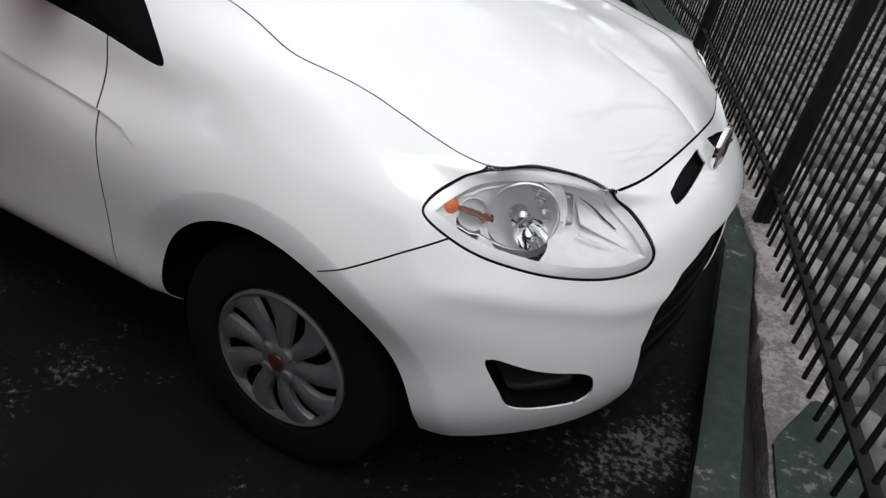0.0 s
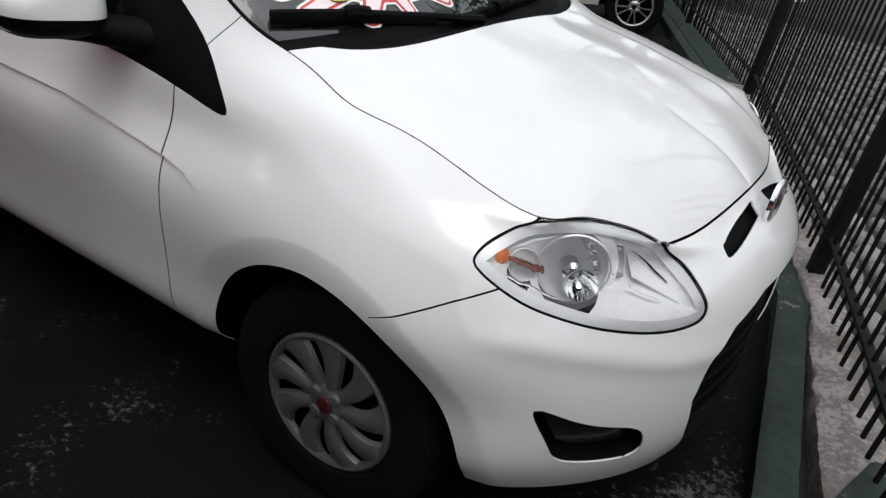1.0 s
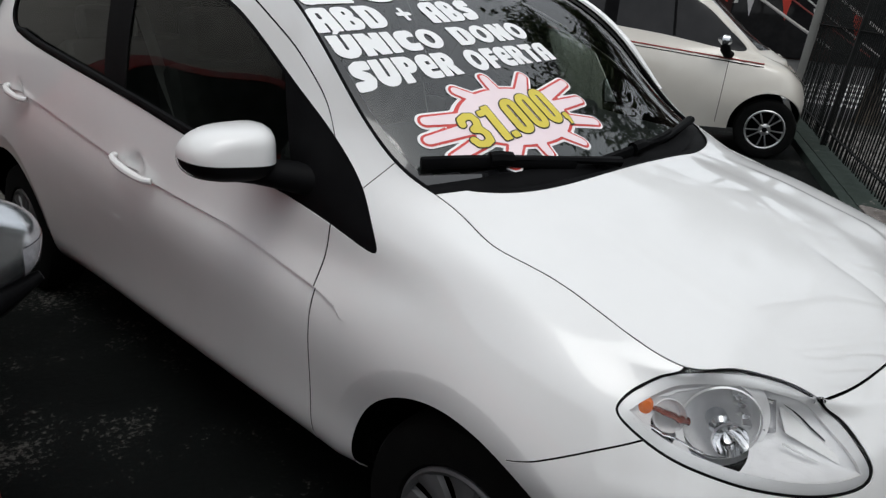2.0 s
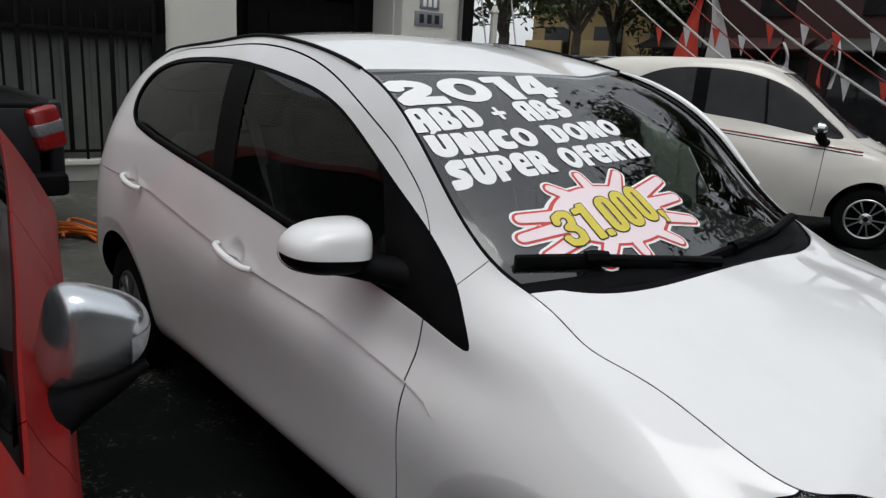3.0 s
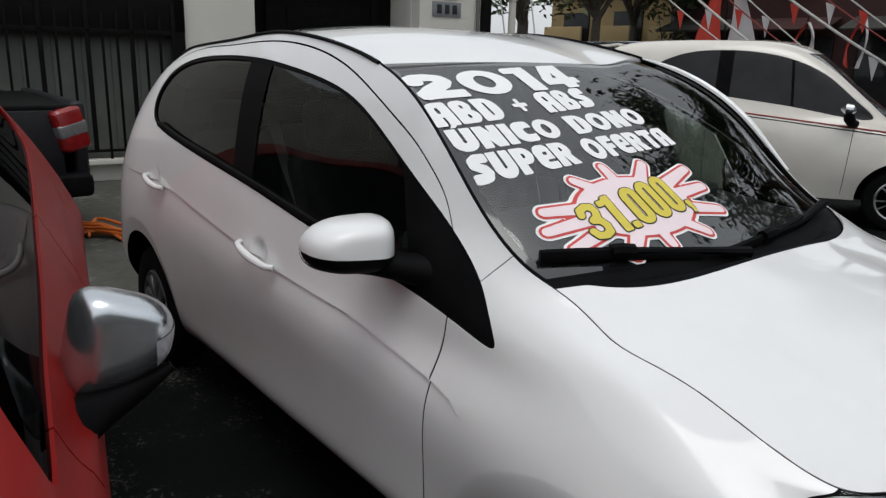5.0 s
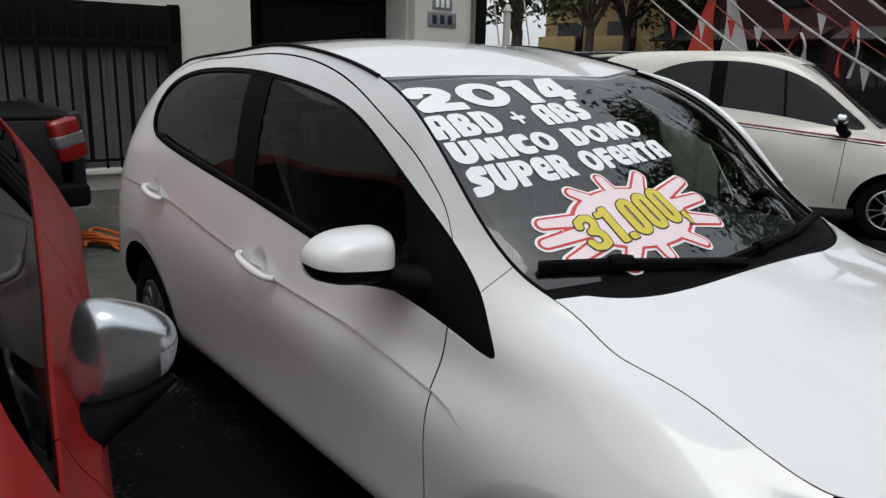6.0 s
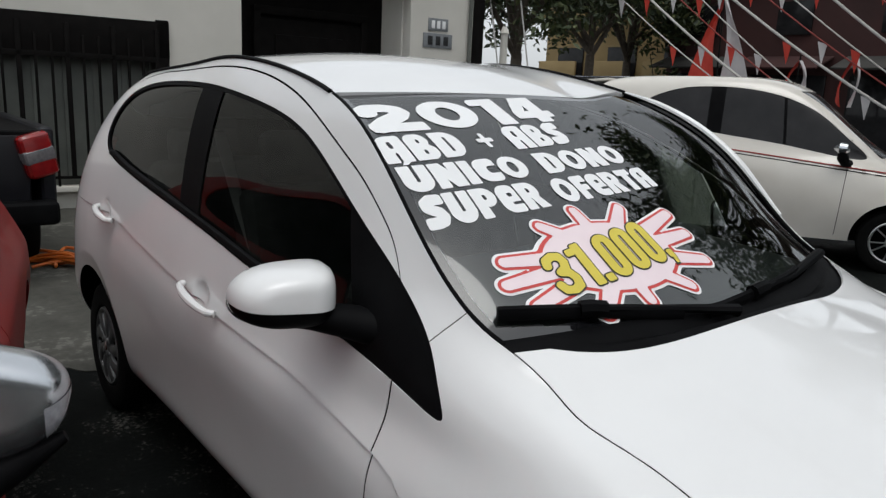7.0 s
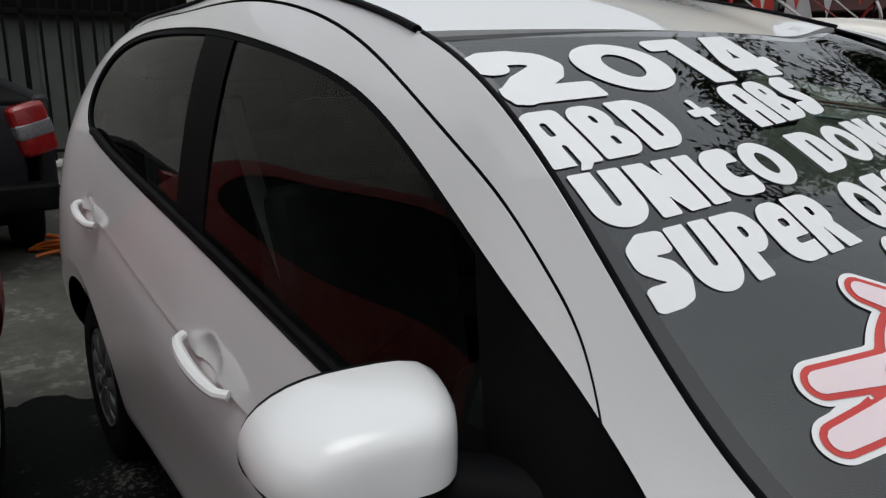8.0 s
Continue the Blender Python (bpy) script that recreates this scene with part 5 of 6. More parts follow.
strip_slab("kerb", (gap_x, (4.3, 10)), (lambda y: fence_x(y) + .085, 0), -.05, .10, KERB, "dark worn concrete kerb under the fence", "kerb", .004, .03, 6)
strip_slab("mortar_bed", (gap_x, (-6.0, 4.3)), (lambda y: max(fence_x(y) + .085, gap_x(y) + .1), 0), -.05, .105, PEBBLE, "rough pebbly mortar strip along the fence foot", "kerb", .013, .02, 16)
strip_slab("concrete_patch", (lambda y: gap_x(y) + .01 + max(0, y + .05) * .5, (-1.6, .18)), (lambda y: fence_x(y) + .14 - max(0, y + .05) * .3, 0), 0, .124, KERB, "smooth grey-green cement patch at the fence foot", "kerb", .004, .03, 6)
pavement = strip_slab("pavement", (lambda y: fence_x(y) + .08, (-9, 13)), (lambda y: 14.0, 0), -.05, .058, SOIL, "cobbled pavement of uneven grey stones beyond the fence", "pavement", 0.0, .5, 10)


FENCE_LEAN = 5.5


# fence: posts, rails and square bars through the rails
def fence(y0, y1, name):
    f = thing(name, "black iron bar fence with square posts and rails", "fence")
    d = Vector((fence_x(y1) - fence_x(y0), y1 - y0, 0))
    ln = d.length
    rz = math.degrees(math.atan2(d.y, d.x))
    base = Matrix.Translation((fence_x(y0), y0, .1)) @ pose(0, 0, 0, 0, 0, rz) @ pose(0, 0, 0, FENCE_LEAN, 0, 0) @ Matrix.Translation((0, 0, -.1))
    for z in (.26, 1.30, 2.15):
        part("rail", box((ln, .034, .012), base @ pose(ln / 2, 0, z), .002), IRON, f)
    part("post", box((.06, .06, 2.35), base @ pose(0, 0, 1.22), .006), IRON, f)
    n = int(ln / .092)
    me = None
    for k in range(1, n + 1):
        x = k * ln / (n + 1)
        if me is None:
            bar = part("bar", box((.012, .012, 2.12), None, .002), IRON, f)
            me = bar.data
        else:
            bar = new("bar", me)
            bar.parent = f
        bar.matrix_basis = base @ pose(x, random.uniform(-.002, .002), 1.185 + random.uniform(-.006, .006), random.uniform(-.3, .3), random.uniform(-.3, .3), 0)
    return f


for y0, y1 in ((-4.4, -1.55), (-1.55, 1.3), (1.3, 4.05), (4.05, 6.8), (6.8, 9.6)):
    tagged(fence(y0, y1, "bar_fence"), group="fence bays")

# ---- house at the back of the yard ----
PLASTER = surface("cream_plaster", (0.54, 0.52, 0.47), (0.62, 0.595, 0.54), 1.2, (0.7, 0.9), relief=0.002, fine=90)
DARK_WOOD_AND_SHADE = surface("dark_brown_paint_and_shade", (0.0035, 0.003, 0.0028), (0.007, 0.006, 0.0055), 8, (0.6, 0.8), relief=0.0008, fine=60, spec=0.08)
SHUTTER = surface("grey_green_shutter", (0.085, 0.09, 0.08), (0.125, 0.13, 0.115), 3, (0.5, 0.7))
PLATE = surface("enamel_plate", (0.16, 0.17, 0.18), (0.22, 0.23, 0.24), 30, (0.3, 0.5))
INK = surface("black_enamel", (0.01, 0.01, 0.012), (0.02, 0.02, 0.02), 30, (0.3, 0.5))
HOUSE = pose(-8.234, 0, 0, 0, 0, -2.7)


def wall_piece(y0, y1, z0, z1, x=0, th=.2, mat=None, name="wall_back", label="cream-plastered house wall", cat="wall"):
    return tagged(part(name, box((th, y1 - y0, z1 - z0), HOUSE @ pose(x - th / 2, (y0 + y1) / 2, (z0 + z1) / 2)), mat or PLASTER), label, cat, kind="structure")


wall_piece(-7.0, -1.35, 0, 4.2)
wall_piece(1.36, 2.24, 0, 4.2)
wall_piece(-1.35, 1.36, 2.07, 4.2)
wall_piece(-1.35, 1.36, 0, .22)
wall_piece(2.24, 4.66, 2.75, 4.2)
wall_piece(4.66, 5.74, 0, 4.2)
# the recess's shade is put into the colour of this back wall
wall_piece(2.24, 4.66, 0, 4.2, -.75, .15, DARK_WOOD_AND_SHADE, "porch_back", "back of the entrance porch, its shade put into a dark colour")
wall_piece(2.2, 2.26, 0, 2.75, -.2, .55)
wall_piece(4.64, 4.70, 0, 2.75, -.2, .55)
door = thing("entrance_door", "dark brown panelled entrance door in a shaded porch", "door")
part("door_leaf", box((.06, 1.5, 2.3), HOUSE @ pose(-.70, 3.5, 1.15), .006), DARK_WOOD_AND_SHADE, door)
for k in range(3):
    part("door_panel", box((.03, 1.1, .52), HOUSE @ pose(-.66, 3.5, .48 + .68 * k), .01), DARK_WOOD_AND_SHADE, door)
part("door_frame", box((.09, .10, 2.4), HOUSE @ pose(-.69, 2.70, 1.2), .006), DARK_WOOD_AND_SHADE, door)
part("door_frame", box((.09, .10, 2.4), HOUSE @ pose(-.69, 4.30, 1.2), .006), DARK_WOOD_AND_SHADE, door)
part("door_frame", box((.09, 1.7, .10), HOUSE @ pose(-.69, 3.5, 2.4), .006), DARK_WOOD_AND_SHADE, door)

win = thing("barred_window", "wide window with pale shutters behind a black iron grille", "window")
part("shutter", box((.04, 2.7, 1.9), HOUSE @ pose(-.14, 0, 1.13), .004), SHUTTER, win, "pale grey-green shutter")
for k in range(9):
    part("shutter_batten", box((.02, .05, 1.85), HOUSE @ pose(-.115, -1.2 + .3 * k, 1.13), .004), SHUTTER, win)
part("frame_top", box((.10, 2.74, .40), HOUSE @ pose(.012, 0, 1.88), .006), DARK_WOOD_AND_SHADE, win)
part("frame_side", box((.10, .13, 1.9), HOUSE @ pose(.012, 1.30, 1.15), .006), DARK_WOOD_AND_SHADE, win)
part("frame_side", box((.10, .13, 1.9), HOUSE @ pose(.012, -1.30, 1.15), .006), DARK_WOOD_AND_SHADE, win)
for z, h in ((1.66, .055), (.36, .03)):
    part("grille_rail", box((.03, 2.5, h), HOUSE @ pose(.07, 0, z), .004), DARK_WOOD_AND_SHADE, win)
for k in range(17):
    thick = .048 if k % 3 == 1 else .026
    part("grille_bar", box((.03, thick, 1.62 if k % 3 else 1.62), HOUSE @ pose(.07, -1.22 + .153 * k, 1.06 + (.12 if k % 3 == 1 else 0)), .004), DARK_WOOD_AND_SHADE, win)
part("window_sill", box((.16, 2.8, .06), HOUSE @ pose(.04, 0, .235), .01), PLASTER, win)

for z, w, h, nbars in ((2.375, .34, .17, 3), (2.155, .50, .20, 3)):
    pl = thing("number_plate", "small dark enamel plate with pale characters on the pillar", "sign", group="pillar plates")
    part("plate", box((.015, w, h), HOUSE @ pose(.010, 5.12, z), .003), PLATE, pl)
    for k in range(nbars):
        part("plate_mark", box((.006, w * .16, h * .62), HOUSE @ pose(.020, 5.12 + (k - 1) * w * .27, z), .001), INK if h > .18 else VINYL_W, pl)
dp = thing("drain_pipe", "grey rain pipe on the pillar edge", "pipe")
part("pipe", rod(HOUSE @ Vector((.05, 5.66, 0)), HOUSE @ Vector((.05, 5.66, 4.0)), .03), SHUTTER, dp)
# dark wall added where the gap beyond the pillar is in shade
tagged(part("house_return", box((3.0, .2, 4.2), HOUSE @ pose(-1.5, 5.85, 2.1)), DARK_WOOD_AND_SHADE), "side wall beyond the pillar, coloured for the shade of a dark gap", "wall", kind="structure")
wp = thing("white_post", "short white-painted round garden post", "post")
part("shaft", rod((-7.9, 6.32, 0), (-7.9, 6.32, 2.35), .07, .055, 12), PLASTER, wp)
part("cap", rod((-7.9, 6.32, 2.35), (-7.9, 6.32, 2.45), .075, .03, 12), PLASTER, wp)

# ---- red hatchback beside the white one ----
def plain_car(name, label, paint, at, glass_poly, wheel_mat, nu=150, nv=70):
    """A simpler car on the same body lines: sides, bonnet, screen, roof, glass, wheels."""
    car = thing(name, label, "car", at)

    def slim(p):
        # lower and narrower above the waist than the white car
        q = p.copy()
        q[..., 1] *= 1 - .42 * np.clip(q[..., 2] - .80, 0, 1)
        q[..., 2] *= .95
        return q

    s = Skin.grid(dress(side_surface(np.linspace(0, STEP[15], nu), np.linspace(0, 1.14, nv))))
    gf = lambda v: signed(glass_poly, flank(v))
    s.cut(lambda v: arch_f(v, ARCH_F)).cut(lambda v: arch_f(v, ARCH_R)).cut(gf)
    for off in (GAP, -GAP):
        s.cut(lambda v: v[:, 0] - door_front_x(v[:, 2]) + off).cut(lambda v: v[:, 0] + 1.6 + off)
    cc = s.centres()
    wheel_hole = (arch_f(cc, ARCH_F) < 0) | (arch_f(cc, ARCH_R) < 0)
    gz = (gf(cc) < 0) & (cc[:, 2] > .85)
    gp = ((np.abs(cc[:, 0] - door_front_x(cc[:, 2])) < GAP) | (np.abs(cc[:, 0] + 1.6) < GAP)) & (cc[:, 2] > .28) & (cc[:, 2] < 1.2)
    ok = ~(wheel_hole | gz | gp)
    s.v = slim(s.v)
    zones = ((cc[:, 0] > door_front_x(cc[:, 2]), "front_wing"), ((cc[:, 0] <= door_front_x(cc[:, 2])) & (cc[:, 0] > -1.6), "front_door"), (cc[:, 0] <= -1.6, "rear_side"))
    for z, nm in zones:
        p = s.pick(ok & z)
        p.folded(.01).build(nm, paint, car)
        p.mirrored().folded(.01).build(nm, paint, car)
    s.pick(~(wheel_hole | gz) & (cc[:, 2] > .24)).moved(-.02).whole().build("inner_shell", LINER, car)
    g = s.pick(gz).moved(-.008)
    for q in (g, g.mirrored()):
        ob = q.build("side_window", SMOKED, car, "dark tinted side glass")
        ob.visible_shadow = False
    Skin.grid(slim(bonnet_surface(50, 24))).whole().build("bonnet", paint, car)
    ob = Skin.grid(slim(screen_surface(24, 16)), flip=True).whole().build("windscreen", SMOKED, car)
    ob.visible_shadow = False
    Skin.grid(slim(roof_surface(40, 16)), flip=True).whole().build("roof", paint, car)
    part("cabin", box((2.0, 1.2, .5), pose(-1.5, 0, .62), .08), SEAT, car, "dark cabin")
    for x, y, fl in ((0, -.675, 0), (0, .675, 180), (-2.72, -.675, 0), (-2.72, .675, 180)):
        road_wheel(car, "wheel", Matrix.Translation((x, y, .29)) @ pose(0, 0, 0, 0, 0, fl), .292, .175, .198, wheel_mat, 5, "cover", 1)
    part("underbody", box((3.3, 1.25, .10), pose(-1.27, 0, .27), .03), LINER, car)
    return car


red = plain_car("red_hatchback", "bright red hatchback with chrome mirror caps, parked askew", RED, pose(-.19, -2.39, 0, 0, 0, -11.5), GLASS_OUT, ALLOY)


def chrome_mirror(sg):
    n, m = 28, 40
    vs = []
    for i in range(n):
        a = i / (n - 1)
        for j in range(m):
            b = 2 * math.pi * j / m
            cu, cz = math.cos(b), math.sin(b)
            ex = 4.2 if cu < 0 else 2.9
            k = (abs(cu) ** ex + abs(cz) ** ex) ** (-1 / ex)
            uu, ww = cu * k * .107, cz * k * (.092 - .010 * cu * k if cz > 0 else .122 - .046 * cu * k)
            fade = math.cos(a * math.pi / 2) ** .42
            vs.append((.10 * math.sin(a * math.pi / 2), uu * fade, ww * fade + .01 * a))
    fs = [(i * m + j, i * m + (j + 1) % m, (i + 1) * m + (j + 1) % m, (i + 1) * m + j) for i in range(n - 1) for j in range(m)]
    at = pose(-.80, .853, .905, -14, -4, 4)
    shell = Skin([at @ Vector(v) for v in vs], [f[::-1] for f in fs][::1])
    shell = Skin(shell.v, fs)
    low = lambda v: v[:, 2] - (.752 + .45 * (v[:, 1] - .746))
    shell.cut(low)
    top = shell.pick(low(shell.centres()) > 0)
    bot = shell.pick(low(shell.centres()) <= 0)
    mm = (lambda q: q.mirrored()) if sg < 0 else (lambda q: q)
    tip = lambda v: np.maximum(.918 - v[:, 1], v[:, 2] - .900 - .32 * (v[:, 1] - .90))
    top.cut(tip)
    lens = top.pick(tip(top.centres()) < 0)
    top = top.pick(tip(top.centres()) >= 0)
    r = mm(top).folded(.004).build("door_mirror", SATIN, red, "satin chrome mirror cap on a black foot", 50)
    mm(bot).build("mirror_foot", TRIM, r, "black plastic mirror foot", 50)
    gl = Skin([at @ Vector((.004, v[1] * .93, v[2] * .93)) for v in vs[:m]], [tuple(range(m))])
    mm(gl).build("mirror_glass", CHROME, r, "", 0)
    q = [(-.50, .62, .74), (-.56, .66, .745), (-.63, .70, .75), (-.69, .75, .76), (-.73, .81, .775), (-.74, .88, .80), (-.74, .95, .835)]
    v2, f2 = tube([(x, y * sg, z) for x, y, z in q], [.035, .065, .075, .062, .048, .032, .012], 12, .9)
    from_data("mirror_arm", v2, f2, TRIM, r)
    mm(lens.moved(.0015)).build("indicator", CLEAR_LENS, r, "clear indicator lens at the mirror tip", 50)


chrome_mirror(1)
chrome_mirror(-1)

# ---- small cream car across the yard ----
def small_car():
    k = 1.08
    car = thing("small_cream_car", "cream white two-door city car with a thin red side stripe", "car", pose(-2.284, 6.522, 0, 0, 0, 25))
    ln = [
        [(-3.0, 0, .30), (-2.95, .5, .30), (-2.8, .70, .28), (-2.4, .76, .27), (-1.6, .76, .26), (-.8, .76, .26), (0, .76, .28), (.28, .70, .28), (.46, .48, .28), (.56, 0, .28)],
        [(-3.06, 0, .5), (-3.0, .52, .5), (-2.84, .74, .5), (-2.4, .80, .5), (-1.6, .80, .5), (-.8, .80, .5), (0, .82, .5), (.30, .75, .5), (.50, .50, .5), (.60, 0, .5)],
        [(-3.04, 0, .75), (-2.98, .52, .75), (-2.83, .74, .76), (-2.4, .81, .77), (-1.6, .82, .75), (-.8, .815, .72), (0, .81, .70), (.27, .74, .70), (.45, .48, .69), (.54, 0, .68)],
        [(-2.98, 0, 1.0), (-2.93, .50, 1.0), (-2.8, .70, 1.04), (-2.4, .78, 1.05), (-1.6, .79, 1.0), (-.8, .78, .95), (-.05, .74, .90), (.18, .66, .86), (.34, .42, .81), (.42, 0, .80)],
        [(-2.9, 0, 1.25), (-2.85, .46, 1.25), (-2.72, .62, 1.30), (-2.35, .70, 1.29), (-1.6, .72, 1.19), (-.85, .71, 1.09), (-.30, .64, .99), (.04, .54, .93), (.2, .34, .88), (.28, 0, .88)],
        [(-2.72, 0, 1.5), (-2.68, .42, 1.5), (-2.6, .52, 1.56), (-2.25, .57, 1.62), (-1.6, .58, 1.625), (-1.05, .58, 1.52), (-.42, .58, 1.12), (-.12, .50, 1.00), (.1, .30, .95), (.16, 0, .95)],
        [(-2.66, 0, 1.58), (-2.62, .30, 1.58), (-2.5, .32, 1.63), (-2.2, .33, 1.665), (-1.6, .33, 1.675), (-1.0, .33, 1.59), (-.36, .34, 1.15), (-.06, .28, 1.03), (.06, .16, .98), (.1, 0, .98)],
        [(-2.64, 0, 1.60), (-2.6, .01, 1.60), (-2.48, .01, 1.65), (-2.18, .01, 1.68), (-1.6, .01, 1.69), (-.98, .01, 1.61), (-.34, .01, 1.16), (-.05, .01, 1.04), (.03, .01, 1.0), (.06, 0, 1.0)],
    ]
    ln = np.array(ln)
    ln[..., 0] = np.where(ln[..., 0] > .05, .05 + (ln[..., 0] - .05) * .62, ln[..., 0])
    ln[5:, 5:7, 0] += .09
    ln[4, 6, 0] += .08
    ln[5:, :, 0] -= .28 * np.clip(-1.6 - ln[5:, :, 0], 0, 1)
    ln[4, :, 0] -= .12 * np.clip(-1.6 - ln[4, :, 0], 0, 1)
    ln[..., 2] = np.where(ln[..., 2] > 1, 1 + (ln[..., 2] - 1) * 1.10, ln[..., 2])
    st = np.r_[0, np.cumsum([np.mean(np.linalg.norm(np.diff(ln[:, i:i + 2], axis=1), axis=2)) for i in range(9)])]
    lv = np.array([0, .2, .42, .66, .86, 1.18, 1.42, 1.70])
    along = np.stack([spline(st, q, np.linspace(0, st[-1], 150)) for q in ln])
    p = spline(lv, along, np.linspace(0, 1.70, 90)).transpose(1, 0, 2).copy()
    p[..., 1] *= -1
    s = Skin.grid(p)
    cf, cr, rad = (0, .30), (-2.48, .30), .36
    af = lambda v, c: np.hypot(v[:, 0] - c[0], v[:, 2] - c[1]) - rad
    side_glass = closed_curve([(-.30, 1.04), (-.46, 1.20), (-.72, 1.41), (-1.04, 1.56), (-1.45, 1.635), (-1.79, 1.64), (-2.05, 1.61), (-2.28, 1.53), (-2.42, 1.43), (-2.38, 1.36), (-1.72, 1.20), (-.96, 1.11)])
    gf = lambda v: far_from(signed(side_glass, flank(v)), np.abs(v[:, 1]) > .50)
    front_glass = lambda v: far_from(np.maximum(np.maximum(v[:, 0] * .0 + (1.04 - v[:, 2]), v[:, 2] - 1.63), np.maximum(np.abs(v[:, 1]) - .50, -1.3 - v[:, 0])), (v[:, 0] > -1.3))
    s.cut(lambda v: af(v, cf)).cut(lambda v: af(v, cr)).cut(gf).cut(front_glass)
    posts = lambda v: np.minimum(np.abs(v[:, 0] + 1.675) - .07, np.abs(v[:, 0] + 1.03 + .1 * (v[:, 2] - 1.3)) - .014)
    s.cut(lambda v: far_from(posts(v), gf(v) < .05))
    gapf = lambda v: v[:, 0] + .47 - .05 * (v[:, 2] - .6)
    gapr = lambda v: v[:, 0] + 1.78
    for off in (.003, -.003):
        s.cut(lambda v: gapf(v) + off).cut(lambda v: gapr(v) + off)
    c2 = s.centres()
    hole = (af(c2, cf) < 0) | (af(c2, cr) < 0)
    g1, g2 = gf(c2) < 0, front_glass(c2) < 0
    gp = ((np.abs(gapf(c2)) < .003) | (np.abs(gapr(c2)) < .003)) & (c2[:, 2] > .32) & (c2[:, 2] < 1.25) & (np.abs(c2[:, 1]) > .6)
    s.pick(~(hole | g1 | g2 | gp)).whole().folded(.01).build("body", CREAM, car)
    s.pick(~(hole | g1 | g2)).moved(-.02).whole().build("inner_shell", LINER, car)
    frame_posts = posts(c2) < 0
    for lo, hi in ((-2.6, -1.675), (-1.675, -1.03), (-1.03, 0)):
        g = s.pick(g1 & ~frame_posts & (c2[:, 0] > lo) & (c2[:, 0] < hi)).moved(-.006)
        for q in (g, g.mirrored()):
            q.build("side_window", DARK_GLASS, car, "dark tinted side glass")
    for lo, hi in ((-2.6, -1.3), (-1.3, 0)):
        g = s.pick(g1 & frame_posts & (c2[:, 0] > lo) & (c2[:, 0] < hi)).moved(-.003)
        for q in (g, g.mirrored()):
            q.build("window_post", TRIM, car, "black window post")
    s.pick(g2).whole().moved(-.006).build("windscreen", DARK_GLASS, car)
    for zz, hh, mt in ((1.012, .011, STRIPE), (.984, .006, TRIM)):
        xs = np.linspace(-2.7, -.12, 40)
        q = []
        for x in xs:
            z = zz + (-.47 - x) * .085 - .055
            i = np.argmin(np.abs(s.v[:, 0] - x) + np.abs(s.v[:, 2] - z))
            q.append((x, s.v[i][1] - .003, z))
        vs, fs = tube(q, hh * .8, 6)
        from_data("side_stripe", vs, fs, mt, car, "thin red side stripe")
    vs, fs = tube([(-1.58, -.80, .935), (-1.54, -.83, .933), (-1.44, -.835, .925), (-1.36, -.81, .92)], .016, 8)
    from_data("door_handle", vs, fs, SATIN, car, "satin chrome door handle")
    vs, fs = tube([(-.58, -.84, 1.13), (-.54, -.86, 1.13), (-.49, -.86, 1.125), (-.46, -.85, 1.12)], [.015, .045, .042, .015], 12, 1.2)
    mr = from_data("door_mirror", vs, fs, SATIN, car, "small satin mirror cap on a black foot")
    vs, fs = tube([(-.52, -.855, 1.11), (-.505, -.84, 1.04), (-.48, -.80, 1.0), (-.44, -.75, .99)], [.040, .05, .045, .035], 10)
    from_data("mirror_foot", vs, fs, TRIM, mr)
    for x, y, fl in ((0, -.70, 0), (0, .70, 180), (-2.48, -.70, 0), (-2.48, .70, 180)):
        road_wheel(car, "wheel", Matrix.Translation((x, y, .30)) @ pose(0, 0, 0, 0, 0, fl), .295, .185, .195, ALLOY, 10, "alloy", 1)
    part("underbody", box((2.9, 1.3, .12), pose(-1.2, 0, .32), .03), LINER, car)
    # white roof spoiler, rear glass and aerial
    part("rear_screen", box((.02, .70, .26), pose(-2.99, 0, 1.46, 0, 24, 0), .004), TRIM, car, "black rear screen")
    part("roof_spoiler", box((.30, .9, .03), pose(-2.98, 0, 1.665, 0, -6, 0), .012), CREAM, car)
    part("aerial", rod((-2.45, 0, 1.70), (-2.52, 0, 1.98), .006, .003, 6), TRIM, car)
    return car


DARK_GLASS = surface("smoked_glass", (0.012, 0.012, 0.013), (0.022, 0.021, 0.022), 4, (0.05, 0.09), spec=0.22)
small_car()


# ---- black pickup at the back ----
pick = thing("pickup_truck", "black pickup with vinyl bed cover and red tail lamps", "pickup", pose(-5.1, -1.28, 0))
part("tailgate", box((.08, 1.36, .52), pose(-.04, -.02, .80), .03, 3), BLACK_PAINT, pick)
for sy in (-1, 1):
    bm = box((2.0, .10, .62), pose(-1.0, sy * .77, .80), .04, 3)
    part("bed_side", bm, BLACK_PAINT, pick)
    lampm = part("tail_lamp", box((.12, .21, .31), pose(.0, sy * .705, .915, sy * 14, 0, sy * 14), .045, 3), RED_LENS, pick, "red tail lamp")
    part("lamp_band", box((.126, .214, .105), pose(.002, sy * .705, .915, sy * 14, 0, sy * 14), .03, 3), DULL_LENS, lampm, "clear reversing-light band")
    road_wheel(pick, "wheel", pose(-.85, sy * .70, .31, 0, 0, 0 if sy < 0 else 180), .31, .19, .21, HUBCAP, 6, "cover", 1)
part("bed_cover", box((1.95, 1.50, .06), pose(-.98, 0, 1.055), .025, 3), TRIM, pick, "black vinyl bed cover")
part("rear_bumper", box((.16, 1.62, .17), pose(.06, 0, .52), .05, 3), TRIM, pick, "black plastic rear bumper")
part("cab", box((.9, 1.45, .60), pose(-2.42, 0, .76), .10, 3), BLACK_PAINT, pick)
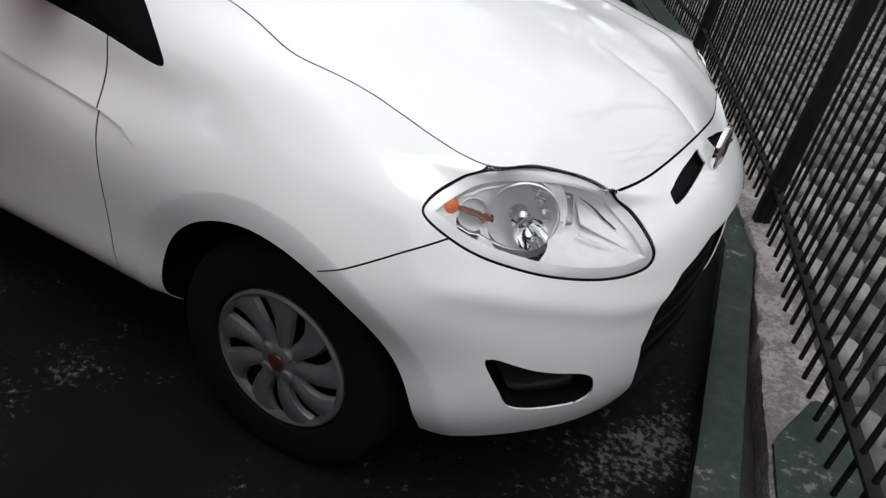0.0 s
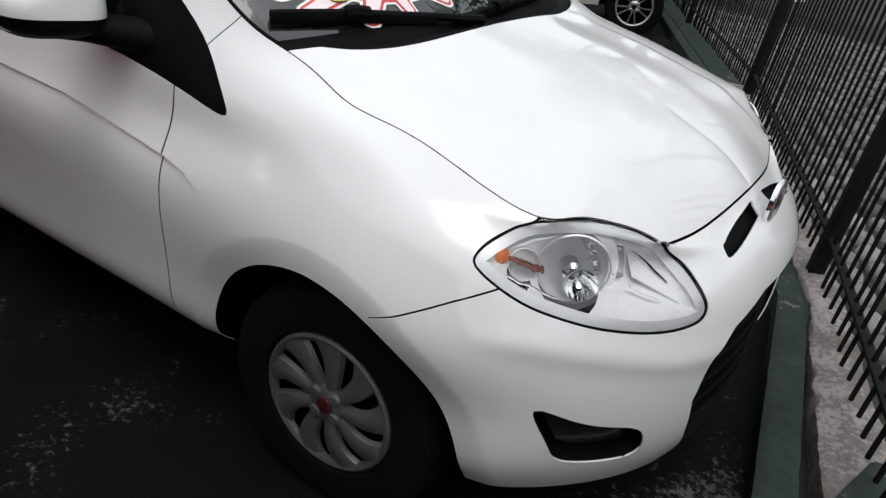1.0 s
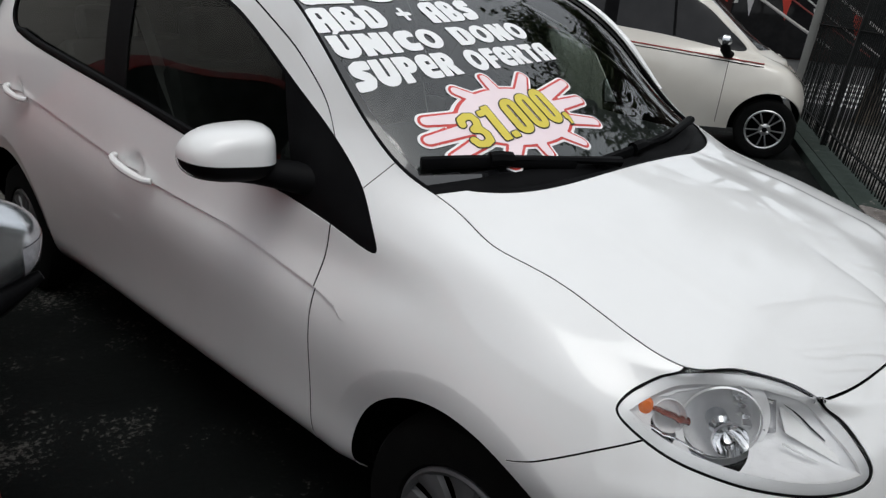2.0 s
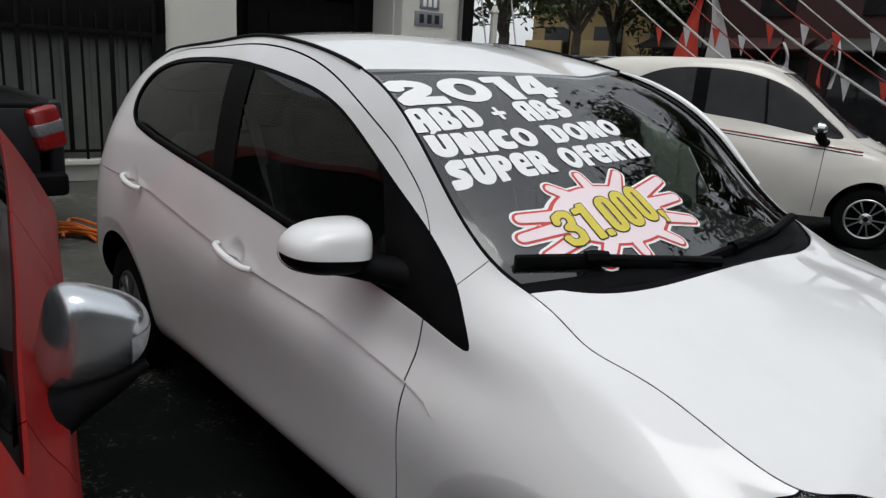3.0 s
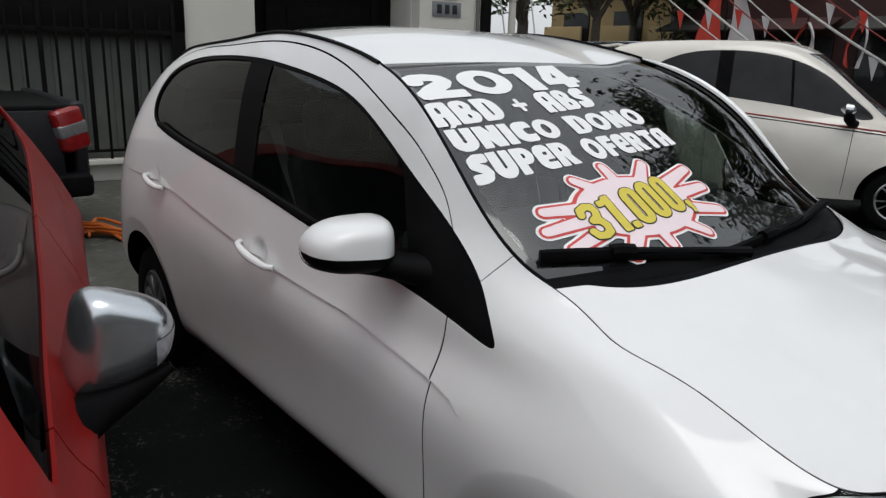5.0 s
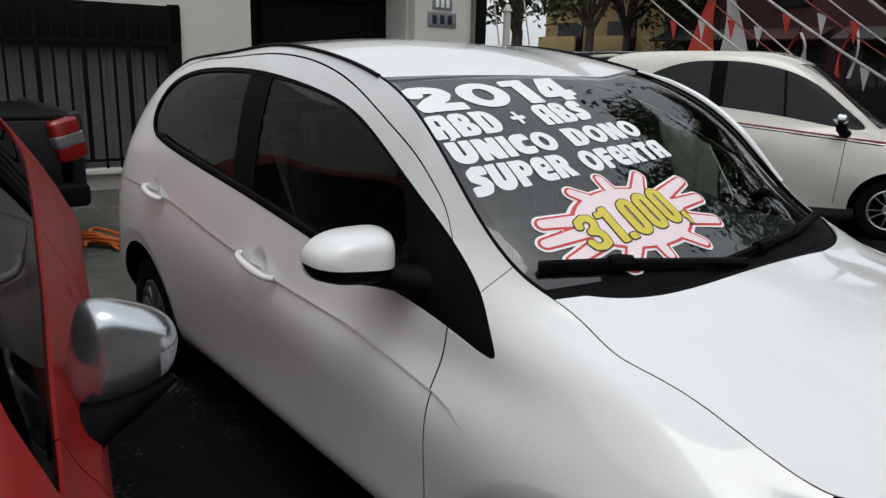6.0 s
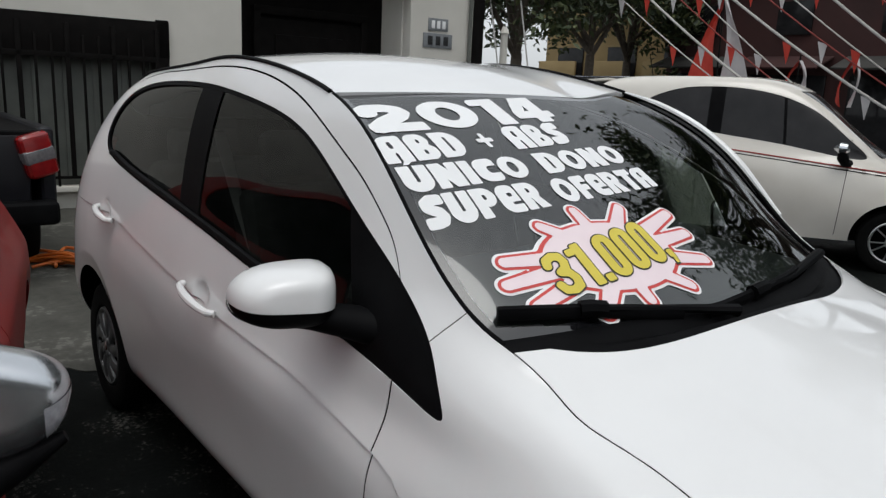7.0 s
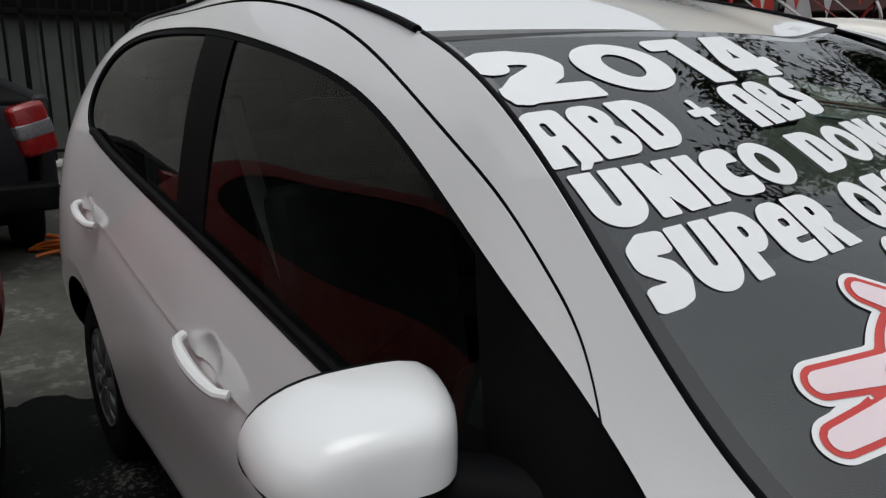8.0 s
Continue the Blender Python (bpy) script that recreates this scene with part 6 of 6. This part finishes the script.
part("chassis", box((2.7, 1.2, .2), pose(-1.45, 0, .42), .03), LINER, pick)
for sy in (-1, 1):
    road_wheel(pick, "wheel", pose(-2.35, sy * .68, .31, 0, 0, 0 if sy < 0 else 180), .31, .19, .21, HUBCAP, 6, "cover", 1)

# ---- beyond the yard ----
BARK = surface("bark", (0.05, 0.04, 0.03), (0.10, 0.08, 0.06), 9, (0.85, 0.95), relief=0.01, fine=30)
OCHRE = surface("ochre_render", (0.28, 0.20, 0.09), (0.36, 0.26, 0.12), .5, (0.75, 0.9), relief=0.004, fine=20)
MAROON = surface("maroon_render", (0.026, 0.008, 0.007), (0.05, 0.013, 0.011), .7, (0.7, 0.9))
GREY_WALL = surface("grey_render", (0.16, 0.155, 0.145), (0.25, 0.245, 0.23), .6, (0.75, 0.9), relief=0.004, fine=20)
# kept dark so that the side glass mirrors a dark wall
DARK_WALL = surface("dark_render", (0.02, 0.019, 0.017), (0.05, 0.047, 0.042), .8, (0.8, 0.95), relief=0.004, fine=20)
ASPHALT = surface("asphalt", (0.035, 0.035, 0.036), (0.06, 0.06, 0.06), 1.5, (0.75, 0.9), relief=0.004, fine=90)
ROAD_PAINT = surface("road_paint", (0.5, 0.5, 0.48), (0.68, 0.68, 0.66), 6, (0.6, 0.8))
FLAG_R = surface("red_cloth", (0.50, 0.035, 0.02), (0.60, 0.06, 0.035), 4, (0.7, 0.85))
FLAG_W = surface("white_cloth", (0.55, 0.52, 0.52), (0.66, 0.63, 0.63), 4, (0.7, 0.85))
ROPE_W = surface("pale_cord", (0.42, 0.40, 0.38), (0.55, 0.53, 0.5), 8, (0.7, 0.85))
ROPE_R = surface("red_cord", (0.20, 0.03, 0.025), (0.28, 0.05, 0.04), 8, (0.7, 0.85))
ORANGE = surface("orange_hose", (0.50, 0.11, 0.015), (0.62, 0.16, 0.025), 12, (0.4, 0.6))


def leaf_material():
    m, nt, b = nodes_of("leaves")
    g = nt.nodes.new("ShaderNodeNewGeometry")
    r = ramp(nt, g.outputs["Random Per Island"], [(0.0, (0.018, 0.03, 0.010)), (0.55, (0.045, 0.065, 0.02)), (1.0, (0.09, 0.10, 0.035))])
    nt.links.new(r.outputs[0], b.inputs["Base Color"])
    b.inputs["Roughness"].default_value = 0.55
    return m


LEAF = leaf_material()


def tree(x, y, trunk_h, crown_z, crown, leaves, size, label):
    """A tapered trunk, forked limbs and a loose crown of small leaves in clumps."""
    t = thing("tree", label, "tree", pose(x, y, 0), "trees round the yard")
    lean = [(0, 0, 0), (.05, -.04, trunk_h * .4), (-.04, .08, trunk_h * .8), (0, .05, trunk_h)]
    vs, fs = tube(lean, [.20, .16, .14, .12], 12)
    from_data("trunk", vs, fs, BARK, t)
    clumps = []
    for k in range(9):
        a = 2 * math.pi * k / 9 + random.uniform(-.3, .3)
        rr = random.uniform(.45, .95)
        e = Vector((math.cos(a) * crown[0] * rr, math.sin(a) * crown[1] * rr, crown_z + random.uniform(-.5, .7) * crown[2]))
        st = Vector((0, .05, trunk_h * random.uniform(.75, 1)))
        mid = st.lerp(e, .5) + Vector((random.uniform(-.3, .3), random.uniform(-.3, .3), random.uniform(.1, .5)))
        vs, fs = tube([st, st.lerp(mid, .5), mid, mid.lerp(e, .6), e], [.085, .07, .05, .035, .015], 8)
        from_data("limb", vs, fs, BARK, t)
        clumps += [e, mid.lerp(e, .5), e + Vector((random.uniform(-.6, .6), random.uniform(-.6, .6), random.uniform(-.5, .5)))]
    for _ in range(26):
        v = Vector((random.gauss(0, .45) * crown[0], random.gauss(0, .45) * crown[1], crown_z + random.gauss(0, .45) * crown[2]))
        clumps.append(v)
    vs, fs = [], []
    for _ in range(leaves):
        c = random.choice(clumps)
        p = c + Vector((random.gauss(0, .34), random.gauss(0, .34), random.gauss(0, .26)))
        q = Euler((random.uniform(-1, 1), random.uniform(-1, 1), random.uniform(0, 6.28))).to_matrix()
        s = size * random.uniform(.6, 1.3)
        i = len(vs)
        for lx, ly, lz in ((-1, 0, 0), (-.2, .42, .06), (1, 0, -.12), (-.2, -.42, .06)):
            vs.append(p + q @ Vector((lx * s, ly * s, lz * s)))
        fs.append((i, i + 1, i + 2, i + 3))
    from_data("crown", vs, fs, LEAF, t, "loose green crown of small leaves", 0)
    return t


tree(-13.2, 11.6, 3.0, 4.6, (2.6, 2.6, 2.4), 9000, .11, "broad leafy street tree behind the yard")
tree(-15.5, 17.0, 3.4, 5.6, (3.2, 3.0, 3.0), 8000, .13, "tall leafy tree in front of the flats")
tree(-2.0, 9.5, 4.2, 6.3, (2.7, 2.4, 1.7), 9000, .10, "spreading pavement tree outside the fence")
tree(-16.8, 20.5, 3.4, 5.4, (3.4, 3.0, 2.6), 7000, .13, "leafy tree across the street")
tree(4.5, 16.5, 3.4, 5.4, (3.2, 3.0, 2.6), 6000, .13, "leafy tree across the street")

# road, stripes and the far side of the street
strip_slab("road", (lambda y: -14, (9.6, 26)), (lambda y: 30.0, 0), -.05, .062, ASPHALT, "grey asphalt street beyond the pavement", "road", 0, 2, 6)
for k in range(5):
    tagged(part("road_stripe", box((3.4, .42, .006), pose(-3.0 + .10 * k, 11.2 + .95 * k, .066), .001), ROAD_PAINT), "worn white crossing stripe on the road", "road marking", "crossing stripes")


def flats():
    b = thing("apartment_building", "ochre apartment building with balconies behind the trees", "building", pose(-20.2, 24.5, 0))
    part("wall", box((9.0, 5.0, 13.0), pose(0, 2.5, 6.5), .02), OCHRE, b)
    part("roof", box((9.4, 5.4, .25), pose(0, 2.5, 13.1), .03), GREY_WALL, b)
    for lv in range(4):
        for k in range(3):
            x, z = -2.9 + 2.9 * k, 2.4 + 2.75 * lv
            w = part("window", box((1.5, .10, 1.25), pose(x, -.03, z + .55), .01), DARK_GLASS, b)
            part("window_frame", box((1.62, .06, .07), pose(x, -.08, z + 1.2), .01), OCHRE, w)
            bal = part("balcony", box((2.2, .95, .16), pose(x, -.47, z - .28), .02), OCHRE, b)
            part("balcony_wall", box((2.2, .10, .75), pose(x, -.90, z + .16), .02), OCHRE, bal)
    return b


flats()


def shops():
    b = thing("shop_row", "dark maroon shop row with shaded fronts", "building", pose(-3.0, 21.5, 0))
    part("wall", box((28, 4.0, 5.2), pose(1.2, 2, 2.6), .02), MAROON, b)
    part("parapet", box((28.3, .3, .5), pose(1.2, -.05, 5.3), .02), GREY_WALL, b)
    for k in range(9):
        x = -11.4 + 3.1 * k
        d = part("shop_front", box((2.4, .12, 2.3), pose(x, -.04, 1.25), .01), DARK_GLASS, b)
        part("awning", box((2.7, 1.1, .06), pose(x, -.55, 2.75, 20, 0, 0), .01), MAROON if k % 2 else DARK_WALL, b)
        part("upper_window", box((1.1, .10, 1.0), pose(x, -.04, 4.1), .01), DARK_GLASS, b)
    return b


shops()
# unseen walls, added to block low sky and darken the surroundings
tagged(part("wall_west", box((.25, 16, 5.0), pose(-9.4, -14.6, 2.5)), GREY_WALL), "added unseen plain rendered wall that closes off low sky", "wall", kind="structure")
tagged(part("wall_south", box((12, .25, 3.4), pose(-3.5, -6.4, 1.7)), DARK_WALL), "added unseen dark wall beside the yard that blocks low sky", "wall", kind="structure")
tagged(part("street_front", box((.4, 46, 5.6), pose(16.5, 4, 2.8)), GREY_WALL), "added unseen plain rendered wall across the side street that blocks low sky", "wall", kind="structure")


# sail flags, bunting and cords
def sail_flag(apex, left, mid, right, low):
    f = thing("sail_flag", "tall red and white sail-shaped advertising flag", "flag")
    a = Vector(apex)
    for p, q, mat in ((left, mid, FLAG_R), (mid, right, FLAG_W)):
        vs, fs = [], []
        for i in range(11):
            t = i / 10
            for j in range(5):
                s = j / 4
                e = Vector(p).lerp(Vector(q), s)
                c = a.lerp(e, t) + Vector((0, .12 * math.sin(3.1 * s + 2 * t), 0)) + Vector((-.10 * math.sin(math.pi * t) * (1 if mat is FLAG_R else -1), 0, 0))
                vs.append(c)
        for i in range(10):
            for j in range(4):
                fs.append((i * 5 + j, i * 5 + j + 1, i * 5 + j + 6, i * 5 + j + 5))
        n = len(vs)
        vs += [v + Vector((0, .012, 0)) for v in vs]
        fs += [tuple(k + n for k in q2[::-1]) for q2 in fs]
        from_data("cloth", vs, fs, mat, f)
    part("pole", rod((mid[0], mid[1] + .03, 0), (apex[0], apex[1] + .03, apex[2] + .1), .025, .015, 8), IRON, f)
    return f


sail_flag((-9.05, 13.9, 3.75), (-9.85, 13.9, 2.0), (-9.0, 13.9, 1.95), (-8.15, 13.9, 1.9), 0)
sail_flag((-6.70, 13.0, 2.35), (-7.0, 13.0, 1.75), (-6.75, 13.0, 1.7), (-6.45, 13.0, 1.68), 0)
sail_flag((-5.75, 13.2, 2.45), (-6.05, 13.2, 1.6), (-5.85, 13.2, 1.5), (-5.65, 13.2, 1.5), 0)
bunt = thing("bunting", "pale and red bunting cords slung with small pennants", "bunting")
for k in range(11):
    x0, z0 = -11.6 + .62 * k, 4.25 + .05 * (k % 3)
    p0, p1 = Vector((x0, 12.6 + .1 * (k % 4), z0)), Vector((x0 + 5.6, 12.2 + .1 * (k % 3), z0 - 3.45 - .12 * (k % 4)))
    pts = [p0.lerp(p1, i / 14) + Vector((0, 0, -.16 * math.sin(math.pi * i / 14))) for i in range(15)]
    vs, fs = tube(pts, .026 if k % 3 == 1 else .014, 6)
    cord = from_data("cord", vs, fs, (ROPE_W, ROPE_W, ROPE_R)[k % 3], bunt)
    for i in range(2, 13, 4):
        c = pts[i]
        w = .09
        pv = [c + Vector((-w, 0, 0)), c + Vector((w, 0, -.06)), c + Vector((.02, .02, -.42)), c + Vector((-w, .012, 0)), c + Vector((w, .012, -.06)), c + Vector((.02, .032, -.42))]
        from_data("pennant", pv, [(0, 2, 1), (3, 4, 5), (0, 1, 4, 3), (1, 2, 5, 4), (2, 0, 3, 5)], (FLAG_W, FLAG_R)[(i // 4 + k) % 2], cord, "", 0)
for k, (px, pz) in enumerate(((-14.2, 5.0), (-13.4, 5.0), (-12.4, 5.0))):
    vs, fs = tube([(px, 10.5, pz), (px + .45, 10.5, pz - 1.6), (px + .8, 10.5, pz - 3.0)], .018, 6)
    from_data("hanging_cord", vs, fs, ROPE_W, bunt)
pole = thing("street_pole", "thin pale metal pole at the pavement edge", "pole")
part("shaft", rod((-2.95, 9.3, 0), (-2.55, 9.3, 5.5), .06, .05, 12), GREY_WALL, pole)
part("foot", rod((-2.95, 9.3, .05), (-2.94, 9.3, .25), .10, .08, 12), GREY_WALL, pole)


# dark estate car behind the small one
suv = thing("dark_estate_car", "dark navy estate car with silver roof rails", "car", pose(-7.2, 8.6, 0))
part("body", box((4.3, 1.75, .72), pose(0, 0, .72), .14, 4), NAVY, suv)
bm = box((2.7, 1.45, .62), pose(-.25, 0, 1.42), .16, 4)
part("cabin", bm, NAVY, suv)
for sy in (-1, 1):
    part("side_window", box((2.2, .02, .36), pose(-.25, sy * .725, 1.42), .006), DARK_GLASS, suv)
    vs, fs = tube([(-1.3, sy * .60, 1.74), (-1.2, sy * .60, 1.79), (.6, sy * .60, 1.79), (.75, sy * .60, 1.73)], .022, 8)
    from_data("roof_rail", vs, fs, SATIN, suv, "silver roof rail")
for x in (-1.35, 1.35):
    for sy in (-1, 1):
        road_wheel(suv, "wheel", pose(x, sy * .80, .33, 0, 0, 0 if sy < 0 else 180), .33, .2, .22, ALLOY, 5, "cover", 1)
part("windscreen", box((.03, 1.2, .50), pose(1.12, 0, 1.40, 0, -32, 0), .006), DARK_GLASS, suv)

hose = thing("garden_hose", "tangled orange hose lying on the concrete", "hose")
hr = random.Random(8)
for k in range(13):
    a = Vector((-5.12 + hr.uniform(-.14, .10), -.18 + hr.uniform(-.06, .10), .03))
    b = Vector((-5.45 - hr.uniform(0, .65), -.56 + hr.uniform(-.08, .16), .03))
    bow = Vector((hr.uniform(-.30, .20), hr.uniform(-.04, .12), hr.uniform(.01, .09)))
    pts = [a.lerp(b, u) + bow * (4 * u * (1 - u)) + Vector((.03 * math.sin(9 * u + k), .02 * math.cos(7 * u + k), 0)) for u in np.linspace(0, 1, 14)]
    vs, fs = tube(pts, .013, 6)
    from_data("coil", vs, fs, ORANGE, hose)


# cobbles beyond the fence, laid in courses along it
STONE = surface("cobble_stone", (0.07, 0.066, 0.06), (0.20, 0.19, 0.178), 3, (0.6, 0.85), relief=0.004, fine=60)


def stone_material():
    m, nt, b = nodes_of("varied_stone")
    o = nt.nodes.new("ShaderNodeObjectInfo")
    n = noise_node(nt, 26, 5)
    add = nt.nodes.new("ShaderNodeMath")
    add.operation = "MULTIPLY_ADD"
    add.inputs[1].default_value = 0.45
    nt.links.new(n.outputs["Fac"], add.inputs[0])
    mul = nt.nodes.new("ShaderNodeMath")
    mul.operation = "MULTIPLY"
    mul.inputs[1].default_value = 0.6
    nt.links.new(o.outputs["Random"], mul.inputs[0])
    nt.links.new(mul.outputs[0], add.inputs[2])
    r = ramp(nt, add.outputs[0], [(0.15, (0.05, 0.047, 0.042)), (0.55, (0.13, 0.122, 0.112)), (0.9, (0.30, 0.285, 0.265))])
    nt.links.new(r.outputs[0], b.inputs["Base Color"])
    b.inputs["Roughness"].default_value = 0.75
    bump(nt, b, n.outputs["Fac"], 0.6, 0.006)
    return m


COBBLE = stone_material()
shapes = []
for k in range(7):
    m = 9
    vs = []
    rr = [random.uniform(.85, 1.1) for _ in range(m)]
    for lev, (sc, z) in enumerate(((1.0, -.03), (.97, .018), (.80, .034))):
        for j in range(m):
            a = 2 * math.pi * j / m
            kx = (abs(math.cos(a)) ** 3 + abs(math.sin(a)) ** 3) ** (-1 / 3)
            vs.append((.078 * math.cos(a) * kx * rr[j] * sc, .058 * math.sin(a) * kx * rr[j] * sc, z))
    vs.append((0, 0, .038))
    fs = [(l * m + j, l * m + (j + 1) % m, (l + 1) * m + (j + 1) % m, (l + 1) * m + j) for l in range(2) for j in range(m)]
    fs += [(2 * m + j, 2 * m + (j + 1) % m, 3 * m) for j in range(m)]
    me = bpy.data.meshes.new("cobble")
    me.from_pydata(vs, [], fs)
    me.materials.append(COBBLE)
    me.polygons.foreach_set("use_smooth", [True] * len(me.polygons))
    shapes.append((me, vs, fs))
count = 0
far_v, far_f = [], []
for row in range(34):
    w = .17 + .132 * row
    y = -2.2 + random.uniform(0, .1)
    while y < 8.5 - row * .05:
        y += .168 + random.uniform(-.012, .02)
        px = fence_x(y) + w * 1.05 + random.uniform(-.01, .01)
        rot = math.degrees(math.atan2(1, -.33)) + random.uniform(-7, 7)
        sc = random.uniform(.92, 1.08)
        mt = pose(px, y, .058 + random.uniform(-.006, .008), random.uniform(-3, 3), random.uniform(-3, 3), rot) @ Matrix.Diagonal((sc, sc, 1, 1))
        me, vs, fs = random.choice(shapes)
        if row < 9 and -.9 < y < 3.0 and count < 290:
            ob = new("cobble", me)
            ob.parent = pavement
            ob.matrix_basis = mt
            count += 1
        else:
            i = len(far_v)
            far_v += [mt @ Vector(v) for v in vs]
            far_f += [tuple(i + q for q in f) for f in fs]
ob = from_data("cobbles", far_v, far_f, STONE, pavement, "", 60)
tagged(ob, kind="stuff")
